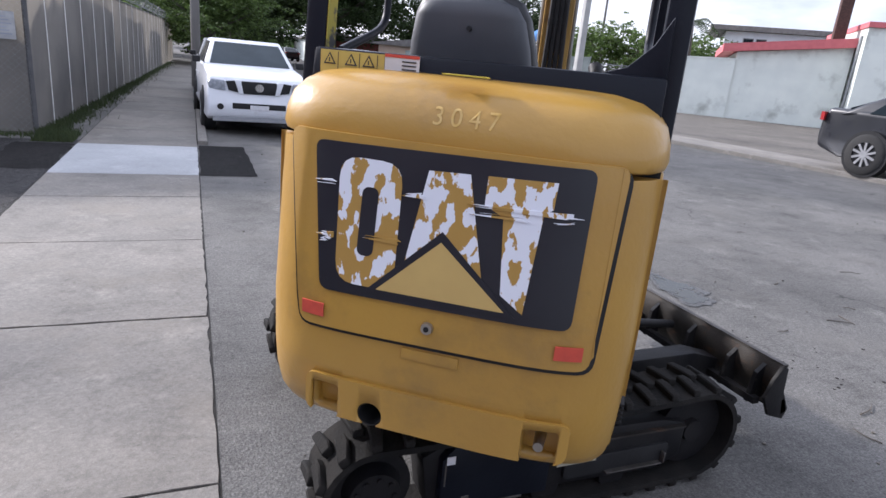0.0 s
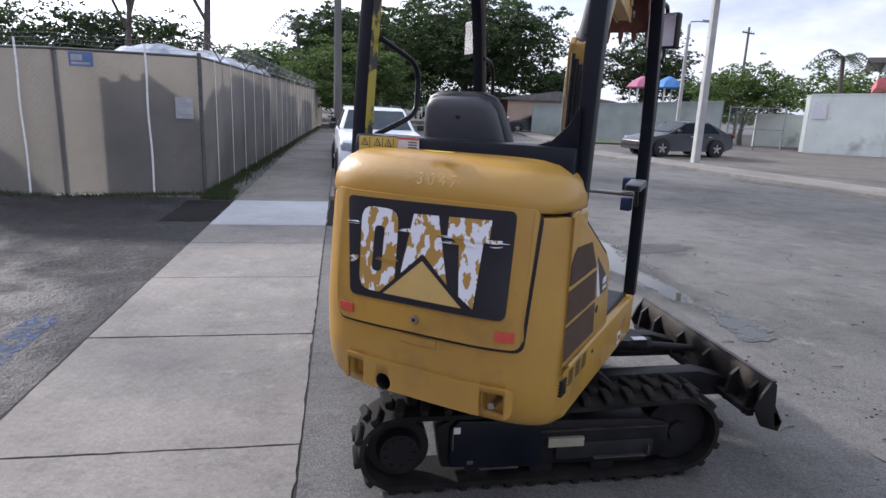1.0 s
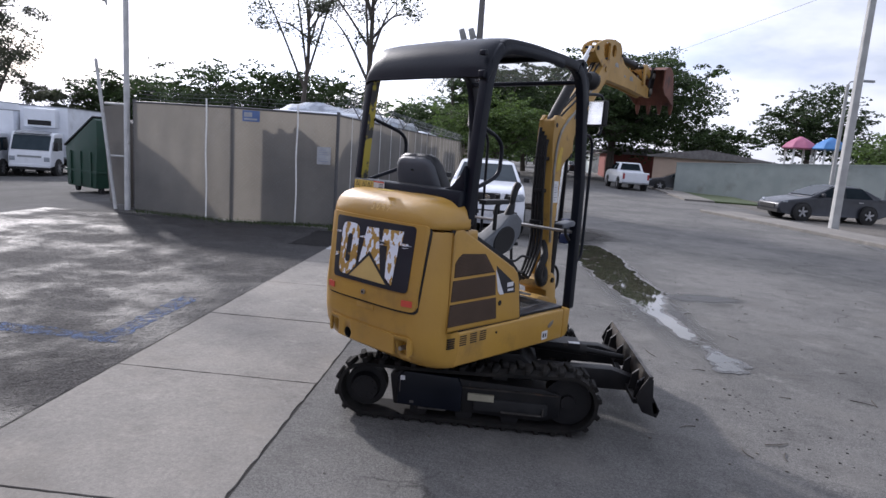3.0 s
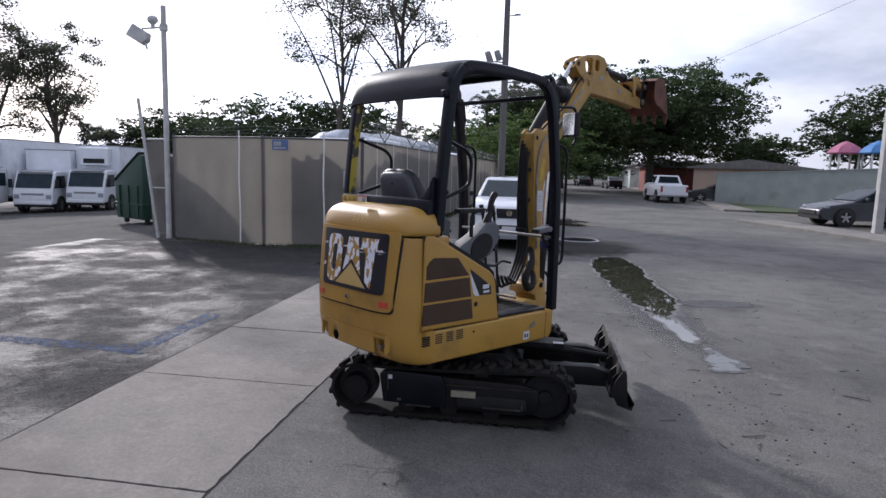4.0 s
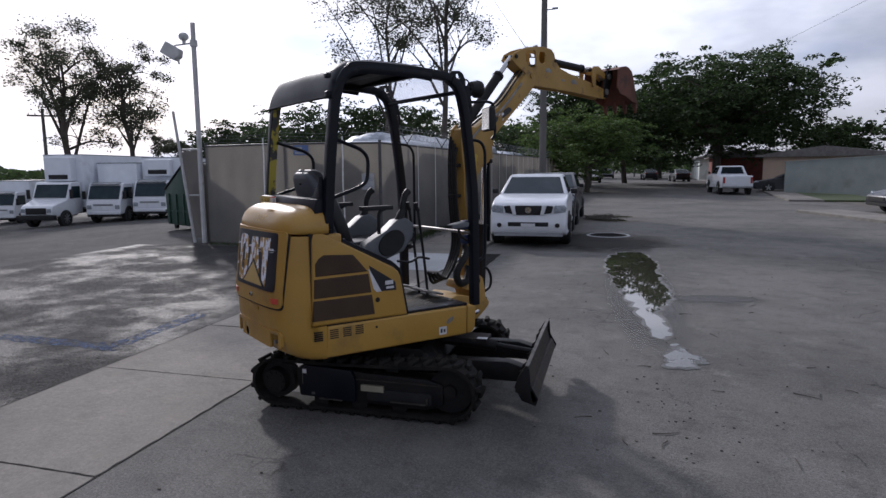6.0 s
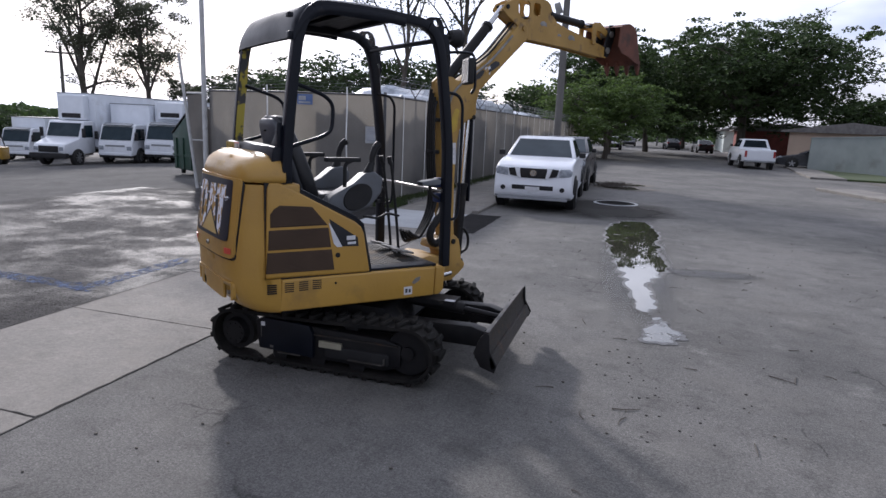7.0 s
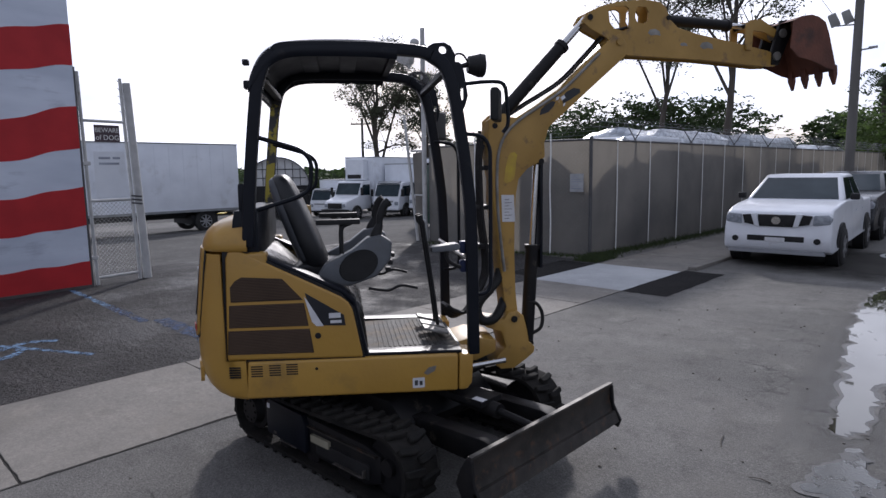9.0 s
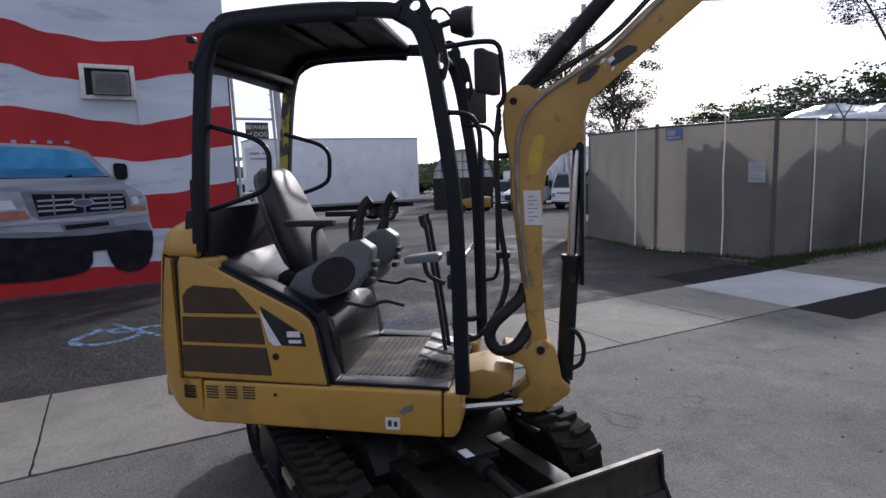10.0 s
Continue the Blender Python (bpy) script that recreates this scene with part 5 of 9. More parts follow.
bm = B()
for off0, off1 in ((0.0, 0.012),):
    inner, outer = bucket_shape(off0), bucket_shape(off1)
    prof = outer + list(reversed(inner))
    slab(bm, prof, "x", -0.20, 0.20)
bk = part("bucket", bm, RUST, ex, "rusty brown toothed bucket", BM)
for u in (-0.205, 0.193):
    bm = B()
    slab(bm, bucket_shape(0.006) + [(5.796, 2.43), (5.659, 2.477), (5.53, 2.5), (5.465, 2.556)], "x", u, u + 0.012)
    part("bucket_side", bm, RUST, bk, "", BM)
for u in (-0.06, 0.06):
    bm = B()
    slab(bm, [(5.433, 2.463), (5.497, 2.463), (5.546, 2.575), (5.595, 2.686), (5.579, 2.779), (5.497, 2.77), (5.465, 2.668), (5.433, 2.556)], "x", u - 0.012, u + 0.012)
    soften(bm, 0.005)
    part("bucket_bracket", bm, GREASE, bk, "oily black bucket bracket", BM)
for py, pz in ((5.514, 2.682), (5.47, 2.523)):
    bm = B()
    rod(bm, (-0.085, py, pz), (0.085, py, pz), 0.030, 0.030, 16)
    part("bucket_pin", bm, STEELLINE, bk, "pale worn steel pin", BM)
for i in range(4):
    u = -0.18 + 0.12 * i
    bm = B()
    slab(bm, [(5.849, 2.463), (5.886, 2.454), (5.894, 2.389), (5.894, 2.319), (5.884, 2.319), (5.859, 2.389)], "x", u - 0.024, u + 0.024)
    for v in bm.verts:
        if v.co.z < 2.335:
            v.co.x = u + (v.co.x - u) * 0.45
    soften(bm, 0.005)
    part("tooth", bm, RUST, bk, "blunt bucket tooth", BM)

# hoses
for i, (u, dz) in enumerate(((-0.03, 0.0), (0.0, 0.012), (0.035, 0.0))):
    bm = B()
    tube(bm, smooth_path([(u, 3.38, 2.06 + dz), (u, 3.55, 2.16 + dz), (u, 3.80, 2.31 + dz), (u, 4.0, 2.50 + dz), (u, 4.13, 2.62 + dz), (u, 4.30, 2.68)], 6), 0.0085)
    part("boom_hose", bm, HOSE, ex, "black hydraulic hose on the boom", BM)
for i in range(4):
    u = -0.033 + 0.022 * i
    bm = B()
    tube(bm, smooth_path([(u, 3.26, 2.0 - 0.03 * i), (u, 3.24, 1.80), (u * 1.2, 3.25, 1.45), (u * 1.3, 3.28, 1.1), (u * 1.4, 3.17 - 0.01 * i, 0.86), (u * 1.6, 3.06, 0.80 + 0.02 * i), (u * 1.5, 3.0, 0.9)], 6), 0.0125)
    part("boom_hose", bm, HOSE, ex, "black hydraulic hose behind the boom", BM)
for du, dr in ((0.0, 0.0),):
    bm = B()
    line = smooth_path([(0.02 + du, 3.375, 1.10), (0.05 + du, 3.345, 1.045), (0.09 + du, 3.278 - dr, 0.992), (0.10 + du, 3.206 - dr, 0.925), (0.10 + du, 3.185 - dr, 0.855), (0.10 + du, 3.222, 0.793 - dr), (0.09 + du, 3.304, 0.797 - dr), (0.06 + du, 3.365, 0.855), (0.02 + du, 3.40, 0.90)], 10)
    tube(bm, line, 0.030, 12)
    part("hose_loop", bm, HOSE, ex, "thick ribbed black hose loop", BM)
    bm = B()
    for p, q in list(zip(line, line[1:]))[::2]:
        rod(bm, p, p.lerp(q, 0.55), 0.0322, 0.0322, 12)
    part("hose_ribs", bm, HOSE, ex, "", BM)["kind"] = "stuff"
bm = B()
tube(bm, smooth_path([(0.03, 3.575, 0.88), (0.04, 3.63, 0.86), (0.05, 3.665, 0.79), (0.05, 3.655, 0.70), (0.03, 3.595, 0.655)], 6), 0.012)
part("hose_loop", bm, HOSE, ex, "thin black hose loop", BM)
for z in (1.25, 1.5, 1.75):
    bm = B()
    box(bm, -0.045, 0.045, 3.23, 3.30, z, z + 0.03)
    soften(bm, 0.005)
    part("hose_clamp", bm, GREASE, ex, "", BM)

# ---- undercarriage: x right, y ahead ----
bm = B()
rod(bm, (0, 0, 0.40), (0, 0, 0.50), 0.30, 0.30, 32)
part("slew_ring", bm, GREASE, ex, "", UM)
bm = B()
slab(bm, [(-0.42, 0.20), (0.42, 0.20), (0.50, 0.30), (0.36, 0.42), (-0.36, 0.42), (-0.50, 0.30)], "x", -0.40, 0.40)
soften(bm, 0.02)
part("lower_frame", bm, GREASE, ex, "oily black lower frame", UM)
YR, YF, RR, RF = -0.660, 0.665, 0.178, 0.190    # wheel centres and belt radii


def belt(n):
    """Points and outward normals round the track, from the top rear."""
    zr, zf = 0.20, 0.222
    pts = []
    arcs = 10
    for i in range(arcs + 1):
        a = radians(90 + 180 * i / arcs)
        pts.append(Vector((0, YR + RR * math.cos(a), zr + RR * math.sin(a))))
    for i in range(1, 10):
        pts.append(Vector((0, YR + (YF - YR) * i / 10, 0.026 - 0.0)))
    for i in range(arcs + 1):
        a = radians(-90 + 180 * i / arcs)
        pts.append(Vector((0, YF + RF * math.cos(a), zf + RF * math.sin(a))))
    for i in range(1, 10):
        t = i / 10
        pts.append(Vector((0, YF + (YR - YF) * t, (zf + RF) * (1 - t) + (zr + RR) * t - 0.012 * math.sin(math.pi * t))))
    # even steps
    loop = pts + [pts[0]]
    acc = [0.0]
    for a, b_ in zip(loop, loop[1:]):
        acc.append(acc[-1] + (b_ - a).length)
    out = []
    for k in range(n):
        d = acc[-1] * k / n
        j = max(i for i in range(len(acc)) if acc[i] <= d + 1e-9)
        j = min(j, len(loop) - 2)
        f = (d - acc[j]) / max(1e-9, acc[j + 1] - acc[j])
        p = loop[j].lerp(loop[j + 1], f)
        t = (loop[j + 1] - loop[j]).normalized()
        out.append((p, t))
    return out


lug_bm = B()
slab(lug_bm, [(-0.112, -0.012), (-0.030, -0.034), (0.012, -0.030), (0.012, 0.006), (-0.030, 0.010), (-0.112, 0.022)], "z", -0.004, 0.026)
soften(lug_bm, 0.005, 1)
LUG = mesh_of("track_lug", lug_bm, RUBBER)
lug2 = B()
slab(lug2, [(0.112, -0.012), (0.030, -0.034), (-0.012, -0.030), (-0.012, 0.006), (0.030, 0.010), (0.112, 0.022)], "z", -0.004, 0.026)
bmesh.ops.recalc_face_normals(lug2, faces=lug2.faces)
soften(lug2, 0.005, 1)
LUGB = mesh_of("track_lug", lug2, RUBBER)
for s in (-1, 1):
    xc = 0.63 if s > 0 else -0.55
    ring = belt(120)
    bm = B()
    sec = []
    for p, t in ring:
        nrm = Vector((0, t.z, -t.y))
        sec.append([bm.verts.new(p + nrm * d + Vector((xc + w, 0, 0))) for w, d in ((-0.115, 0.0), (0.115, 0.0), (0.115, -0.022), (-0.115, -0.022))])
    for a, b_ in zip(sec, sec[1:] + sec[:1]):
        for j in range(4):
            bm.faces.new((a[j], a[(j + 1) % 4], b_[(j + 1) % 4], b_[j]))
    bmesh.ops.recalc_face_normals(bm, faces=bm.faces)
    tr = part("rubber_track", bm, RUBBER, ex, "dusty black rubber track with deep lugs", UM)
    for k, (p, t) in enumerate(belt(72)):
        nrm = Vector((0, t.z, -t.y))
        m = Matrix.Identity(4)
        xa = Vector((1, 0, 0))
        for r_ in range(3):
            m[r_][0], m[r_][1], m[r_][2], m[r_][3] = xa[r_], t[r_], nrm[r_], (p + nrm * 0.0 + Vector((xc, 0, 0)))[r_]
        lo = new("lug", LUG if k % 2 else LUGB)
        lo.parent = tr
        lo.matrix_basis = UM @ m
    bm = B()
    slab(bm, [(-0.47, 0.10), (0.50, 0.075), (0.62, 0.12), (0.62, 0.27), (0.50, 0.30), (0.05, 0.31), (-0.42, 0.34), (-0.50, 0.30)], "x", xc - 0.075, xc + 0.075)
    soften(bm, 0.015)
    tf = part("track_frame", bm, GREASE, ex, "black track frame", UM)
    bm = B()
    slab(bm, [(-0.44, 0.12), (-0.02, 0.10), (-0.02, 0.27), (-0.05, 0.33), (-0.40, 0.345), (-0.44, 0.30)], "x", xc + 0.06 * s, xc + 0.108 * s)
    soften(bm, 0.01)
    part("frame_cover", bm, BLACK, tf, "", UM)
    bm = B()
    slab(bm, rounded(0.06, 0.54, 0.115, 0.20, 0.02), "x", xc + 0.06 * s, xc + 0.088 * s)
    soften(bm, 0.006)
    part("frame_recess", bm, DARK, tf, "", UM)
    bm = B()
    box(bm, min(xc + 0.07 * s, xc + 0.094 * s), max(xc + 0.07 * s, xc + 0.094 * s), -0.02, 0.60, 0.262, 0.270)
    part("frame_rib", bm, BLADESTEEL, tf, "", UM)
    bm = B()
    box(bm, min(xc + 0.075 * s, xc + 0.095 * s), max(xc + 0.075 * s, xc + 0.095 * s), 0.02, 0.19, 0.185, 0.228)
    part("frame_label", bm, BEIGELABEL, tf, "dirty beige data label", UM)
    bm = B()
    box(bm, min(xc + 0.107 * s, xc + 0.1105 * s), max(xc + 0.107 * s, xc + 0.1105 * s), -0.425, -0.395, 0.285, 0.315)
    part("frame_sticker", bm, PAPER, tf, "", UM)
    for y0, y1, z0, z1 in ((-0.30, -0.12, 0.098, 0.108), (-0.36, -0.33, 0.13, 0.15), (0.24, 0.50, 0.122, 0.128), (0.505, 0.512, 0.125, 0.17), (-0.43, -0.422, 0.20, 0.29)):
        bm = B()
        box(bm, min(xc + 0.085 * s, xc + 0.109 * s), max(xc + 0.085 * s, xc + 0.109 * s), y0, y1, z0, z1)
        soften(bm, 0.002, 1)
        part("scraped_edge", bm, WORNEDGE, tf, "edge scraped to bare metal", UM)
    bm = B()
    rod(bm, (xc - 0.05, YR, 0.20), (xc + 0.05, YR, 0.20), 0.135, 0.135, 28)
    rod(bm, (xc + 0.05 * s, YR, 0.20), (xc + 0.10 * s, YR, 0.20), 0.10, 0.085, 24)
    for i in range(9):
        a = 2 * math.pi * i / 9
        rod(bm, (xc + 0.098 * s, YR + 0.065 * math.cos(a), 0.20 + 0.065 * math.sin(a)), (xc + 0.108 * s, YR + 0.065 * math.cos(a), 0.20 + 0.065 * math.sin(a)), 0.009, 0.009, 6)
    part("drive_sprocket", bm, GREASE, ex, "oily drive sprocket", UM)
    bm = B()
    rod(bm, (xc - 0.05, YF, 0.222), (xc + 0.05, YF, 0.222), 0.155, 0.155, 28)
    rod(bm, (xc + 0.05 * s, YF, 0.222), (xc + 0.075 * s, YF, 0.222), 0.05, 0.045, 18)
    part("idler_wheel", bm, GREASE, ex, "front idler wheel", UM)
    for y in (-0.30, 0.0, 0.30):
        bm = B()
        rod(bm, (xc - 0.07, y, 0.085), (xc + 0.07, y, 0.085), 0.058, 0.058, 18)
        part("track_roller", bm, GREASE, ex, "", UM)
    # spreader beams
    for y in (-0.22, 0.22):
        bm = B()
        box(bm, min(0.30 * s, xc), max(0.30 * s, xc), y - 0.05, y + 0.05, 0.24, 0.33)
        soften(bm, 0.008)
        part("spreader_beam", bm, GREASE, ex, "", UM)

# dozer blade, arms and cylinder
bm = B()
rings = []
for x in (-0.70, 0.645):
    rings.append([(x, y, z) for y, z in ((1.245, 0.205), (1.205, 0.26), (1.185, 0.33), (1.185, 0.39), (1.195, 0.424), (1.175, 0.428), (1.160, 0.39), (1.160, 0.33), (1.180, 0.255), (1.225, 0.19))])
loft(bm, rings)
bl = part("dozer_blade", bm, BLADESTEEL, ex, "scraped dark steel dozer blade", UM)
bm = B()
slab(bm, [(1.225, 0.185), (1.255, 0.20), (1.225, 0.262), (1.208, 0.262)], "x", -0.705, 0.65)
part("cutting_edge", bm, BLADESTEEL, bl, "worn bolted cutting edge", UM)
bm = B()
box(bm, -0.70, 0.645, 1.172, 1.197, 0.421, 0.432)
part("top_rim", bm, WORNEDGE, bl, "scraped top rim", UM)
for x in (-0.705, 0.632):
    bm = B()
    slab(bm, [(1.13, 0.36), (1.10, 0.28), (1.15, 0.19), (1.245, 0.16), (1.262, 0.21), (1.21, 0.30), (1.20, 0.415), (1.17, 0.425)], "x", x, x + 0.018)
    soften(bm, 0.003)
    part("end_plate", bm, GREASE, bl, "", UM)
for x in (-0.42, -0.14, 0.14, 0.40, 0.56, -0.60):
    bm = B()
    slab(bm, [(1.10, 0.22), (1.185, 0.235), (1.165, 0.40), (1.12, 0.36)], "x", x - 0.01, x + 0.01)
    part("blade_rib", bm, GREASE, bl, "", UM)
bm = B()
box(bm, -0.64, 0.60, 1.10, 1.135, 0.225, 0.255)
part("blade_beam", bm, GREASE, bl, "", UM)
for s in (-1, 1):
    bm = B()
    slab(bm, [(0.36, 0.22), (0.80, 0.20), (1.16, 0.20), (1.16, 0.30), (1.0, 0.345), (0.40, 0.335)], "x", 0.27 * s - 0.05, 0.27 * s + 0.05)
    soften(bm, 0.012)
    part("blade_arm", bm, GREASE, ex, "black blade arm", UM)
bm = B()
rod(bm, (0, 0.40, 0.40), (0, 0.86, 0.37), 0.045, 0.045, 16)
box(bm, -0.09, 0.09, 0.44, 0.80, 0.40, 0.435)
dc = part("blade_cylinder", bm, GREASE, ex, "black blade cylinder under a guard", UM)
bm = B()
rod(bm, (0, 0.86, 0.37), (0, 1.14, 0.34), 0.022, 0.022, 14)
part("rod", bm, GREASE, dc, "", UM)
bm = B()
box(bm, 0.04, 0.085, 0.72, 0.80, 0.4355, 0.438)
part("label", bm, PAPER, dc, "", UM)
# ---- sidewalk, kerbs and the street's furniture ----
WHITEPAINT = surf("white_vehicle_paint", (0.72, 0.74, 0.78), (0.68, 0.70, 0.74), 3.0, 0.28, coat=0.3, dirt=(0.45, 0.44, 0.42), dirt_scale=2.5, dirt_at=(0.62, 0.9))
BOXWHITE = surf("white_truck_box", (0.77, 0.80, 0.85), (0.70, 0.73, 0.78), 1.5, 0.45, dirt=(0.42, 0.42, 0.41), dirt_scale=1.2, dirt_at=(0.58, 0.9))
GREYCAR = surf("grey_metallic_paint", (0.034, 0.037, 0.045), (0.028, 0.030, 0.037), 4.0, 0.32, metal=0.2, coat=0.2, specular=0.35)
DARKCAR = surf("dark_vehicle_paint", (0.014, 0.015, 0.020), (0.012, 0.013, 0.016), 4.0, 0.25, coat=0.2, specular=0.4)
REDCAR = surf("dark_red_paint", (0.12, 0.03, 0.03), None, 4.0, 0.3, coat=0.4)
GLASS = surf("tinted_vehicle_glass", (0.008, 0.013, 0.017), (0.015, 0.022, 0.027), 2.0, 0.05, specular=0.06)
TRUCKGLASS = surf("blue_grey_cab_glass", (0.016, 0.028, 0.036), (0.032, 0.048, 0.058), 1.4, 0.08, specular=0.22)
TYRE = surf("tyre_rubber", (0.018, 0.018, 0.018), (0.028, 0.027, 0.026), 12.0, 0.8, bump=0.002)
RIM = surf("alloy_rim", (0.42, 0.42, 0.43), (0.30, 0.30, 0.31), 9.0, 0.35, metal=0.7)
LAMPGLASS = surf("headlamp_glass", (0.34, 0.37, 0.41), (0.22, 0.24, 0.27), 20.0, 0.12)
TAILRED = surf("tail_lamp_red", (0.35, 0.02, 0.02), None, 9.0, 0.25)
GREENSTEEL = surf("green_dumpster_paint", (0.006, 0.034, 0.020), (0.010, 0.045, 0.026), 3.0, 0.5, dirt=(0.03, 0.035, 0.03), dirt_scale=3.0)
GALV = surf("weathered_white_pipe", (0.52, 0.52, 0.51), (0.40, 0.40, 0.40), 5.0, 0.55, dirt=(0.20, 0.17, 0.14), dirt_scale=6.0, dirt_at=(0.62, 0.78))
STEELGREY = surf("galvanised_steel", (0.30, 0.31, 0.32), (0.22, 0.23, 0.24), 8.0, 0.45, metal=0.6)
DARKSTEEL = surf("dark_fence_post", (0.06, 0.062, 0.066), (0.09, 0.09, 0.092), 8.0, 0.5)
TAPE = surf("white_fence_strip", (0.78, 0.78, 0.76), (0.68, 0.68, 0.66), 12.0, 0.6)
POLECONC = surf("pole_concrete", (0.40, 0.40, 0.39), (0.33, 0.33, 0.32), 3.0, 0.8, bump=0.003, fine=70)
POLEWOOD = surf("grey_pole_wood", (0.165, 0.158, 0.150), (0.120, 0.115, 0.108), 5.0, 0.85, stretched=(1, 1, 0.1), bump=0.004)
WALLGREY = surf("grey_stucco_wall", (0.27, 0.30, 0.29), (0.23, 0.26, 0.25), 1.2, 0.9, bump=0.004, fine=60, dirt=(0.20, 0.21, 0.20), dirt_scale=0.8)
WALLPALE = surf("pale_green_stucco", (0.683, 0.720, 0.671), (0.610, 0.647, 0.610), 1.0, 0.9, bump=0.004, fine=60, dirt=(0.38, 0.40, 0.37), dirt_scale=0.7)
WALLHOUSE = surf("peach_house_stucco", (0.55, 0.42, 0.33), (0.48, 0.37, 0.29), 1.0, 0.9, bump=0.004)
BRICKRED = surf("red_house_paint", (0.22, 0.065, 0.05), (0.18, 0.055, 0.045), 2.0, 0.85)
ROOFTILE = surf("grey_roof_shingle", (0.20, 0.19, 0.18), (0.14, 0.13, 0.125), 5.0, 0.9, bump=0.01, fine=18)
PINKROOF = surf("pink_red_trim", (0.55, 0.14, 0.15), (0.48, 0.12, 0.13), 4.0, 0.6)
BLUESHADE = surf("blue_shade_cloth", (0.07, 0.22, 0.48), (0.06, 0.18, 0.42), 3.0, 0.6)
PINKSHADE = surf("pink_shade_cloth", (0.46, 0.15, 0.24), (0.40, 0.12, 0.20), 3.0, 0.6)
FOIL = surf("silver_tarp_foil", (0.40, 0.43, 0.47), (0.24, 0.26, 0.29), 4.5, 0.28, metal=0.55, bump=0.03, fine=6)
MURALRED = surf("mural_red_paint", (0.46, 0.012, 0.016), (0.37, 0.010, 0.014), 2.2, 0.55, bump=0.002, fine=50)
MURALWHITE = surf("mural_white_paint", (0.65, 0.70, 0.80), (0.51, 0.56, 0.66), 1.6, 0.6, bump=0.002, fine=50, dirt=(0.33, 0.36, 0.44), dirt_scale=2.2, stretched=(0.4, 1, 1.6))
MURALGREY = surf("mural_grey_paint", (0.40, 0.43, 0.50), (0.22, 0.24, 0.29), 3.0, 0.6, stretched=(0.5, 1, 3.0))
MURALDARK = surf("mural_black_paint", (0.010, 0.010, 0.015), (0.020, 0.020, 0.027), 5.0, 0.7, specular=0.1)
MURALBLUE = surf("mural_blue_paint", (0.07, 0.38, 0.68), (0.03, 0.24, 0.52), 3.0, 0.5)
PURPLE = surf("dark_sign_board", (0.075, 0.045, 0.055), (0.06, 0.04, 0.05), 9.0, 0.5)
BLUESIGN = surf("blue_sign_board", (0.10, 0.16, 0.34), None, 9.0, 0.5)
FORKYELLOW = surf("forklift_yellow", (0.34, 0.20, 0.02), None, 6.0, 0.4)
BARK = surf("tree_bark", (0.11, 0.095, 0.08), (0.07, 0.06, 0.05), 4.0, 0.95, bump=0.02, fine=14, stretched=(1, 1, 0.25))


def fabric_mat():
    """Woven privacy cloth on chain link: lets part of the light from behind through."""
    m = surf("privacy_fence_cloth", (0.27, 0.255, 0.235), (0.21, 0.20, 0.19), 0.9, 0.85, bump=0.004, fine=55, dirt=(0.13, 0.13, 0.13), dirt_scale=0.8, dirt_at=(0.45, 0.75))
    n, l = m.node_tree.nodes, m.node_tree.links
    b, out = n["Principled BSDF"], n["Material Output"]
    tr = n.new("ShaderNodeBsdfTranslucent")
    tr.inputs["Color"].default_value = (0.24, 0.22, 0.185, 1)
    mix = n.new("ShaderNodeMixShader")
    mix.inputs["Fac"].default_value = 0.42
    l.new(b.outputs["BSDF"], mix.inputs[1])
    l.new(tr.outputs["BSDF"], mix.inputs[2])
    l.new(mix.outputs["Shader"], out.inputs["Surface"])
    return m


FABRIC = fabric_mat()


def leaf_mat(name, a, b_, glow=0.35):
    m = surf(name, a, b_, 1.3, 0.65, vary=0.12, spread=(0.3, 0.7))
    n, l = m.node_tree.nodes, m.node_tree.links
    geo = n.new("ShaderNodeNewGeometry")
    hs = n.new("ShaderNodeHueSaturation")
    mr = n.new("ShaderNodeMapRange")
    mr.inputs["To Min"].default_value, mr.inputs["To Max"].default_value = 0.55, 1.45
    l.new(geo.outputs["Random Per Island"], mr.inputs["Value"])
    l.new(mr.outputs["Result"], hs.inputs["Value"])
    b = n["Principled BSDF"]
    src = b.inputs["Base Color"].links[0].from_socket
    l.new(src, hs.inputs["Color"])
    l.new(hs.outputs["Color"], b.inputs["Base Color"])
    tr = n.new("ShaderNodeBsdfTranslucent")
    l.new(hs.outputs["Color"], tr.inputs["Color"])
    mix = n.new("ShaderNodeMixShader")
    mix.inputs["Fac"].default_value = glow
    l.new(b.outputs["BSDF"], mix.inputs[1])
    l.new(tr.outputs["BSDF"], mix.inputs[2])
    l.new(mix.outputs["Shader"], n["Material Output"].inputs["Surface"])
    return m


LEAF = leaf_mat("dark_green_leaves", (0.032, 0.054, 0.017), (0.050, 0.082, 0.024), 0.32)
LEAFB = leaf_mat("bright_green_leaves", (0.075, 0.122, 0.030), (0.105, 0.160, 0.040))
LEAFC = leaf_mat("grey_green_leaves", (0.075, 0.085, 0.055), (0.10, 0.11, 0.07))


def cyl_thing(name, x, y, z0, z1, r0, r1, material, label, cat, lean=(0, 0), seg=12):
    bm = B()
    rod(bm, (0, 0, 0), (lean[0], lean[1], z1 - z0), r0, r1, seg)
    return solo(name, bm, material, pose(x, y, z0), label, cat)


# yard fence: cloth on chain link, posts, rails, strips, barbed wire
FX0, FXK, FX1, FY = -6.30, -3.95, -1.86, 10.60
SIDE_END = (-0.85, 46.0)


def fence_y(x):
    """The front fence bends at its middle post."""
    return 10.13 + (0.45 * (FXK - x) / (FXK - FX0) if x < FXK else 0.47 * (x - FXK) / (FX1 - FXK))



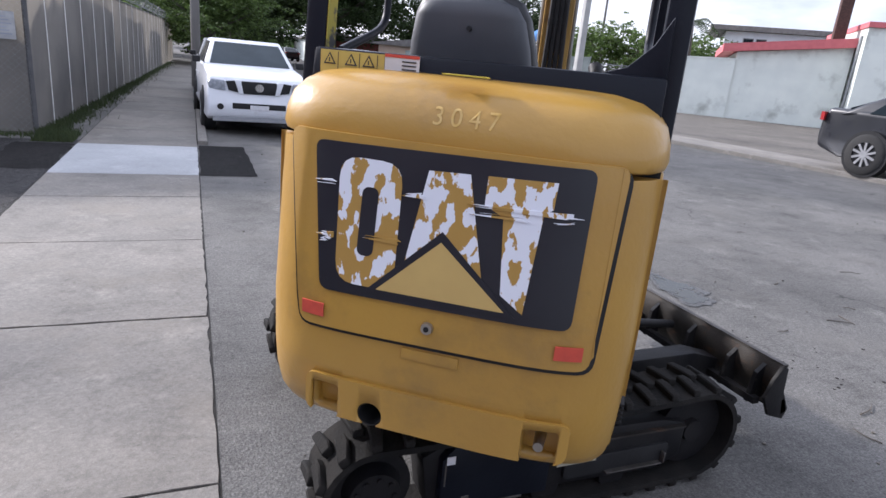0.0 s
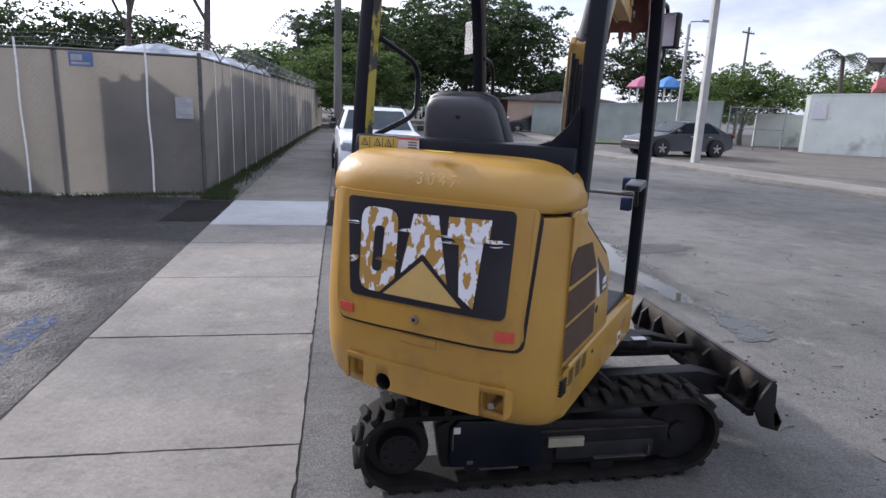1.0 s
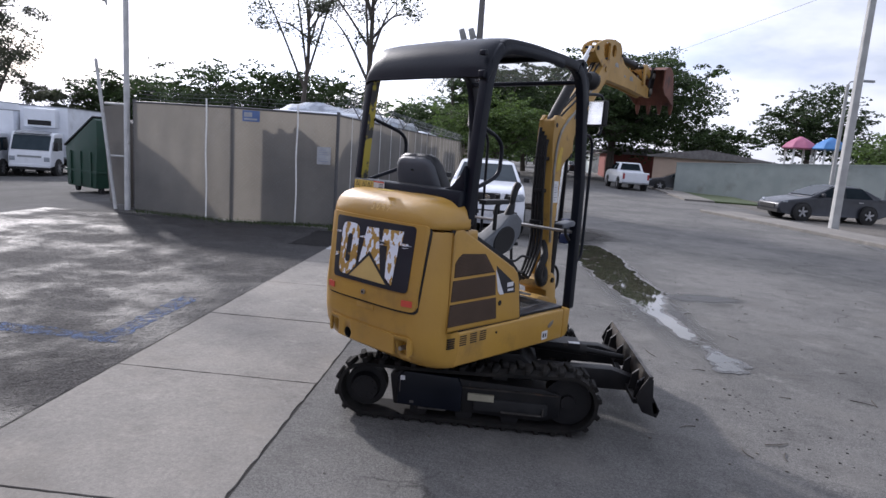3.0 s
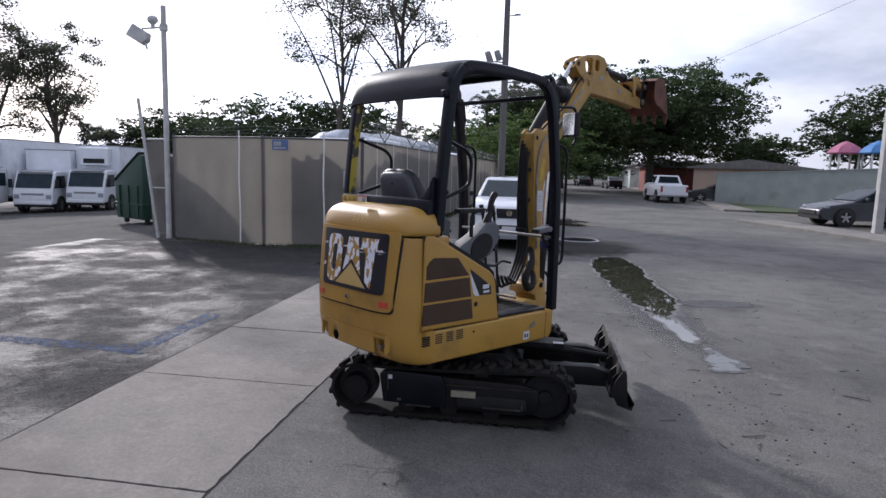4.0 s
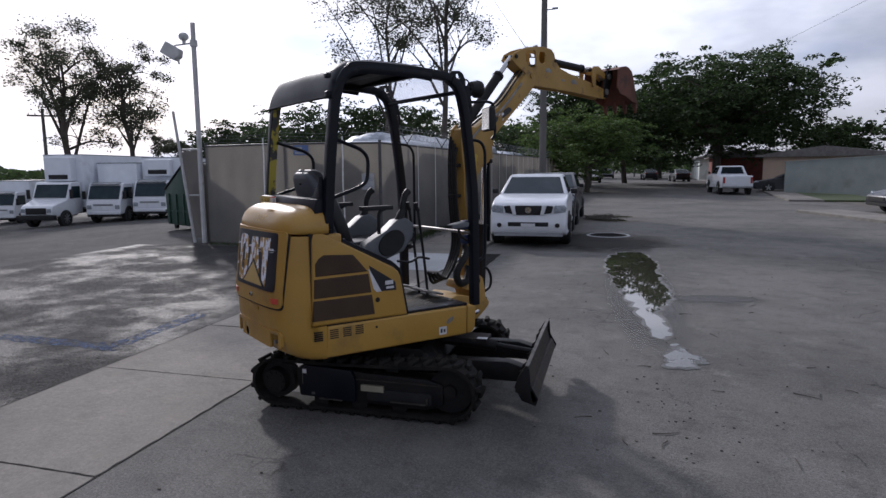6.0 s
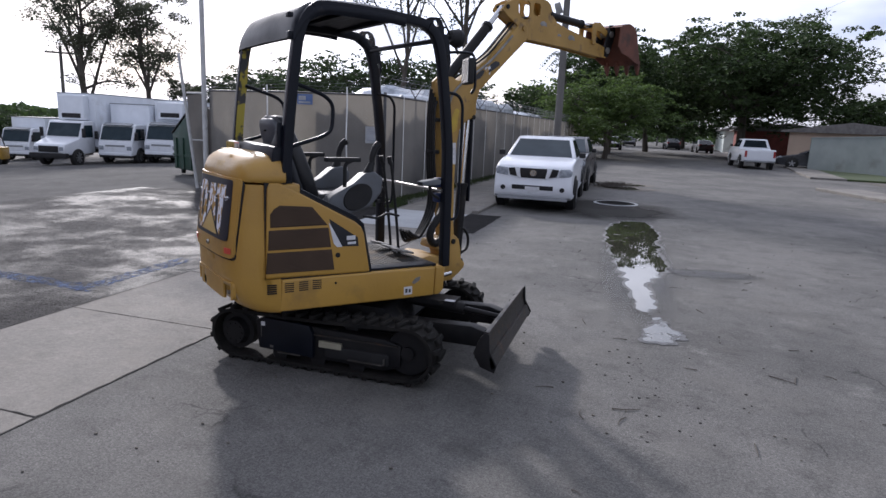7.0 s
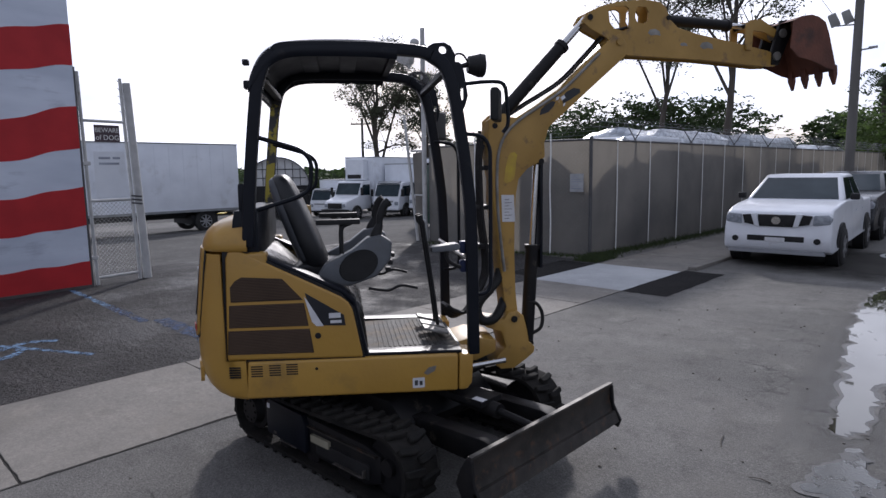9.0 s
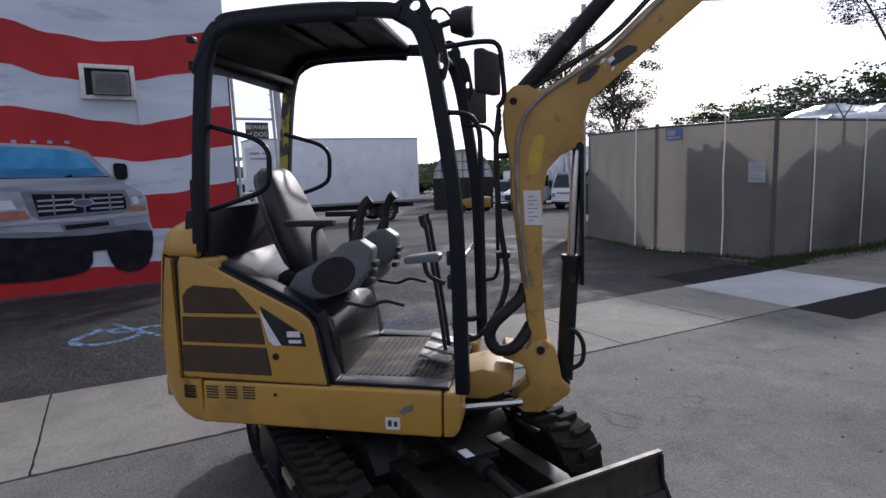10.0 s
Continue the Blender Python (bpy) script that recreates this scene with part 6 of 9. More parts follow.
fence = thing("fence_front", pose(0, 0, 0), "grey cloth-covered chain-link fence with barbed wire on top", "fence", kind="structure")
bm = B()
nx = 60
xs = [FX0 + (FX1 - FX0) * i / nx for i in range(nx + 1)]
g = [[bm.verts.new((x, fence_y(x) + 0.02 * math.sin(i * 0.9) * (0.4 + 0.6 * j / 6) * math.sin(math.pi * j / 6), 0.03 + 2.27 * j / 6)) for i, x in enumerate(xs)] for j in range(7)]
for j in range(6):
    for i in range(nx):
        bm.faces.new((g[j][i], g[j][i + 1], g[j + 1][i + 1], g[j + 1][i]))
part("cloth", bm, FABRIC, fence, "tan-grey privacy cloth with mesh shadows", sharp=180)


def link_mesh(bm, x0, x1, z0, z1, pitch, y, r):
    """Diamonds of crossing wires."""
    h = z1 - z0
    n_ = int((x1 - x0 + h) / pitch)
    for k in range(n_):
        for sgn in (1, -1):
            a = x0 - h + k * pitch if sgn > 0 else x0 + k * pitch
            p, q = (a, z0), (a + sgn * h, z1)
            if sgn < 0:
                p, q = (a, z0), (a - h, z1)
            # clip to the panel
            t0, t1 = 0.0, 1.0
            dx = q[0] - p[0]
            ta, tb = (x0 - p[0]) / dx, (x1 - p[0]) / dx
            t0, t1 = max(t0, min(ta, tb)), min(t1, max(ta, tb))
            if t1 - t0 < 0.02:
                continue
            A, C = (p[0] + dx * t0, y, p[1] + h * t0), (p[0] + dx * t1, y, p[1] + h * t1)
            vs = []
            for P in (A, C):
                vs.append([bm.verts.new((P[0] + r, P[1], P[2])), bm.verts.new((P[0] - r, P[1], P[2])), bm.verts.new((P[0], P[1] - r, P[2]))])
            for j in range(3):
                bm.faces.new((vs[0][j], vs[0][(j + 1) % 3], vs[1][(j + 1) % 3], vs[1][j]))


bm = B()
link_mesh(bm, FX0, FXK, 0.05, 2.30, 0.085, -0.035, 0.0016)
link_mesh(bm, FXK, FX1, 0.05, 2.30, 0.085, -0.035, 0.0016)
for v in bm.verts:
    v.co.y += fence_y(v.co.x)
tagged(part("chain_link", bm, STEELGREY, fence), kind="stuff")
for x in (FX0, FXK, FX1):
    bm = B()
    y = fence_y(x) + (0.04 if x != FX1 else 0.0)
    rod(bm, (x, y, 0), (x, y, 2.38), 0.035, 0.035, 12)
    part("post", bm, DARKSTEEL, fence)
for x0, x1 in ((FX0, FXK), (FXK, FX1)):
    bm = B()
    rod(bm, (x0, fence_y(x0) - 0.01, 2.315), (x1, fence_y(x1) - 0.01, 2.315), 0.022, 0.022, 10)
    part("top_rail", bm, DARKSTEEL, fence)
for x in (-4.50, -2.65):
    bm = B()
    strip(bm, smooth_path([(x, fence_y(x) - 0.05, 0.02), (x + 0.012, fence_y(x) - 0.052, 0.7), (x - 0.01, fence_y(x) - 0.05, 1.4), (x + 0.005, fence_y(x) - 0.05, 2.0), (x, fence_y(x) - 0.05, 2.46)]), 0.032, 0.006)
    part("white_strip", bm, TAPE, fence, "white vertical cloth strip")
PAPERM = pose(-2.12, fence_y(-2.12), 1.47, 0, 0, 11.5)
bm = B()
box(bm, -0.14, 0.14, -0.055, -0.048, -0.18, 0.18)
pb = part("paper_sign", bm, FADEDPAPER, fence, "faded white paper notice in a sleeve", PAPERM)
bm = B()
for i in range(6):
    box(bm, -0.11, 0.10 - 0.03 * (i % 3), -0.0575, -0.055, -0.12 + 0.045 * i, -0.105 + 0.045 * i)
tagged(part("print_bars", bm, MURALGREY, pb, "", PAPERM), kind="stuff")
BLUEM = pose(-3.56, fence_y(-3.56), 2.17, 0, 0, 11.5)
bm = B()
box(bm, -0.17, 0.17, -0.055, -0.048, -0.11, 0.11)
pb = part("blue_sign", bm, BLUESIGN, fence, "small blue and white sign", BLUEM)
bm = B()
box(bm, -0.14, 0.02, -0.0575, -0.055, -0.02, 0.07)
part("white_shape", bm, FADEDPAPER, pb, "", BLUEM)
bm = B()
box(bm, -0.14, 0.12, -0.0575, -0.055, -0.08, -0.045)
part("white_bar", bm, FADEDPAPER, pb, "", BLUEM)
bm = B()
for k in range(3):
    tube(bm, smooth_path([(x, fence_y(x) + 0.02 + 0.10 * k, 2.41 + 0.08 * k - 0.03 * math.sin(math.pi * (i % 5) / 5)) for i, x in enumerate(xs[::6])], 3), 0.0022, 5)
    for x in xs[1::2]:
        y = fence_y(x) + 0.02 + 0.1 * k
        rod(bm, (x - 0.012, y, 2.39 + 0.08 * k), (x + 0.012, y, 2.43 + 0.08 * k), 0.002, 0.002, 4)
tagged(part("barbed_wire", bm, STEELGREY, fence), kind="stuff")

dx, dy = SIDE_END[0] - FX1, SIDE_END[1] - FY
turn = math.degrees(math.atan2(dy, dx))
slen = math.hypot(dx, dy)
side = thing("fence_side", pose(FX1, FY, 0, 0, 0, turn), "long grey cloth-covered fence along the sidewalk with razor wire", "fence", kind="structure")
bm = B()
nx = 160
g = [[bm.verts.new((0.01 + slen * i / nx, 0.015 * math.sin(i * 1.1) * math.sin(math.pi * j / 4), 0.03 + 2.27 * j / 4)) for i in range(nx + 1)] for j in range(5)]
for j in range(4):
    for i in range(nx):
        bm.faces.new((g[j][i], g[j][i + 1], g[j + 1][i + 1], g[j + 1][i]))
part("cloth", bm, FABRIC, side, "grey privacy cloth", sharp=180)
bm = B()
rod(bm, (0.03, -0.01, 2.315), (slen, -0.01, 2.315), 0.022, 0.022, 10)
part("top_rail", bm, DARKSTEEL, side)
k = 0
d = 0.95
while d < slen:
    bm = B()
    strip(bm, [(d, -0.045, 0.02), (d + 0.01, -0.046, 1.2), (d, -0.045, 2.34)], 0.03, 0.006)
    part("white_strip", bm, TAPE, side, "white vertical cloth strip")
    if k % 2 == 0:
        bm = B()
        rod(bm, (d + 0.9, 0.04, 0), (d + 0.9, 0.04, 2.36), 0.03, 0.03, 10)
        rod(bm, (d + 0.9, 0.04, 2.36), (d + 0.9, -0.20, 2.72), 0.014, 0.012, 6)
        rod(bm, (d + 0.9, 0.04, 2.36), (d + 0.9, 0.26, 2.72), 0.014, 0.012, 6)
        part("post", bm, DARKSTEEL, side, "post with forked wire arms")
    d += 1.45
    k += 1
bm = B()
pts = []
for i in range(0, 1100):
    a = i * 0.55
    pts.append((0.3 + i * 0.028, 0.03 + 0.16 * math.cos(a), 2.60 + 0.17 * math.sin(a)))
tube(bm, pts, 0.0026, 4)
for k in range(3):
    tube(bm, [(0.0, -0.02 - 0.07 * k, 2.46 + 0.1 * k), (slen * 0.8, -0.02 - 0.07 * k, 2.44 + 0.1 * k)], 0.004, 4)
tagged(part("razor_wire", bm, STEELGREY, side), kind="stuff")

# things behind the fence: foil-wrapped loads, and unseen shapes added to shade the cloth
def tarp(name, cx, cy, lx, ly, h, seed, label, material=FOIL, base=None):
    bm = B()
    n_ = 18
    g = []
    for j in range(n_ + 1):
        row = []
        for i in range(n_ + 1):
            u, v = i / n_ * 2 - 1, j / n_ * 2 - 1
            edge = max(abs(u), abs(v))
            z = h * (1 - max(0, (edge - 0.72) / 0.28) ** 1.6) + 0.14 * noise.noise((u * 2.2 + seed, v * 2.6, seed * 3.1)) + 0.06 * noise.noise((u * 7 + seed, v * 7, 1))
            row.append(bm.verts.new((u * lx / 2, v * ly / 2, max(0.0, z))))
        g.append(row)
    for j in range(n_):
        for i in range(n_):
            bm.faces.new((g[j][i], g[j][i + 1], g[j + 1][i + 1], g[j + 1][i]))
    return solo(name, bm, material, pose(cx, cy, 0), label, "tarp")


for i, (cx, cy, lx, ly, h) in enumerate(((-3.6, 17.5, 3.0, 6.5, 2.75), (-3.9, 25.5, 3.4, 7.5, 2.85), (-3.5, 34.0, 3.0, 7.0, 2.6), (-3.0, 13.0, 1.5, 2.2, 2.35))):
    tarp("tarp_covered_load", cx, cy, lx, ly, h, i * 3.3 + 1, "silver foil tarp over a tall load behind the fence")
# unseen pallets and crate, placed so that their shadows fall on the cloth
bm = B()
for i in range(16):
    box(bm, -0.42, 0.42, -0.5, 0.5, 0.14 * i, 0.14 * i + 0.022)
    for x in (-0.40, -0.045, 0.31):
        box(bm, x, x + 0.09, -0.5, 0.5, 0.14 * i + 0.022, 0.14 * i + 0.118)
solo("unseen_pallets", bm, POLEWOOD, pose(-3.35, 11.25, 0), "unseen pallet stack added to shade the fence cloth", "pallets")
bm = B()
slab(bm, [(-0.8, 0.0), (0.7, 0.0), (0.6, 0.9), (0.0, 1.55), (-0.8, 1.95)], "y", -0.4, 0.4)
soften(bm, 0.04)
solo("crate", bm, POLEWOOD, pose(-6.0, 11.45, 0), "unseen sloping crate added to shade the fence cloth", "crate")
bm = B()
box(bm, -1.2, 1.2, -0.9, 0.9, 0, 2.52)
soften(bm, 0.10, 3)
solo("white_van_roof", bm, BOXWHITE, pose(-3.4, 14.9, 0), "white van roof above the fence", "van")

# gate post lamp pole, leaning gate leaf
pole = thing("floodlight_pole", pose(-6.43, 10.53, 0), "tall weathered white pipe with a floodlight and dome camera", "pole")
bm = B()
rod(bm, (0, 0, 0), (0.02, 0, 5.15), 0.062, 0.055, 14)
part("pipe", bm, GALV, pole)
bm = B()
rod(bm, (0.02, 0, 4.70), (-0.46, -0.06, 4.66), 0.022, 0.022, 8)
part("bracket", bm, GALV, pole)
bm = B()
rod(bm, (0.02, 0, 4.62), (0.02, 0, 4.76), 0.085, 0.085, 12)
part("collar", bm, GALV, pole)
bm = B()
bmesh.ops.create_uvsphere(bm, u_segments=14, v_segments=10, radius=0.115, matrix=Matrix.Translation((-0.22, -0.03, 4.85)) @ Matrix.Diagonal((1, 1, 0.85, 1)))
rod(bm, (-0.22, -0.03, 4.66), (-0.22, -0.03, 4.77), 0.03, 0.05, 10)
part("dome_camera", bm, GALV, pole, "round white camera dome")
bm = B()
slab(bm, [(-0.22, -0.14), (0.16, -0.16), (0.22, -0.02), (0.17, 0.13), (-0.20, 0.15)], "y", -0.13, 0.13)
soften(bm, 0.03, 3)
fl = part("floodlight", bm, GALV, pole, "tilted white floodlight housing", pose(-0.52, -0.07, 4.52, 0, 28, 15))
bm = B()
rod(bm, (-0.36, -0.1, 4.33), (-0.33, -0.1, 4.22), 0.03, 0.02, 8)
part("photocell", bm, GALV, pole)
gate2 = thing("gate_leaf", pose(-6.44, 10.60, 0), "open cloth-covered gate leaf with a leaning pipe", "gate")
bm = B()
rod(bm, (-0.28, -0.05, 0), (-0.62, -0.12, 3.15), 0.038, 0.034, 10)
part("leaning_pipe", bm, GALV, gate2)
bm = B()
rod(bm, (0, 0, 1.15), (-0.40, 0.0, 1.15), 0.02, 0.02, 8)
part("rail", bm, GALV, gate2)
bm = B()
rod(bm, (0, 0, 2.25), (-0.52, 0.0, 2.25), 0.025, 0.025, 8)
part("rail", bm, GALV, gate2)
bm = B()
slab(bm, [(0.02, 0.1), (0.62, 0.1), (0.82, 2.2), (0.02, 2.25)], "y", -0.003, 0.003)
part("cloth", bm, FABRIC, gate2, "grey cloth panel", pose(0, 0.02, 0, 0, 0, 160))

# green dumpster behind the gate
dm = thing("dumpster", pose(-9.38, 14.53, ground_z(-9.38, 14.53), 0, 0, -28) @ Matrix.Diagonal((0.86, 0.85, 0.92, 1)), "dark green steel dumpster with a sloping lid", "dumpster")
bm = B()
slab(bm, [(-0.85, 0.18), (0.85, 0.18), (0.95, 1.20), (0.95, 2.15), (0.75, 2.2), (-0.95, 1.32)], "y", -1.0, 1.0)
soften(bm, 0.02)
part("body", bm, GREENSTEEL, dm)
for x in (-0.6, 0.0, 0.6):
    bm = B()
    box(bm, x - 0.04, x + 0.04, -1.04, -1.0, 0.22, 1.22)
    part("rib", bm, GREENSTEEL, dm)
bm = B()
slab(bm, [(-0.98, 1.34), (0.76, 2.22), (0.76, 2.26), (-0.99, 1.38)], "y", -1.03, 1.03)
part("lid", bm, DARK, dm, "black plastic lid")
bm = B()
box(bm, -0.95, 0.95, -1.03, 1.03, 0.62, 0.68)
part("band", bm, GREENSTEEL, dm)
for x in (-0.7, 0.7):
    bm = B()
    rod(bm, (x, -0.8, 0.1), (x, -0.7, 0.1), 0.1, 0.1, 12)
    part("castor", bm, TYRE, dm)


# ---- vehicles: x right, y ahead ----
def wheel(parent, x, y, r, w, spokes=6, dark=False):
    """Tyre and rim; x is the outer face's side."""
    s = 1 if x > 0 else -1
    bm = B()
    prof = [(0.60, 0.0), (0.92, 0.02), (1.0, 0.12), (1.0, 0.88), (0.92, 0.98), (0.60, 1.0)]
    rings = []
    for k in range(28):
        a = 2 * math.pi * k / 28
        rings.append([(x - s * w * q, y + r * p * math.cos(a), r + r * p * math.sin(a)) for p, q in prof])
    rings.append(rings[0])
    loft(bm, rings, caps=False)
    bmesh.ops.remove_doubles(bm, verts=bm.verts, dist=0.0005)
    ty = part("wheel", bm, TYRE, parent, "black tyre on a rim")
    bm = B()
    rod(bm, (x - s * w * 0.9, y, r), (x - s * w * 0.16, y, r), r * 0.62, r * 0.60, 24)
    for k in range(spokes):
        a = 2 * math.pi * k / spokes
        g = box(bm, -0.001, 0.03, (-0.10 if spokes < 8 else -0.055) * r, (0.10 if spokes < 8 else 0.055) * r, 0.08 * r, 0.60 * r)
        bmesh.ops.transform(bm, matrix=Matrix.Translation((x - s * w * 0.01 - (0.03 if s > 0 else 0.0), y, r)) @ Matrix.Rotation(a, 4, "X"), verts=g)
    rod(bm, (x - s * w * 0.16, y, r), (x, y, r), r * 0.20, r * 0.16, 14)
    rim = part("rim", bm, DARK if dark else RIM, ty)
    bm = B()
    rod(bm, (x - s * w * 0.20, y, r), (x - s * w * 0.13, y, r), r * 0.55, r * 0.55, 24)
    part("rim_shadow", bm, DARK, ty)


def cabin(bm, base, top, z0, z1, belt_z=None):
    """A greenhouse: base and top are (half width, rear y, front y)."""
    rings = []
    for (hw, yr, yf), z in ((base, z0), (top, z1)):
        rings.append([(hw, yr, z), (hw, yf, z), (-hw, yf, z), (-hw, yr, z)])
    loft(bm, rings)


def pane(bm, base, top, z0, z1, face, a0, a1, h0, h1, out=0.008):
    """A window on one face of a cabin, by shares along and up it."""
    def corner(f, along, up):
        hw = base[0] + (top[0] - base[0]) * up
        yr = base[1] + (top[1] - base[1]) * up
        yf = base[2] + (top[2] - base[2]) * up
        z = z0 + (z1 - z0) * up
        if f in ("left", "right"):
            s = 1 if f == "right" else -1
            return Vector((s * hw, yr + (yf - yr) * along, z))
        return Vector((-hw + 2 * hw * along, yf if f == "front" else yr, z))
    q = [corner(face, a0, h0), corner(face, a1, h0), corner(face, a1, h1), corner(face, a0, h1)]
    nrm = (q[1] - q[0]).cross(q[3] - q[0]).normalized()
    c = (q[0] + q[2]) / 2 - Vector((0, (base[1] + base[2]) / 2, (z0 + z1) / 2))
    if nrm.dot(c) < 0:
        nrm = -nrm
    lo, hi = [bm.verts.new(p - nrm * 0.004) for p in q], [bm.verts.new(p + nrm * out) for p in q]
    bm.faces.new(hi)
    for i in range(4):
        bm.faces.new((lo[i], lo[(i + 1) % 4], hi[(i + 1) % 4], hi[i]))
    bmesh.ops.recalc_face_normals(bm, faces=bm.faces)


def pickup(m, paint, label, bed=True, group="", detail=True):
    """A crew-cab pickup truck, 5.2 m long and 1.85 m wide."""
    car = thing("pickup_truck", m, label, "pickup truck", group)
    bm = B()
    low = [(-2.60, 0.52), (-2.57, 0.45), (-2.05, 0.42), (1.25, 0.36), (2.15, 0.31), (2.42, 0.28), (2.57, 0.34), (2.615, 0.46), (2.605, 0.62), (2.56, 0.74), (2.545, 0.92), (2.48, 1.04), (2.30, 1.115), (1.85, 1.175), (1.20, 1.23), (-0.95, 1.235), (-1.05, 1.15), (-2.57, 1.15)]
    slab(bm, low, "x", -0.91, 0.91)
    for v in bm.verts:                   # nose and tail narrower than the middle
        k = max(0.0, (abs(v.co.y) - 1.9) / 0.7)
        v.co.x *= 1 - 0.055 * k * k
        if v.co.z > 1.0:
            v.co.x *= 0.955
    soften(bm, 0.055, 3)
    part("body", bm, paint, car)
    base, top = (0.855, -1.02, 1.30), (0.66, -0.80, 0.46)
    bm = B()
    cabin(bm, base, top, 1.20, 1.74)
    soften(bm, 0.085, 4)
    cb = part("cab", bm, paint, car)
    for face, a0, a1 in (("front", 0.055, 0.945), ("rear", 0.10, 0.90), ("left", 0.50, 0.93), ("right", 0.50, 0.93), ("left", 0.10, 0.45), ("right", 0.10, 0.45)):
        bm = B()
        pane(bm, base, top, 1.20, 1.74, face, a0, a1, 0.09, 0.86)
        part("window" if face != "front" else "windscreen", bm, TRUCKGLASS if face == "front" else GLASS, cb)
    for y in (1.62, -1.58):
        for s in (-1, 1):
            bm = B()
            rod(bm, (0.70 * s, y, 0.37), (0.902 * s, y, 0.37), 0.46, 0.46, 26)
            part("wheel_arch", bm, DARK, car)
            wheel(car, 0.945 * s, y, 0.37, 0.24)
    # nose: grille openings, lamps, bumper slot, mirrors
    bm = B()
    box(bm, -0.30, 0.30, 2.50, 2.582, 0.775, 1.005)
    soften(bm, 0.012)
    gr = part("grille", bm, DARK, car, "black grille between pale bars")
    for s in (-1, 1):
        bm = B()
        slab(bm, [(0.36 * s, 0.80), (0.52 * s, 0.83), (0.56 * s, 0.99), (0.42 * s, 1.005)], "y", 2.48, 2.580)
        part("grille_side", bm, DARK, gr)
        bm = B()
        slab(bm, [(0.27 * s, 0.77), (0.35 * s, 0.78), (0.42 * s, 1.02), (0.32 * s, 1.025)], "y", 2.50, 2.600)
        soften(bm, 0.008)
        part("grille_bar", bm, paint, gr)
        bm = B()
        slab(bm, [(0.57 * s, 0.82), (0.84 * s, 0.84), (0.86 * s, 0.95), (0.80 * s, 1.02), (0.59 * s, 1.005)], "y", 2.38, 2.578)
        for v in bm.verts:
            v.co.y -= 0.16 * max(0, abs(v.co.x) - 0.60) - 0.012
        soften(bm, 0.02)
        part("headlamp", bm, LAMPGLASS, car, "clear headlamp")
        bm = B()
        rod(bm, (0.66 * s, 2.46, 0.53), (0.66 * s, 2.628, 0.53), 0.052, 0.055, 16)
        part("fog_lamp", bm, DARK, car)
        bm = B()
        box(bm, min(0.90 * s, 1.05 * s), max(0.90 * s, 1.05 * s), 0.98, 1.08, 1.24, 1.37)
        soften(bm, 0.03)
        part("wing_mirror", bm, DARK, car, "black wing mirror")
        bm = B()
        box(bm, min(0.70 * s, 0.82 * s), max(0.70 * s, 0.82 * s), -2.612, -2.585, 0.70, 1.06)
        part("tail_lamp", bm, TAILRED, car)
        for y0 in (0.15, -0.75):
            bm = B()
            box(bm, min(0.895 * s, 0.918 * s), max(0.895 * s, 0.918 * s), y0 - 0.10, y0 + 0.06, 0.98, 1.01)
            part("door_handle", bm, paint, car)
    bm = B()
    rod(bm, (0, 2.57, 0.895), (0, 2.596, 0.895), 0.078, 0.074, 20)
    part("emblem", bm, CHROME, gr, "plain round chrome emblem")
    bm = B()
    box(bm, -0.46, 0.46, 2.55, 2.622, 0.50, 0.605)
    soften(bm, 0.01)
    lo = part("bumper_slot", bm, DARK, car)
    bm = B()
    box(bm, -0.16, 0.16, 2.618, 2.630, 0.49, 0.575)
    part("number_plate", bm, PAPER, lo, "plate with plain bars")
    bm = B()
    box(bm, -0.78, 0.78, 2.44, 2.585, 0.262, 0.335)
    part("chin", bm, surf("grey_lower_bumper", (0.30, 0.31, 0.33), None, 5.0, 0.5) if "grey_lower_bumper" not in bpy.data.materials else bpy.data.materials["grey_lower_bumper"], car)
    # load bed
    bm = B()
    box(bm, -0.70, 0.70, -2.50, -1.12, 1.095, 1.104)
    part("bed_floor", bm, DARK, car)
    bm = B()
    box(bm, -0.74, 0.74, -2.605, -2.597, 0.60, 1.04)
    part("tailgate", bm, paint, car)
    bm = B()
    box(bm, -0.84, 0.84, -2.68, -2.58, 0.42, 0.52)
    soften(bm, 0.02)
    part("rear_bumper", bm, STEELGREY, car)
    return car


pickup(pose(1.24, 13.66, 0, 0, 0, 182) @ Matrix.Diagonal((0.965, 0.91, 0.905, 1)), WHITEPAINT, "white pickup truck parked at the kerb beside the sidewalk")
pickup(pose(1.22, 18.7, 0, 0, 0, 180) @ Matrix.Diagonal((0.95, 1.0, 0.90, 1)), DARKCAR, "dark grey pickup truck parked behind a white one")
pickup(pose(10.15, 40.5, 0, 0, 0, 2), WHITEPAINT, "white pickup truck parked along the far kerb")


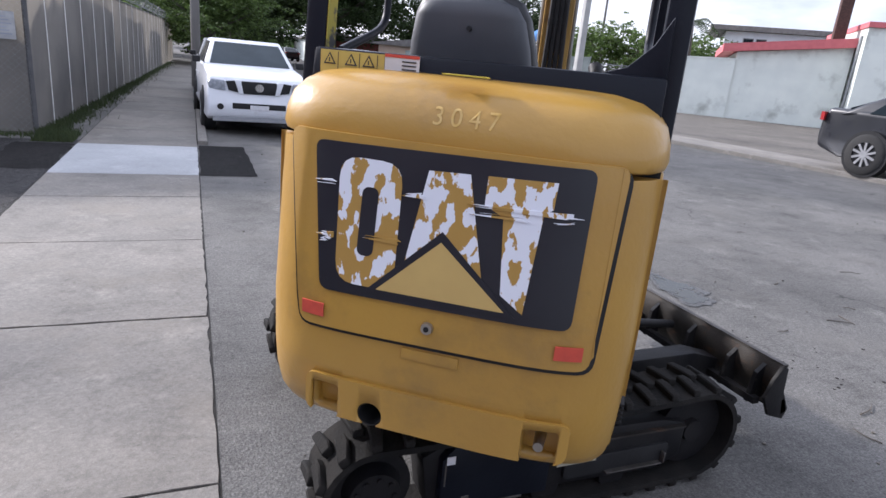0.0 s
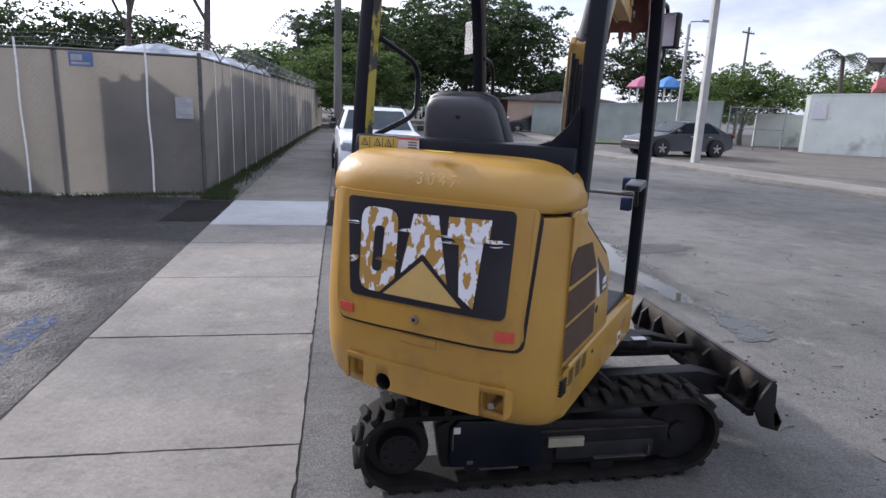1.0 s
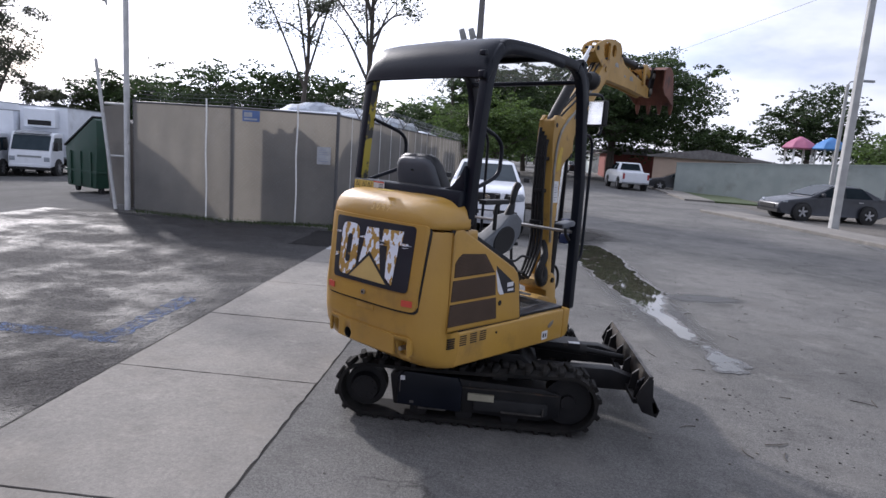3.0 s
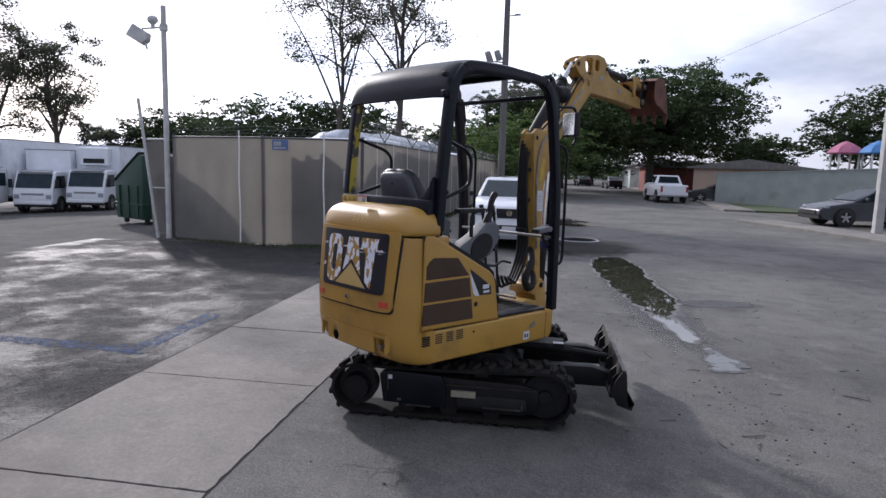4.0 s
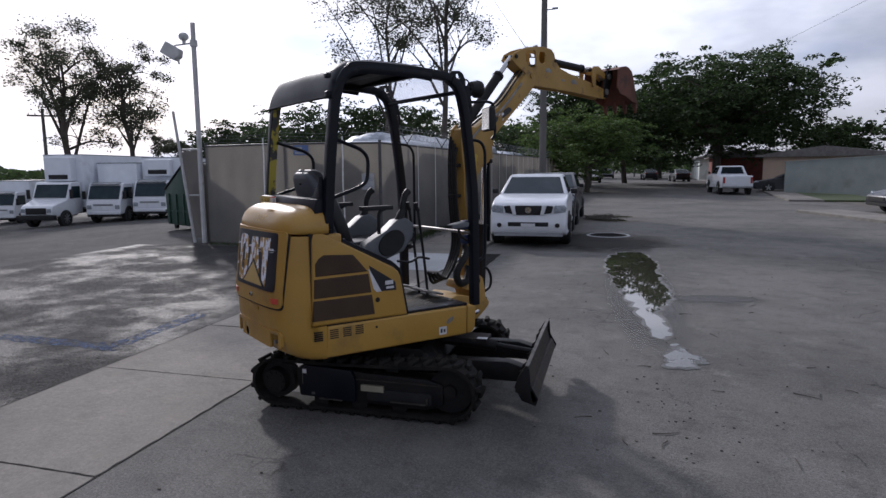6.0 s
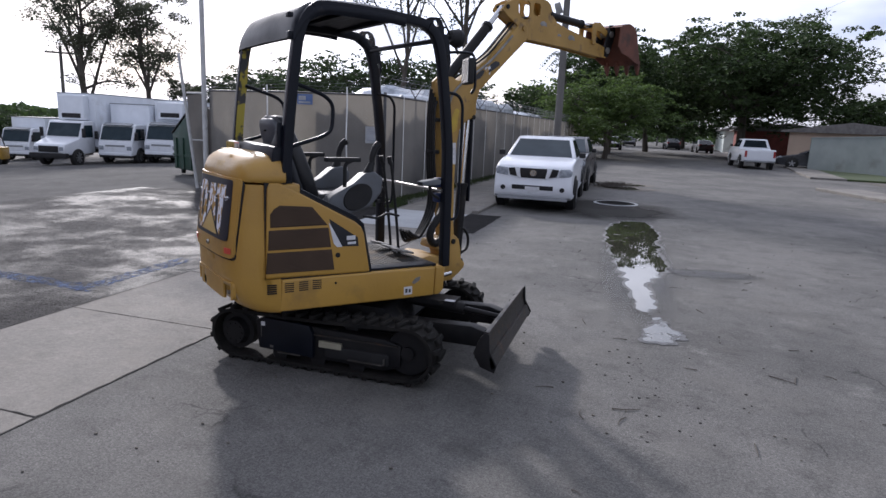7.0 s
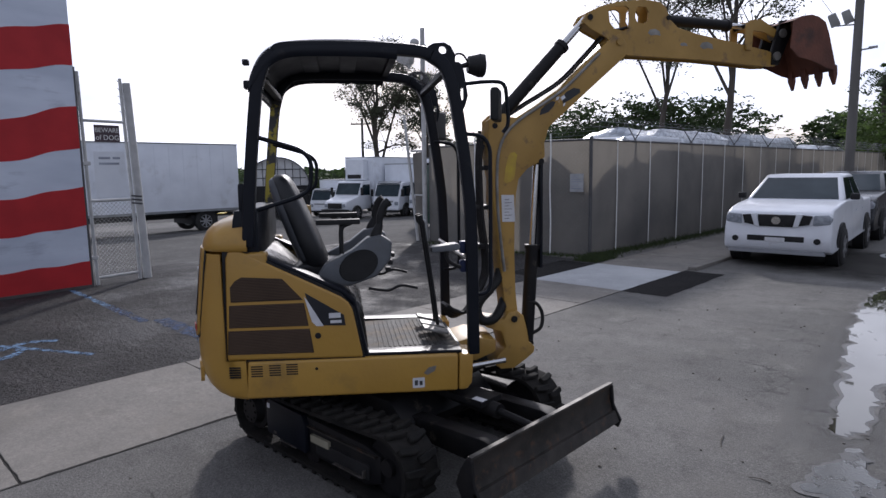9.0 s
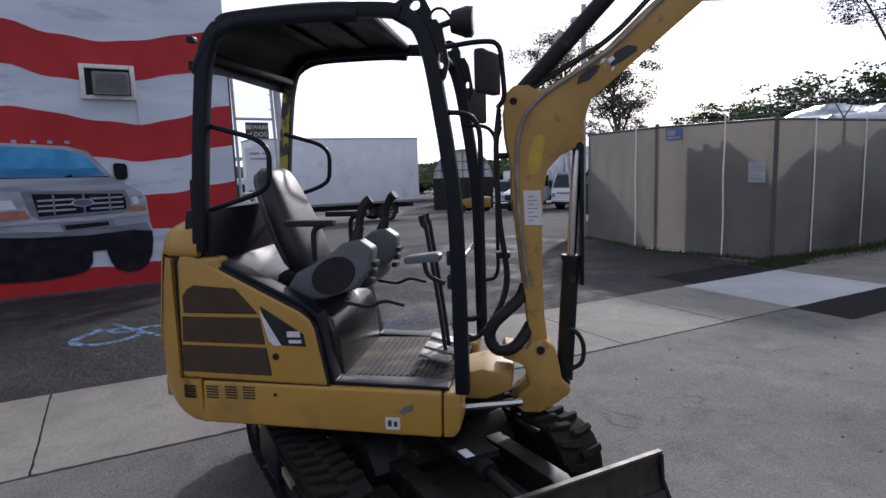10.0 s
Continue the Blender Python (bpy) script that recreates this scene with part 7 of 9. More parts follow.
def sedan(m, paint, label, spokes=5):
    car = thing("sedan", m, label, "car")
    bm = B()
    slab(bm, [(-2.30, 0.52), (-2.26, 0.34), (-1.8, 0.22), (1.8, 0.20), (2.22, 0.24), (2.31, 0.42), (2.28, 0.60), (2.10, 0.72), (1.1, 0.90), (0.6, 0.95), (-1.5, 1.0), (-2.20, 1.0), (-2.30, 0.86)], "x", -0.89, 0.89)
    for v in bm.verts:
        k = max(0.0, (abs(v.co.y) - 1.5) / 0.8)
        v.co.x *= 1 - 0.16 * k * k
        if v.co.z > 0.66:
            v.co.x *= 0.94
    soften(bm, 0.11, 4)
    part("body", bm, paint, car)
    bm = B()
    base, top = (0.80, -1.95, 1.05), (0.56, -0.95, 0.05)
    rings = []
    for up, hw, yr, yf in ((0.90, 0.82, -1.98, 1.10), (1.10, 0.77, -1.62, 0.72), (1.28, 0.69, -1.25, 0.32), (1.385, 0.60, -0.85, -0.05), (1.415, 0.48, -0.62, -0.25)):
        rings.append([(hw, yr, up), (hw, yf, up), (-hw, yf, up), (-hw, yr, up)])
    loft(bm, rings)
    soften(bm, 0.06, 3, 20)
    cb = part("cab", bm, paint, car, sharp=60)
    for s in (-1, 1):
        for y0, y1, y2, y3 in ((0.80, -0.30, -0.32, 0.18), (-0.36, -1.45, -1.05, -0.36)):
            bm = B()
            q = [(0.828, y0, 0.955), (0.828, y1, 0.955), (0.668, y2, 1.335), (0.668, y3, 1.335)]
            vs = [bm.verts.new((s * a, b_, c)) for a, b_, c in q] + [bm.verts.new((s * (a + 0.012), b_, c + 0.004)) for a, b_, c in q]
            bm.faces.new(vs[4:])
            for i in range(4):
                bm.faces.new((vs[i], vs[(i + 1) % 4], vs[4 + (i + 1) % 4], vs[4 + i]))
            bmesh.ops.recalc_face_normals(bm, faces=bm.faces)
            part("side_window", bm, GLASS, cb)
    for q in ([(0.70, 0.98, 0.97), (-0.70, 0.98, 0.97), (-0.56, 0.08, 1.36), (0.56, 0.08, 1.36)], [(0.68, -1.86, 1.0), (-0.68, -1.86, 1.0), (-0.54, -1.0, 1.36), (0.54, -1.0, 1.36)]):
        bm = B()
        up = 0.02
        vs = [bm.verts.new(p) for p in q] + [bm.verts.new((a, b_ + (0.01 if q[0][1] > 0 else -0.01), c + up)) for a, b_, c in q]
        bm.faces.new(vs[4:])
        for i in range(4):
            bm.faces.new((vs[i], vs[(i + 1) % 4], vs[4 + (i + 1) % 4], vs[4 + i]))
        bmesh.ops.recalc_face_normals(bm, faces=bm.faces)
        part("windscreen", bm, GLASS, cb)
    for y in (1.38, -1.33):
        for s in (-1, 1):
            bm = B()
            rod(bm, (0.66 * s, y, 0.33), (0.895 * s, y, 0.33), 0.375, 0.375, 24)
            part("wheel_arch", bm, DARK, car)
            wheel(car, 0.925 * s, y, 0.325, 0.21, spokes)
    for s in (-1, 1):
        bm = B()
        slab(bm, [(0.42 * s, 0.60), (0.80 * s, 0.66), (0.80 * s, 0.74), (0.45 * s, 0.68)], "y", 2.10, 2.24)
        for v in bm.verts:
            v.co.y -= 0.45 * max(0, abs(v.co.x) - 0.5)
        part("headlamp", bm, LAMPGLASS, car)
        bm = B()
        box(bm, min(0.84 * s, 1.0 * s), max(0.84 * s, 1.0 * s), 0.60, 0.70, 0.95, 1.08)
        soften(bm, 0.03)
        part("wing_mirror", bm, paint, car)
        bm = B()
        box(bm, min(0.50 * s, 0.80 * s), max(0.50 * s, 0.80 * s), -2.285, -2.22, 0.78, 0.92)
        part("tail_lamp", bm, TAILRED, car)
        for y0 in (0.05, -0.85):
            bm = B()
            box(bm, min(0.875 * s, 0.90 * s), max(0.875 * s, 0.90 * s), y0 - 0.18, y0, 0.80, 0.83)
            part("door_handle", bm, RIM, car)
    bm = B()
    box(bm, -0.5, 0.5, 2.27, 2.318, 0.42, 0.56)
    part("grille", bm, DARK, car)
    bm = B()
    box(bm, -0.7, 0.7, 2.24, 2.30, 0.26, 0.36)
    part("lower_grille", bm, DARK, car)
    return car


sedan(pose(14.45, 23.5, 0.02, 0, 0, 98) @ Matrix.Diagonal((0.98, 0.98, 1.0, 1)), GREYCAR, "dark grey sedan parked on the gravel beside a concrete pole")
sedan(pose(14.22, 7.20, 0.098, 0, 0, 188.4) @ Matrix.Diagonal((1.18, 1.18, 1.27, 1)), DARKCAR, "black sedan with bright alloy rims parked on the far sidewalk", 10)
sedan(pose(14.3, 42.5, 0, 0, 0, 80), DARKCAR, "dark car parked beside a house")
for i, (x, y, a, pt) in enumerate(((7.6, 84, 4, DARKCAR), (2.2, 96, 180, GREYCAR), (9.0, 104, 3, REDCAR), (0.8, 70, 180, DARKCAR), (10.4, 74, 5, GREYCAR))):
    sedan(pose(x, y, 0, 0, 0, a), pt, "distant parked car along the street")


def box_truck(m, label, cabover=True, box_len=5.2, box_h=2.3, reefer=True):
    tk = thing("box_truck", m, label, "truck", "trucks in the yard")
    if cabover:
        bm = B()
        slab(bm, [(0.15, 0.62), (1.62, 0.50), (1.72, 0.62), (1.72, 1.18), (1.62, 1.35), (1.28, 2.15), (1.10, 2.24), (0.15, 2.24)], "x", -0.98, 0.98)
        soften(bm, 0.13, 4)
        cab = part("cab", bm, WHITEPAINT, tk)
        bm = B()
        slab(bm, [(1.62, 1.36), (1.655, 1.36), (1.325, 2.09), (1.29, 2.09)], "x", -0.86, 0.86)
        part("windscreen", bm, TRUCKGLASS, cab)
        front, z_ax = 1.72, 0.62
        bm = B()
        box(bm, -0.55, 0.55, 1.715, 1.735, 0.98, 1.08)
        part("grille", bm, surf("grey_grille", (0.25, 0.26, 0.27), None, 9.0, 0.5) if "grey_grille" not in bpy.data.materials else bpy.data.materials["grey_grille"], tk)
        bm = B()
        box(bm, -0.95, 0.95, 1.62, 1.78, 0.50, 0.66)
        soften(bm, 0.03)
        part("bumper", bm, WHITEPAINT, tk)
        bm = B()
        box(bm, -0.93, 0.93, 1.50, 1.74, 0.36, 0.50)
        soften(bm, 0.03)
        part("air_dam", bm, DARK, tk)
        bm = B()
        slab(bm, [(1.10, 2.24), (1.38, 2.14), (1.42, 2.17), (1.14, 2.29)], "x", -0.80, 0.80)
        part("sun_visor", bm, STEELGREY, tk)
        for s in (-1, 1):
            bm = B()
            box(bm, min(0.66 * s, 0.92 * s), max(0.66 * s, 0.92 * s), 1.70, 1.742, 0.80, 1.02)
            soften(bm, 0.02)
            part("headlamp", bm, LAMPGLASS, tk)
            bm = B()
            slab(bm, [(0.35, 1.35), (1.50, 1.35), (1.22, 2.0), (0.35, 2.0)], "x", 0.975 * s, 0.987 * s)
            part("door_window", bm, TRUCKGLASS, tk)
            bm = B()
            box(bm, min(1.05 * s, 1.25 * s), max(1.05 * s, 1.25 * s), 1.50, 1.56, 1.35, 1.80)
            soften(bm, 0.02)
            part("wing_mirror", bm, DARK, tk)
        y_ax = 0.85
    else:
        bm = B()
        slab(bm, [(0.1, 0.70), (1.0, 0.62), (2.45, 0.62), (2.55, 0.80), (2.54, 1.02), (2.42, 1.20), (1.38, 1.50), (0.98, 2.38), (0.85, 2.45), (0.1, 2.45)], "x", -1.02, 1.02)
        for v in bm.verts:
            if v.co.y > 1.4:
                v.co.x *= 0.86
        soften(bm, 0.06, 3)
        cab = part("cab", bm, WHITEPAINT, tk)
        bm = B()
        slab(bm, [(1.335, 1.60), (1.375, 1.60), (1.035, 2.32), (0.995, 2.32)], "x", -0.90, 0.90)
        part("windscreen", bm, TRUCKGLASS, cab)
        bm = B()
        box(bm, -0.56, 0.56, 2.53, 2.575, 0.76, 1.10)
        soften(bm, 0.02)
        part("grille", bm, DARK, tk)
        bm = B()
        box(bm, -1.05, 1.05, 2.42, 2.66, 0.45, 0.72)
        soften(bm, 0.04)
        part("bumper", bm, DARK, tk)
        for s in (-1, 1):
            bm = B()
            slab(bm, [(0.58 * s, 0.84), (0.84 * s, 0.86), (0.82 * s, 1.06), (0.60 * s, 1.04)], "y", 2.42, 2.56)
            part("headlamp", bm, LAMPGLASS, tk)
            bm = B()
            slab(bm, [(0.25, 1.55), (1.25, 1.55), (0.95, 2.22), (0.25, 2.22)], "x", 1.015 * s, 1.028 * s)
            part("door_window", bm, TRUCKGLASS, tk)
            bm = B()
            box(bm, min(1.12 * s, 1.32 * s), max(1.12 * s, 1.32 * s), 1.30, 1.36, 1.55, 2.05)
            soften(bm, 0.02)
            part("wing_mirror", bm, DARK, tk)
        y_ax = 1.55
    bm = B()
    box(bm, -1.15, 1.15, -box_len, -0.02, 0.98, 0.98 + box_h)
    soften(bm, 0.03)
    bx = part("box", bm, BOXWHITE, tk, "white box body with riveted panels")
    for i in range(int(box_len / 0.6)):
        for s in (-1, 1):
            bm = B()
            box(bm, min(1.148 * s, 1.156 * s), max(1.148 * s, 1.156 * s), -0.3 - 0.6 * i - 0.012, -0.3 - 0.6 * i + 0.012, 1.05, 0.90 + box_h)
            part("seam", bm, BOXWHITE, bx)
    bm = B()
    box(bm, -1.17, 1.17, -box_len - 0.01, 0.0, 0.90, 1.0)
    part("bottom_rail", bm, STEELGREY, bx)
    bm = B()
    box(bm, -1.17, 1.17, -box_len - 0.01, 0.0, 0.955 + box_h, 1.0 + box_h)
    part("top_rail", bm, STEELGREY, bx)
    if reefer:
        bm = B()
        box(bm, -0.75, 0.75, 0.0, 0.50, 2.50, 0.85 + box_h)
        soften(bm, 0.06, 3)
        part("cooling_unit", bm, BOXWHITE, tk, "white cooling unit above the cab")
        bm = B()
        box(bm, -0.55, 0.55, 0.495, 0.515, 2.60, 2.85)
        part("cooling_grille", bm, DARK, tk)
    bm = B()
    for s in (-1, 1):
        box(bm, 0.40 * s - 0.05, 0.40 * s + 0.05, -box_len, 1.2, 0.62, 0.80)
    box(bm, -0.9, 0.9, -box_len + 1.0, -box_len + 2.2, 0.35, 0.75)
    part("chassis", bm, DARK, tk)
    for y in (y_ax, -box_len + 1.6):
        for s in (-1, 1):
            wheel(tk, 1.04 * s, y, 0.47, 0.28, 8)
    return tk


def yard(x, y, yaw):
    return pose(x, y, ground_z(x, y), 0, 0, yaw) @ Matrix.Diagonal((0.80, 0.80, 0.80, 1))


box_truck(yard(-21.1, 20.4, 193), "white truck with a long hood and a refrigerated box", False, 8.5, 3.0)
box_truck(yard(-19.3, 21.63, 195), "white cab-over truck with a low box", True, 5.0, 2.4, False)
box_truck(yard(-17.56, 22.5, 195), "white cab-over truck with a refrigerated box", True, 5.5, 2.6)
box_truck(pose(-22.9, 6.3, ground_z(-22.9, 10), 0, 0, 180), "white box truck standing side-on in the yard", True, 7.6, 2.85, False)
for i, (x, y, a) in enumerate(((-29.5, 24.8, 200), (-31.5, 27.5, 200))):
    box_truck(yard(x, y, a), "white truck with an open box far back in the yard", True, 4.5, 2.0, False)

# hoop tent over a dark container, forklift
tent = thing("hoop_tent", yard(-34.5, 23.6, 62) @ Matrix.Diagonal((1.0, 1.0, 1.18, 1)), "round-roofed canvas tent over a black container", "tent")
bm = B()
rings = []
for y in (-4.5, -1.5, 1.5, 4.5):
    rings.append([(2.5 * math.cos(math.pi * i / 16), y, 2.3 + 2.0 * math.sin(math.pi * i / 16)) for i in range(17)] + [(2.44 * math.cos(math.pi * (16 - i) / 16), y, 2.3 + 1.94 * math.sin(math.pi * (16 - i) / 16)) for i in range(17)])
loft(bm, rings)
part("canvas", bm, surf("dusty_canvas", (0.62, 0.62, 0.62), (0.52, 0.52, 0.52), 2.0, 0.8), tent, "pale canvas cover")
for y in (-4.5, -1.5, 1.5, 4.5):
    bm = B()
    tube(bm, [(2.52 * math.cos(math.pi * i / 16), y, 2.3 + 2.02 * math.sin(math.pi * i / 16)) for i in range(17)], 0.05, 6)
    part("hoop", bm, DARKSTEEL, tent)
bm = B()
slab(bm, [(2.42 * math.cos(math.pi * i / 16), 2.36 + 1.88 * math.sin(math.pi * i / 16)) for i in range(17)], "y", -4.30, -4.26)
endc = part("end_cloth", bm, bpy.data.materials["dusty_canvas"], tent, "pale end cloth with a frame grid")
for x in (-1.8, -1.2, -0.6, 0.0, 0.6, 1.2, 1.8):
    bm = B()
    rod(bm, (x, -4.34, 2.36), (x, -4.34, 2.34 + 1.86 * math.sqrt(1 - (x / 2.42) ** 2)), 0.03, 0.03, 6)
    part("frame_bar", bm, DARKSTEEL, endc)
for z in (2.9, 3.5):
    bm = B()
    hw_ = 2.38 * math.sqrt(1 - ((z - 2.36) / 1.88) ** 2)
    rod(bm, (-hw_, -4.34, z), (hw_, -4.34, z), 0.03, 0.03, 6)
    part("frame_bar", bm, DARKSTEEL, endc)
bm = B()
box(bm, -2.5, 2.5, -4.5, 4.5, 0, 2.35)
part("container", bm, DARK, tent, "black container")
fk = thing("forklift", yard(-25.2, 19.0, 120), "yellow forklift with a black roof guard", "forklift")
bm = B()
slab(bm, [(-1.1, 0.35), (0.9, 0.30), (0.9, 0.9), (0.3, 0.95), (-0.2, 1.1), (-1.1, 1.05)], "x", -0.5, 0.5)
soften(bm, 0.06, 2)
part("body", bm, FORKYELLOW, fk)
bm = B()
for s in (-1, 1):
    tube(bm, corner_path([(0.45 * s, 0.75, 0.9), (0.42 * s, 0.35, 2.1), (0.42 * s, -0.65, 2.1), (0.45 * s, -0.9, 1.05)], 0.1), 0.035, 6)
box(bm, -0.45, 0.45, -0.62, 0.35, 2.09, 2.13)
part("roof_guard", bm, DARK, fk)
bm = B()
for s in (-1, 1):
    box(bm, 0.33 * s - 0.05, 0.33 * s + 0.05, 1.0, 1.1, 0.1, 2.2)
box(bm, -0.4, 0.4, 1.02, 1.08, 1.2, 1.3)
part("mast", bm, DARK, fk)
for s in (-1, 1):
    bm = B()
    box(bm, 0.25 * s - 0.05, 0.25 * s + 0.05, 1.1, 2.1, 0.08, 0.12)
    part("fork", bm, DARKSTEEL, fk)
    for y in (0.65, -0.75):
        wheel(fk, 0.55 * s, y, 0.28, 0.2, 4, True)

# mural building
MW = pose(-6.30, 2.87, 0, 0, 0, -86.0)   # x along the wall to the south, y out of it
mb = thing("mural_building", MW, "two-storey building painted with a flag and a truck", "building")
bm = B()
box(bm, 0.0, 14.0, -9.0, 0.0, -0.3, 5.9)
soften(bm, 0.02)
part("wall", bm, MURALWHITE, mb)
bm = B()
box(bm, -0.03, 14.0, -9.0, 0.03, 5.9, 6.05)
part("parapet", bm, MURALGREY, mb)
bm = B()
box(bm, 0.0, 14.0, 0.0, 0.012, -0.3, 0.045)
part("wall_foot", bm, surf("mural_dark_foot", (0.10, 0.08, 0.08), (0.05, 0.045, 0.045), 3.0, 0.8), mb, "dark strip along the foot of the wall")

WAVE_AT = (0.0, 1.1, 1.7, 2.45, 3.0, 4.1)
WAVES = ((-0.3, -0.3, -0.3, -0.3, -0.3, -0.3), (0.41, 0.38, 0.36, 0.37, 0.40, 0.36), (0.98, 0.89, 0.90, 0.97, 1.02, 0.90), (1.59, 1.43, 1.44, 1.52, 1.58, 1.44), (2.19, 1.96, 1.98, 2.10, 2.17, 1.98),
         (2.83, 2.54, 2.53, 2.65, 2.74, 2.53), (3.43, 3.22, 3.13, 3.16, 3.31, 3.13), (4.02, 3.80, 3.71, 3.78, 3.91, 3.71), (4.65, 4.44, 4.36, 4.42, 4.53, 4.36), (5.27, 5.06, 4.98, 5.04, 5.15, 4.98))


def wave(k, s):
    """Height of the k-th edge of the stripes at s along the wall."""
    s = s if s <= 3.0 else 1.7 + abs((s - 3.0) % 2.6 - 1.3)
    i = max(j for j in range(5) if s >= WAVE_AT[j])
    x = (s - WAVE_AT[i]) / (WAVE_AT[i + 1] - WAVE_AT[i])
    y = [WAVES[k][max(0, min(5, i + j))] for j in (-1, 0, 1, 2)]
    m0, m1 = (y[2] - y[0]) / 2, (y[3] - y[1]) / 2
    return y[1] * (2 * x ** 3 - 3 * x * x + 1) + m0 * (x ** 3 - 2 * x * x + x) + y[2] * (3 * x * x - 2 * x ** 3) + m1 * (x ** 3 - x * x) + (0.012 * math.sin(s * 9 + k) if k else 0)


for k in range(0, 10, 2):
    bm = B()
    loft(bm, [[(q, 0.0, wave(k, q)), (q, 0.004, wave(k, q)), (q, 0.004, wave(k + 1, q)), (q, 0.0, wave(k + 1, q))] for q in [0.002 + 13.99 * i / 120 for i in range(121)]])
    part("red_stripe", bm, MURALRED, mb, "wavy painted red stripe")
# painted truck on the wall (flat paint, no lettering)
MURALPALE = surf("mural_pale_paint", (0.42, 0.45, 0.53), (0.25, 0.275, 0.34), 2.6, 0.6, bump=0.002, fine=50, stretched=(0.5, 1, 2.0))
MURALMID = surf("mural_mid_grey_paint", (0.20, 0.215, 0.26), (0.13, 0.14, 0.175), 5.0, 0.6, stretched=(0.5, 1, 3.0))
MURALDEEP = surf("mural_deep_blue_paint", (0.035, 0.24, 0.50), (0.02, 0.15, 0.36), 4.0, 0.5, stretched=(0.5, 1, 2.0))
MURALORANGE = surf("mural_orange_paint", (0.45, 0.16, 0.09), (0.34, 0.12, 0.08), 8.0, 0.6)
TR = ((MURALPALE, [(3.6, 2.24), (3.1, 2.235), (2.38, 2.185), (2.12, 2.11), (1.97, 1.94), (1.82, 1.74), (1.72, 1.66), (3.6, 1.72)], "painted pale cab edge"),
      (MURALBLUE, [(3.6, 2.195), (3.1, 2.19), (2.42, 2.14), (2.17, 2.06), (2.01, 1.88), (1.91, 1.75), (2.3, 1.735), (3.6, 1.77)], "painted blue windscreen"),
      (MURALDEEP, [(3.6, 1.90), (2.9, 1.87), (2.3, 1.86), (2.0, 1.86), (1.92, 1.755), (2.3, 1.735), (3.6, 1.77)], "painted darker foot of the windscreen"),
      (MURALDARK, [(3.6, 1.765), (2.45, 1.735), (2.35, 1.775), (2.32, 1.735), (1.86, 1.735), (1.86, 1.720), (3.6, 1.745)], "painted wiper line"),
      (MURALPALE, [(3.6, 1.745), (2.6, 1.715), (1.72, 1.675), (1.60, 1.58), (1.42, 1.45), (1.375, 1.38), (1.35, 1.0), (1.31, 0.84), (1.34, 0.80), (3.6, 0.76)], "painted pale body"),
      (MURALGREY, [(3.6, 1.66), (2.97, 1.62), (1.72, 1.585), (1.62, 1.55), (1.50, 1.47), (1.62, 1.50), (2.93, 1.555), (3.6, 1.56)], "painted shaded hood edge"),
      (MURALMID, [(2.99, 1.555), (1.66, 1.515), (1.60, 1.36), (1.615, 1.20), (1.75, 1.165), (2.78, 1.13), (2.90, 1.20)], "painted grille surround"),
      (MURALDARK, [(2.86, 1.51), (1.70, 1.465), (1.66, 1.36), (1.665, 1.225), (2.80, 1.18)], "painted dark grille"),
      (MURALGREY, [(1.60, 1.43), (1.43, 1.42), (1.40, 1.27), (1.58, 1.27)], "painted headlamp"),
      (MURALWHITE, [(1.575, 1.41), (1.50, 1.41), (1.49, 1.30), (1.56, 1.29)], "painted headlamp glass"),
      (MURALORANGE, [(1.60, 1.262), (1.40, 1.262), (1.39, 1.19), (1.63, 1.18)], "painted orange lamp"),
      (MURALGREY, [(3.6, 1.46), (3.05, 1.455), (2.97, 1.29), (3.6, 1.27)], "painted headlamp"),
      (MURALWHITE, [(3.5, 1.44), (3.10, 1.435), (3.05, 1.31), (3.5, 1.29)], "painted headlamp glass"),
      (MURALORANGE, [(3.6, 1.265), (2.955, 1.28), (2.90, 1.17), (3.6, 1.15)], "painted orange lamp"),
      (MURALGREY, [(3.6, 1.12), (2.80, 1.105), (1.40, 1.135), (1.39, 1.10), (2.8, 1.07), (3.6, 1.085)], "painted shadow above the bumper"),
      (MURALMID, [(3.6, 1.0), (2.85, 0.965), (2.56, 0.945), (1.84, 0.975), (1.40, 1.0), (1.335, 0.84), (1.5, 0.82), (3.6, 0.80)], "painted dark foot of the bumper"),
      (MURALMID, [(2.56, 1.045), (2.50, 1.07), (1.90, 1.085), (1.84, 1.06), (1.86, 0.97), (2.50, 0.94)], "painted bumper slot"),
      (MURALDARK, [(2.50, 1.035), (1.92, 1.055), (1.92, 0.995), (2.48, 0.965)], "painted bumper opening"),
      (MURALDARK, [(3.6, 0.94), (2.9, 0.885), (2.2, 0.865), (1.60, 0.90), (1.34, 0.865), (1.33, 0.72), (1.365, 0.50), (1.43, 0.36), (1.55, 0.27), (1.72, 0.25), (1.87, 0.31), (1.94, 0.43), (1.99, 0.62), (2.17, 0.62), (2.19, 0.44), (2.28, 0.33), (2.45, 0.29), (2.85, 0.25), (3.3, 0.27), (3.6, 0.33)], "painted tyres and dark underbody"),
      (MURALDARK, [(1.79, 1.905), (1.75, 1.925), (1.63, 1.915), (1.60, 1.87), (1.605, 1.70), (1.66, 1.665), (1.75, 1.68), (1.785, 1.73)], "painted mirror"))
for i, (mt, poly, lab) in enumerate(TR):
    bm = B()
    slab(bm, poly, "y", 0.0042, 0.0050 + 0.0012 * i)
    part("painted_truck_part", bm, mt, mb, lab)
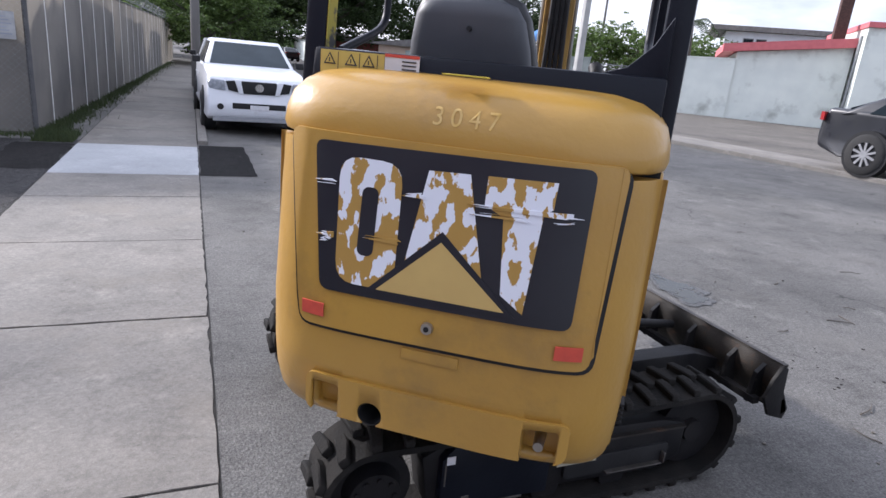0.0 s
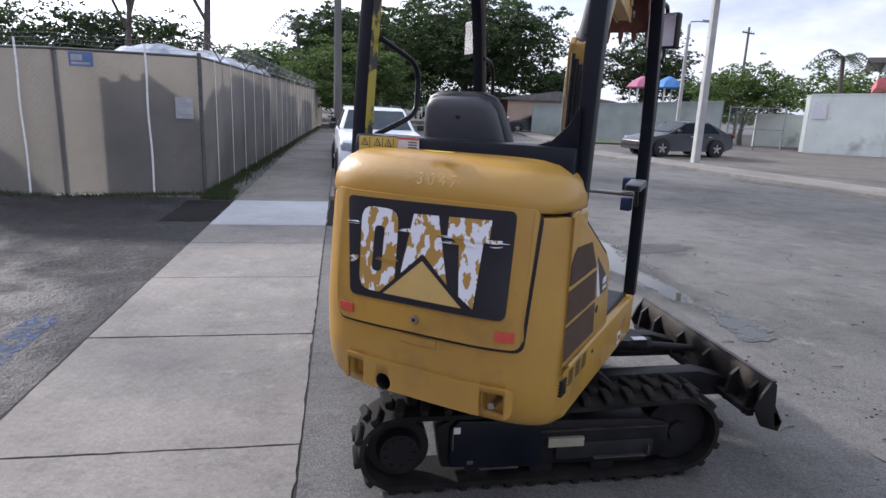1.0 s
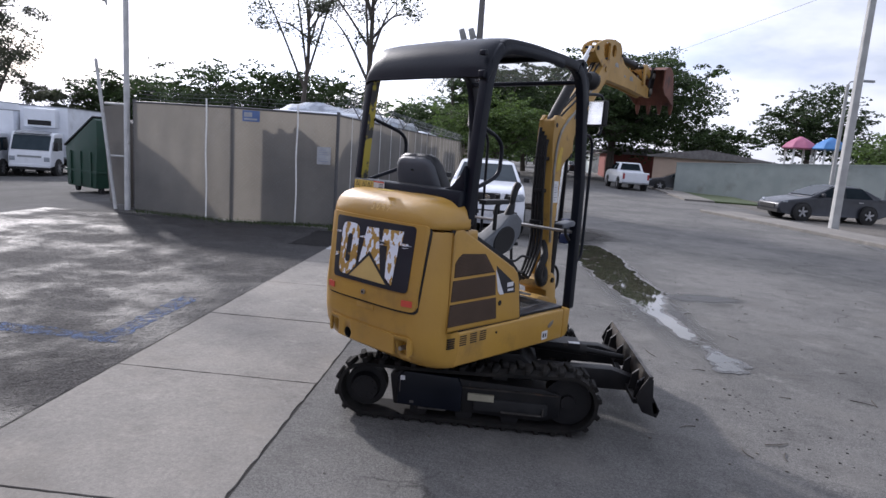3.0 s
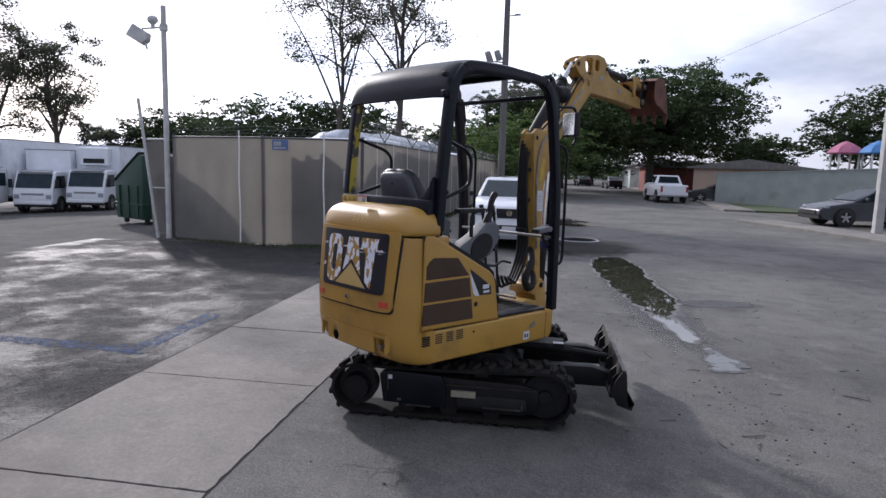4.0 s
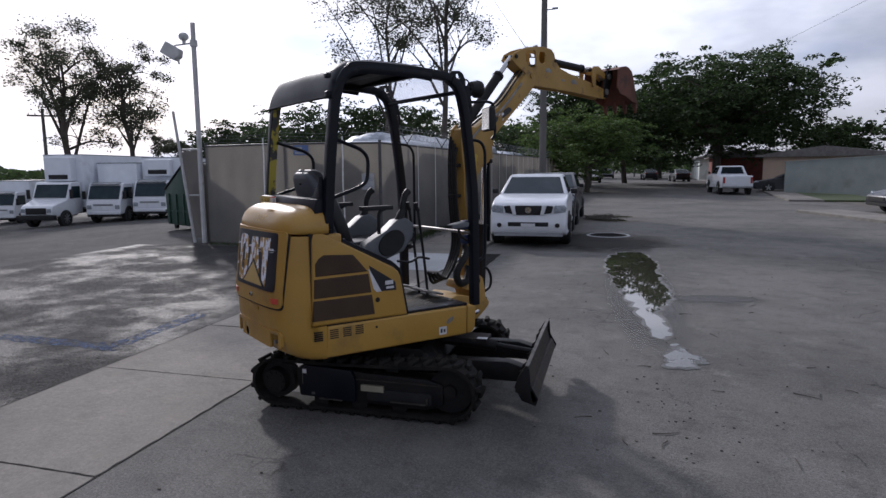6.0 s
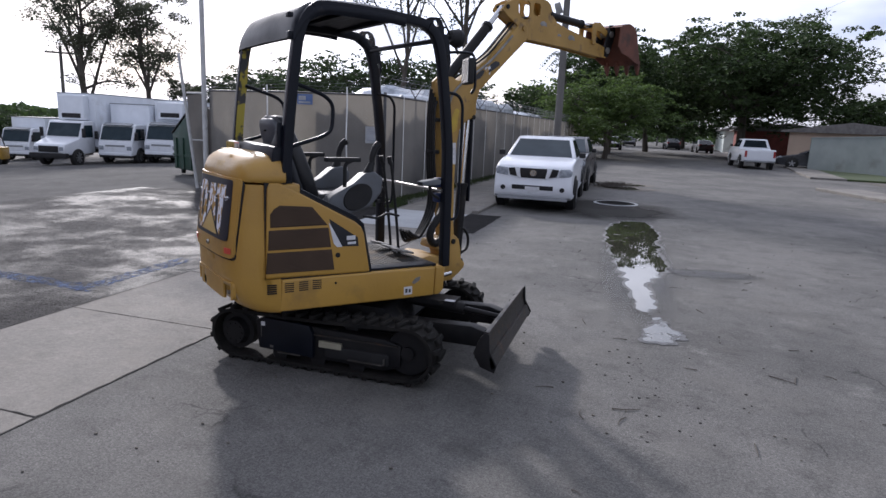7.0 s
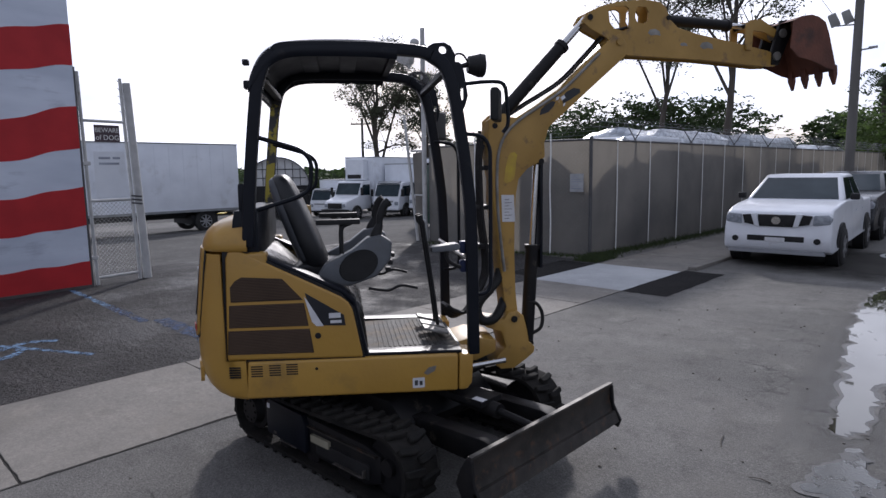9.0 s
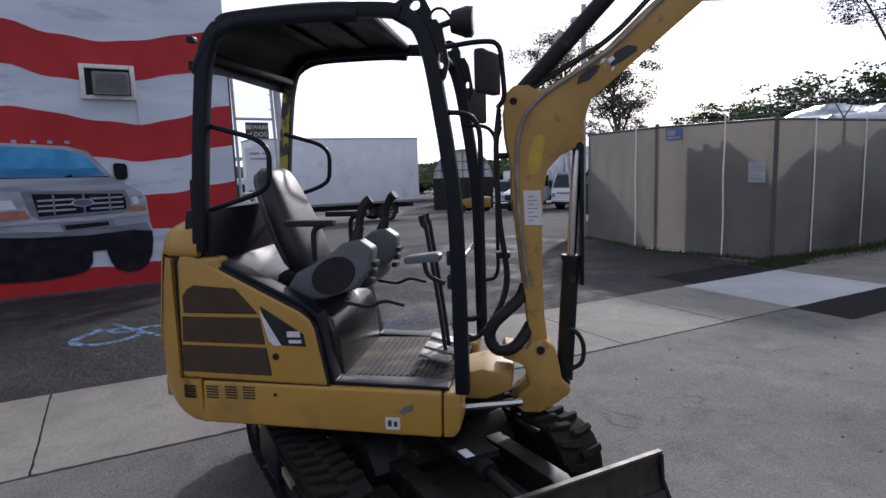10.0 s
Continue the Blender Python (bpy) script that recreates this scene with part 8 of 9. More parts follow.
for q in (2.99, 2.76, 2.56, 2.35):
    bm = B()
    slab(bm, [(q + 0.035, 2.235 - 0.02 * (3 - q)), (q - 0.035, 2.23 - 0.02 * (3 - q)), (q - 0.028, 2.275 - 0.025 * (3 - q)), (q + 0.028, 2.28 - 0.025 * (3 - q))], "y", 0.0042, 0.0062)
    part("painted_roof_lamp", bm, MURALPALE, mb, "painted small roof lamp")
for i in range(3):
    z = 1.265 + 0.075 * i
    for a, b_ in ((2.80, 2.33), (2.14, 1.70)):
        bm = B()
        slab(bm, [(a, z - 0.02), (b_, z - 0.015), (b_, z + 0.010), (a, z + 0.008)], "y", 0.005, 0.0285)
        part("painted_grille_bar", bm, MURALGREY, mb, "painted grille bar")
for q in (2.60, 2.22, 1.88):
    bm = B()
    slab(bm, [(q + 0.013, 1.20), (q - 0.013, 1.20), (q - 0.013, 1.485), (q + 0.013, 1.49)], "y", 0.005, 0.0292)
    part("painted_grille_bar", bm, MURALMID, mb, "painted upright grille bar")
bm = B()
slab(bm, [(2.235 + 0.145 * math.cos(2 * math.pi * i / 20), 1.355 + 0.06 * math.sin(2 * math.pi * i / 20)) for i in range(20)], "y", 0.005, 0.0305)
part("painted_oval", bm, MURALGREY, mb, "painted plain oval")
bm = B()
slab(bm, [(2.235 + 0.12 * math.cos(2 * math.pi * i / 20), 1.355 + 0.045 * math.sin(2 * math.pi * i / 20)) for i in range(20)], "y", 0.005, 0.0315)
part("painted_oval", bm, surf("mural_slate_paint", (0.09, 0.11, 0.20), None, 8.0, 0.6), mb, "painted plain oval")
# air conditioner in a white frame
for q in ((1.385, 1.45, 2.86, 3.36), (2.045, 2.11, 2.86, 3.36), (1.45, 2.045, 3.30, 3.36), (1.45, 2.045, 2.86, 2.915)):
    bm = B()
    box(bm, q[0], q[1], -0.02, 0.10, q[2], q[3])
    soften(bm, 0.008)
    part("window_frame", bm, TAPE, mb, "white frame round the air conditioner")
bm = B()
box(bm, 1.45, 2.045, -0.05, 0.03, 2.915, 3.30)
part("frame_recess", bm, DARK, mb)
bm = B()
box(bm, 1.475, 1.955, 0.0, 0.20, 2.918, 3.245)
soften(bm, 0.01)
ac = part("air_conditioner", bm, surf("grey_ac_casing", (0.20, 0.20, 0.20), (0.15, 0.15, 0.15), 9.0, 0.6), mb, "grey window air conditioner")
for i in range(9):
    bm = B()
    box(bm, 1.51, 1.92, 0.198, 0.206, 2.955 + 0.03 * i, 2.965 + 0.03 * i)
    part("ac_slat", bm, DARKSTEEL, ac)
bm = B()
tube(bm, [(1.42, 0.05, 2.95), (1.40, 0.06, 2.90), (1.385, 0.04, 2.50)], 0.011, 6)
part("drain_pipe", bm, GALV, mb)

# yard gate by the mural
gt = thing("yard_gate", pose(-6.40, 2.99, 0, 0, 0, 98), "narrow white pipe gate with chain link and a warning sign", "gate")
GL = 0.70
bm = B()
rod(bm, (0, 0, 0), (-0.05, 0, 3.36), 0.028, 0.026, 10)
part("gate_pipe", bm, GALV, gt)
bm = B()
rod(bm, (GL, 0, 0), (GL - 0.09, 0, 3.32), 0.028, 0.026, 10)
part("gate_pipe", bm, GALV, gt)
bm = B()
rod(bm, (GL + 0.14, 0.02, 0), (GL + 0.02, 0.02, 3.26), 0.068, 0.062, 14)
gp = part("gate_post", bm, GALV, gt, "thick chipped white gate post")
for z in (0.12, 1.36, 2.62):
    bm = B()
    rod(bm, (-0.045 * z / 2.6, 0, z), (GL - 0.08 * z / 2.6, 0, z), 0.024, 0.024, 10)
    part("gate_rail", bm, GALV, gt)
bm = B()
rod(bm, (-0.10, -0.02, 0), (-0.11, -0.02, 3.42), 0.026, 0.026, 10)
part("hinge_post", bm, DARKSTEEL, gt, "dark pipe at the building's corner")
for z in (0.45, 1.95):
    bm = B()
    slab(bm, rounded(-0.13, 0.03, z - 0.03, z + 0.03, 0.012), "y", -0.035, 0.035)
    soften(bm, 0.005)
    part("hinge", bm, GALV, gt)
bm = B()
for z in (1.30, 1.36, 1.42):
    rod(bm, (GL - 0.06, -0.02, z), (GL + 0.10, -0.06, z - 0.02), 0.014, 0.014, 8)
part("lock_chain", bm, DARKSTEEL, gt, "dark chain round the post")
bm = B()
link_mesh(bm, 0.02, GL - 0.06, 0.14, 1.36, 0.07, 0.0, 0.003)
tagged(part("chain_link", bm, STEELGREY, gt), kind="stuff")
bm = B()
for z in (2.78, 2.9, 3.02, 3.14, 3.26):
    rod(bm, (-0.06, 0, z), (-0.02, -0.02, z + 0.02), 0.006, 0.006, 5)
    rod(bm, (GL - 0.10, 0, z), (GL - 0.15, -0.02, z + 0.02), 0.006, 0.006, 5)
tagged(part("wire_hooks", bm, STEELGREY, gt), kind="stuff")
bm = B()
box(bm, 0.12, 0.52, -0.04, -0.03, 2.29, 2.56)
sg = part("warning_sign", bm, PURPLE, gt, "dark sign with white words")
lettering("sign_text", "BEWARE", 0.100, pose(0.32, -0.0415, 2.445, 90, 0, 0), TAPE, sg)
lettering("sign_text", "of DOG", 0.110, pose(0.32, -0.0415, 2.325, 90, 0, 0), TAPE, sg)
bm = B()
for z, a, b_ in ((2.02, 0.16, 0.34), (2.02, 0.38, 0.50), (1.93, 0.16, 0.48)):
    box(bm, a, b_, -0.03, -0.026, z, z + 0.035)
tagged(part("writing_bars", bm, MURALGREY, gt, "grey unreadable writing"), kind="stuff")
bm = B()
box(bm, 0.08, 0.58, -0.026, -0.022, 1.42, 2.14)
part("white_panel", bm, BOXWHITE, gt, "white metal panel")

# ---- far side of the street ----


def ribbon(name, line, w0, w1, z0, z1, material, label, cat="pavement"):
    """A raised band beside a line (x, y) of the plan, from w0 to w1 to its right."""
    bm = B()
    rings = []
    for i, (x, y) in enumerate(line):
        a, b_ = line[max(0, i - 1)], line[min(len(line) - 1, i + 1)]
        d = Vector((b_[0] - a[0], b_[1] - a[1])).normalized()
        r = Vector((d.y, -d.x))
        p, q = Vector((x, y)) + r * w0, Vector((x, y)) + r * w1
        rings.append([(p.x, p.y, z0), (p.x, p.y, z1), (q.x, q.y, z1), (q.x, q.y, z0)])
    loft(bm, rings)
    soften(bm, 0.015, 1)
    return solo(name, bm, material, Matrix(), label, cat, kind="structure")


LINE = [(15.3, -6.0), (13.7, 4.0), (12.75, 10.0), (11.95, 14.0), (10.95, 18.5), (9.95, 22.3), (9.7, 23.3)]
ribbon("kerb", LINE, 0.0, 0.16, -0.05, 0.10, CONCRETE, "worn concrete kerb of the far sidewalk", "kerb")
ribbon("far_sidewalk", LINE, 0.165, 1.65, -0.05, 0.095, CONCRETE, "pale concrete sidewalk across the street")
LINE2 = [(9.9, 31.0), (10.4, 36.0), (11.6, 46.0), (12.0, 60.0), (12.0, 120.0)]
ribbon("kerb", LINE2, 1.4, 1.56, -0.05, 0.10, CONCRETE, "worn concrete kerb farther up the street", "kerb")
ribbon("far_sidewalk", LINE2, 1.565, 2.9, -0.05, 0.095, CONCRETE, "pale concrete sidewalk farther up the street")
ribbon("lawn_strip", LINE2, 2.9, 5.5, -0.05, 0.09, GRASS, "strip of lawn behind the sidewalk", "lawn")
blob("drainage_stain", 11.5, 13.8, 0.35, 1.6, 12, 0.0045, DAMP, "damp dark streak along the kerb", 8, 0.5, "stain", "structure")

pr = thing("utility_pole", pose(12.62, 18.98, 0), "square pale concrete utility pole at the far sidewalk", "utility pole")
bm = B()
slab(bm, rounded(-0.12, 0.12, -0.12, 0.12, 0.025), "z", 0, 10.5)
for v in bm.verts:
    k = 1 - 0.35 * v.co.z / 10.5
    v.co.x *= k
    v.co.y *= k
part("shaft", bm, POLECONC, pr)
lp = thing("street_lamp", pose(17.1, 28.3, 0), "slender grey street lamp with a short arm", "street lamp")
bm = B()
rod(bm, (0, 0, 0), (0, 0, 5.95), 0.10, 0.07, 12)
part("mast", bm, POLECONC, lp)
bm = B()
tube(bm, corner_path([(0, 0, 5.9), (0.05, 0, 6.08), (0.75, -0.1, 6.12)], 0.1), 0.03, 8)
box(bm, 0.55, 1.05, -0.18, -0.02, 6.08, 6.18)
part("lamp_arm", bm, STEELGREY, lp)


def wall_run(name, a, b_, h, th, material, label, cap=True, h1=None):
    d = Vector((b_[0] - a[0], b_[1] - a[1]))
    w = thing(name, pose(a[0], a[1], 0, 0, 0, math.degrees(math.atan2(d.y, d.x))), label, "wall", kind="structure")
    bm = B()
    h1 = h1 or h
    slab(bm, [(0, -0.1), (d.length, -0.1), (d.length, h1), (0, h)], "y", -th / 2, th / 2)
    part("masonry", bm, material, w)
    if cap:
        bm = B()
        slab(bm, [(-0.02, h), (d.length + 0.02, h1), (d.length + 0.02, h1 + 0.06), (-0.02, h + 0.06)], "y", -th / 2 - 0.03, th / 2 + 0.03)
        part("coping", bm, material, w)
    return w


wall_run("wall_grey", (13.45, 40.5), (20.9, 30.5), 1.92, 0.2, WALLGREY, "grey-green stucco garden wall", h1=2.45)
wall_run("wall_grey_far", (13.45, 40.5), (15.6, 47.0), 1.9, 0.2, WALLGREY, "grey-green stucco garden wall turning the corner")
wall_run("wall_pale", (24.7, 28.7), (27.15, 26.3), 2.95, 0.2, WALLPALE, "pale green stucco wall of a corner lot", h1=3.05)
wall_run("wall_pale_back", (24.7, 28.9), (33.0, 33.5), 2.9, 0.2, WALLPALE, "pale green stucco wall turning the corner")
wall_run("wall_low_back", (25.5, 34.0), (40.0, 31.0), 1.9, 0.2, WALLPALE, "pale low wall behind the lot")
gtr = thing("wire_gate", pose(21.1, 30.2, 0, 0, 0, -35), "grey wire gate beside the garden wall", "gate")
for x in (0.05, 1.4, 2.7):
    bm = B()
    rod(bm, (x, 0, 0), (x, 0, 2.3), 0.04, 0.04, 10)
    part("gate_post", bm, STEELGREY, gtr)
for z in (0.15, 1.1, 2.2):
    bm = B()
    rod(bm, (0.05, 0, z), (2.7, 0, z), 0.02, 0.02, 8)
    part("gate_rail", bm, STEELGREY, gtr)
bm = B()
link_mesh(bm, 0.05, 2.7, 0.15, 2.2, 0.16, 0.0, 0.004)
tagged(part("chain_link", bm, STEELGREY, gtr), kind="stuff")
bm = B()
box(bm, -0.3, 0.3, -0.02, 0.0, 1.75, 2.6)
solo("paper_notice", bm, PAPER, pose(24.95, 28.25, 0, 0, 0, -45), "small white notice on a pale wall", "notice")

for x, y, mt, lab in ((21.1, 36.9, BLUESHADE, "blue pointed play shade on posts"), (19.85, 38.0, PINKSHADE, "pink pointed play shade on posts")):
    um = thing("play_shade", pose(x, y, 0) @ Matrix.Diagonal((1.05, 1.05, 1.115, 1)), lab, "play shade", "play shades")
    bm = B()
    rings = []
    for r, z in ((0.98, 2.95), (1.0, 3.0), (0.75, 3.26), (0.35, 3.5), (0.06, 3.62)):
        rings.append([(r * math.cos(2 * math.pi * i / 8), r * math.sin(2 * math.pi * i / 8), z) for i in range(8)])
    loft(bm, rings)
    part("canopy", bm, mt, um, sharp=20)
    for i in range(4):
        a = math.pi / 4 + math.pi / 2 * i
        bm = B()
        rod(bm, (0.72 * math.cos(a), 0.72 * math.sin(a), 0), (0.72 * math.cos(a), 0.72 * math.sin(a), 3.05), 0.06, 0.06, 8)
        part("post", bm, TAPE, um)


def house(name, m, w, d, h, roof_h, wall_mat, roof_mat, label, gable=True, doors=1):
    hs = thing(name, m, label, "house")
    bm = B()
    box(bm, -w / 2, w / 2, -d / 2, d / 2, 0, h)
    part("wall", bm, wall_mat, hs)
    bm = B()
    if gable:
        slab(bm, [(-d / 2 - 0.5, h), (d / 2 + 0.5, h), (d / 2 + 0.5, h + 0.12), (0, h + roof_h), (-d / 2 - 0.5, h + 0.12)], "x", -w / 2 - 0.4, w / 2 + 0.4)
    else:
        box(bm, -w / 2 - 0.3, w / 2 + 0.3, -d / 2 - 0.3, d / 2 + 0.3, h, h + roof_h)
    part("roof", bm, roof_mat, hs)
    n_ = max(2, int(w / 2.6))
    for i in range(n_):
        x = -w / 2 + w * (i + 0.5) / n_
        bm = B()
        if i == n_ // 2 and doors:
            box(bm, x - 0.48, x + 0.48, -d / 2 - 0.05, -d / 2 + 0.1, 0, 2.05)
            part("door", bm, BRICKRED, hs)
            continue
        box(bm, x - 0.62, x + 0.62, -d / 2 - 0.04, -d / 2 + 0.1, 0.95, 2.05)
        wn_ = part("window", bm, TAPE, hs)
        for sx in (-0.3, 0.3):
            bm = B()
            box(bm, x + sx - 0.26, x + sx + 0.26, -d / 2 - 0.05, -d / 2 + 0.0, 1.02, 1.98)
            part("pane", bm, GLASS, wn_)
        bm = B()
        box(bm, x - 0.7, x + 0.7, -d / 2 - 0.12, -d / 2 + 0.02, 0.88, 0.95)
        part("sill", bm, TAPE, wn_)
    return hs


house("bungalow", pose(20.5, 53.0, 0, 0, 0, 62), 13.0, 8.0, 2.35, 0.75, WALLHOUSE, ROOFTILE, "low peach bungalow with a grey roof behind the wall", doors=1)
house("bungalow", pose(17.0, 68.0, 0, 0, 0, 85), 11.0, 8.0, 2.5, 0.8, BRICKRED, ROOFTILE, "low red bungalow with a grey roof", doors=0)
house("bungalow", pose(17.5, 86.0, 0, 0, 0, 88), 12.0, 8.0, 2.6, 1.2, WALLPALE, ROOFTILE, "low pale bungalow up the street")
# corner house: end wall with a red sloping fascia, a taller wing beside it
ch = thing("flat_roof_house", pose(27.15, 26.3, 0, 0, 0, -42), "pale flat-roofed house with a red roof edge", "house")
bm = B()
slab(bm, [(0.0, 0.0), (5.3, 0.0), (5.3, 4.05), (0.0, 3.45)], "y", 0.0, 8.0)
part("wall", bm, WALLPALE, ch)
bm = B()
slab(bm, [(-0.75, 3.40), (5.3, 4.05), (5.3, 4.50), (-0.75, 3.80)], "y", -0.35, 8.2)
part("roof", bm, PINKROOF, ch, "red roof edge")
bm = B()
box(bm, 5.42, 12.5, -1.2, 8.0, 0.0, 4.95)
part("wing", bm, WALLPALE, ch)
bm = B()
box(bm, 5.35, 12.6, -1.35, 8.2, 4.95, 5.2)
part("wing_roof", bm, PINKROOF, ch, "red roof edge")
bm = B()
rod(bm, (5.34, -0.5, 0.0), (5.36, -0.5, 4.6), 0.07, 0.07, 10)
part("downpipe", bm, STEELGREY, ch)
bm = B()
box(bm, 4.3, 4.85, 0.4, 0.95, 4.2, 7.2)
soften(bm, 0.02)
part("chimney", bm, surf("brown_brick", (0.075, 0.042, 0.034), (0.05, 0.03, 0.026), 12.0, 0.9), ch, "dark brown brick chimney")
up = thing("two_storey_house", pose(38.5, 38.5, 0, 0, 0, -42), "white two-storey house behind the corner lot", "house")
bm = B()
box(bm, -0.3, 11.0, 0, 8.0, 0.0, 5.75)
part("wall", bm, BOXWHITE, up)
bm = B()
box(bm, -1.4, 12.0, -0.9, 8.6, 5.75, 6.1)
part("roof", bm, ROOFTILE, up, "grey flat roof")
for x in (1.0, 1.9, 5.2, 8.4):
    bm = B()
    box(bm, x, x + 0.75, -0.04, 0.1, 4.6, 5.3)
    wn_ = part("window", bm, STEELGREY, up)
    bm = B()
    box(bm, x + 0.06, x + 0.69, -0.05, 0.0, 4.66, 5.24)
    part("pane", bm, GLASS, wn_)


def wood_pole(x, y, h, label, cross=1, lights=False, yaw=0, lean=0.0):
    p = thing("utility_pole", pose(x, y, ground_z(x, y), 0, 0, yaw), label, "utility pole")
    bm = B()
    rod(bm, (0, 0, 0), (lean, 0, h), 0.15, 0.10, 12)
    part("shaft", bm, POLEWOOD, p)
    for c in range(cross):
        bm = B()
        z = h - 0.5 - 1.0 * c
        box(bm, -0.95, 0.95, -0.06, 0.06, z - 0.06, z + 0.06)
        arm_ = part("cross_arm", bm, POLEWOOD, p)
        for x_ in (-0.85, -0.45, 0.45, 0.85):
            bm = B()
            rod(bm, (x_, 0, z + 0.06), (x_, 0, z + 0.22), 0.035, 0.02, 8)
            part("insulator", bm, STEELGREY, arm_)
    if lights:
        for sx, z in ((-0.30, 6.22), (-0.66, 6.18)):
            bm = B()
            slab(bm, [(-0.13, -0.20), (0.13, -0.20), (0.11, 0.20), (-0.11, 0.20)], "y", -0.10, 0.06)
            soften(bm, 0.03)
            part("floodlight", bm, POLECONC, p, "pale grey floodlight", pose(sx, 0, z, 25, -18, 0))
        for z in (5.18, 7.70, 8.52):
            bm = B()
            rod(bm, (0, 0, z), (0.40, 0, z + 0.02), 0.025, 0.025, 6)
            box(bm, 0.30, 0.52, -0.05, 0.05, z + 0.01, z + 0.07)
            part("bracket_arm", bm, STEELGREY, p)
        bm = B()
        rod(bm, (-0.72, 0, 6.0), (0.0, 0, 5.95), 0.025, 0.025, 6)
        part("light_arm", bm, STEELGREY, p)
    return p


wood_pole(0.40, 22.4, 11.0, "tall grey wooden utility pole with floodlights beside the fence", 0, True)
wood_pole(38.2, 54.6, 9.9, "distant wooden utility pole with cross arms", 1, False, 25)
wood_pole(-36.0, 33.0, 7.5, "distant wooden utility pole in the yard", 1, False, 40)
wood_pole(6.5, 110.0, 11.0, "distant wooden utility pole", 1, False, 5)
wood_pole(18.6, -5.0, 9.4, "grey wooden utility pole that carries the street cable", 0)


def cable(a, b_, sag, label, radius=0.009):
    bm = B()
    A, C = Vector(a), Vector(b_)
    tube(bm, [A.lerp(C, i / 24) - Vector((0, 0, sag * 4 * (i / 24) * (1 - i / 24))) for i in range(25)], radius, 5)
    return solo("overhead_cable", bm, HOSE, Matrix(), label, "cable")


cable((-0.26, 22.4, 6.30), (-5.0, 27.9, 13.6), 0.15, "thin black wire rising from floodlights to a tree")
cable((6.5, 110.0, 10.8), (18.6, -5.0, 9.3), 0.25, "thin black overhead cable along the street", 0.008)

# drain covers and debris by the kerb
mh = thing("manhole", pose(3.02, 14.0, 0), "round drain cover in a pale worn concrete collar", "manhole")
bm = B()
loft(bm, [[(r * math.cos(2 * math.pi * i / 40), r * math.sin(2 * math.pi * i / 40), z) for i in range(40)] for r, z in ((0.55, 0.0), (0.535, 0.012), (0.475, 0.013), (0.47, 0.004))])
part("collar", bm, NEWCONC, mh, "pale worn concrete collar")
bm = B()
rod(bm, (0, 0, 0.001), (0, 0, 0.012), 0.47, 0.465, 32)
cov = part("cover", bm, TAR, mh, "dark wet iron cover")
for k in range(7):
    bm = B()
    hw_ = math.sqrt(0.16 - (-0.36 + 0.12 * k) ** 2) * 0.9
    box(bm, -hw_, hw_, -0.375 + 0.12 * k, -0.345 + 0.12 * k, 0.011, 0.018)
    part("cover_rib", bm, TAR, cov)
for x, y, r in ((3.05, 18.6, 0.75), (3.4, 20.2, 0.5)):
    blob("drain_puddle", x, y, r * 0.8, r * 0.6, 5, 0.006, WATER, "small dark puddle round a drain", x * 3 + y, 0.3)
    blob("pale_silt_ring", x, y, r * 1.45, r * 1.15, 5, 0.0035, DIRT, "pale ring of dried silt", x * 2 + y, 0.3, "stain", "structure")
rng = random.Random(21)
deb = B()
for cx, cy, k, r in ((2.55, 18.8, 230, 0.7), (2.8, 19.6, 70, 0.6)):
    for _ in range(k):
        a, q = rng.uniform(0, 6.28), abs(rng.gauss(0, r * 0.5))
        x, y = cx + q * math.cos(a), cy + q * math.sin(a)
        rod(deb, (x, y, rng.uniform(0.01, 0.10)), (x + rng.uniform(-0.2, 0.2), y + rng.uniform(-0.2, 0.2), rng.uniform(0.01, 0.16)), 0.012, 0.004, 4)
solo("leaf_litter", deb, BARK, Matrix(), "heap of twigs and leaf litter by the drain", "litter", kind="stuff")
# scattered twigs and pebbles on the asphalt
deb = B()
for _ in range(420):
    x, y = rng.uniform(0.6, 9), rng.uniform(-2, 11)
    s = rng.uniform(0.003, 0.010)
    g = bmesh.ops.create_icosphere(deb, subdivisions=1, radius=s)["verts"]
    bmesh.ops.transform(deb, matrix=Matrix.Translation((x, y, s * 0.5)) @ Matrix.Diagonal((1.3, 1, 0.7, 1)), verts=g)
solo("pebbles", deb, DIRT, Matrix(), "loose pebbles on the asphalt", "pebbles", kind="stuff")
deb = B()
for _ in range(45):
    s = rng.uniform(0.003, 0.009)
    g = bmesh.ops.create_icosphere(deb, subdivisions=1, radius=s)["verts"]
    bmesh.ops.transform(deb, matrix=Matrix.Translation((rng.gauss(3.75, 0.22), rng.gauss(2.15, 0.42), s * 0.2)) @ Matrix.Diagonal((rng.uniform(0.8, 1.8), rng.uniform(0.8, 1.8), 0.45, 1)), verts=g)
solo("dark_crumbs", deb, JOINT, Matrix(), "dark crumbs of mud and tar on the asphalt", "crumbs", kind="stuff")
for i in range(26):
    x, y = rng.uniform(2.6, 6.0), rng.uniform(0.6, 6.5)
    a = rng.uniform(0, 6.28)
    L = rng.uniform(0.05, 0.20)
    bm = B()
    tube(bm, smooth_path([(0, 0, 0), (L * 0.5, rng.uniform(-0.02, 0.02), 0.002), (L, 0, 0)], 3), 0.004, 5, 0.002)
    solo("twig", bm, BARK, pose(x, y, 0.006, 0, 0, math.degrees(a)), "thin dry twig on the asphalt", "twig", "twigs")

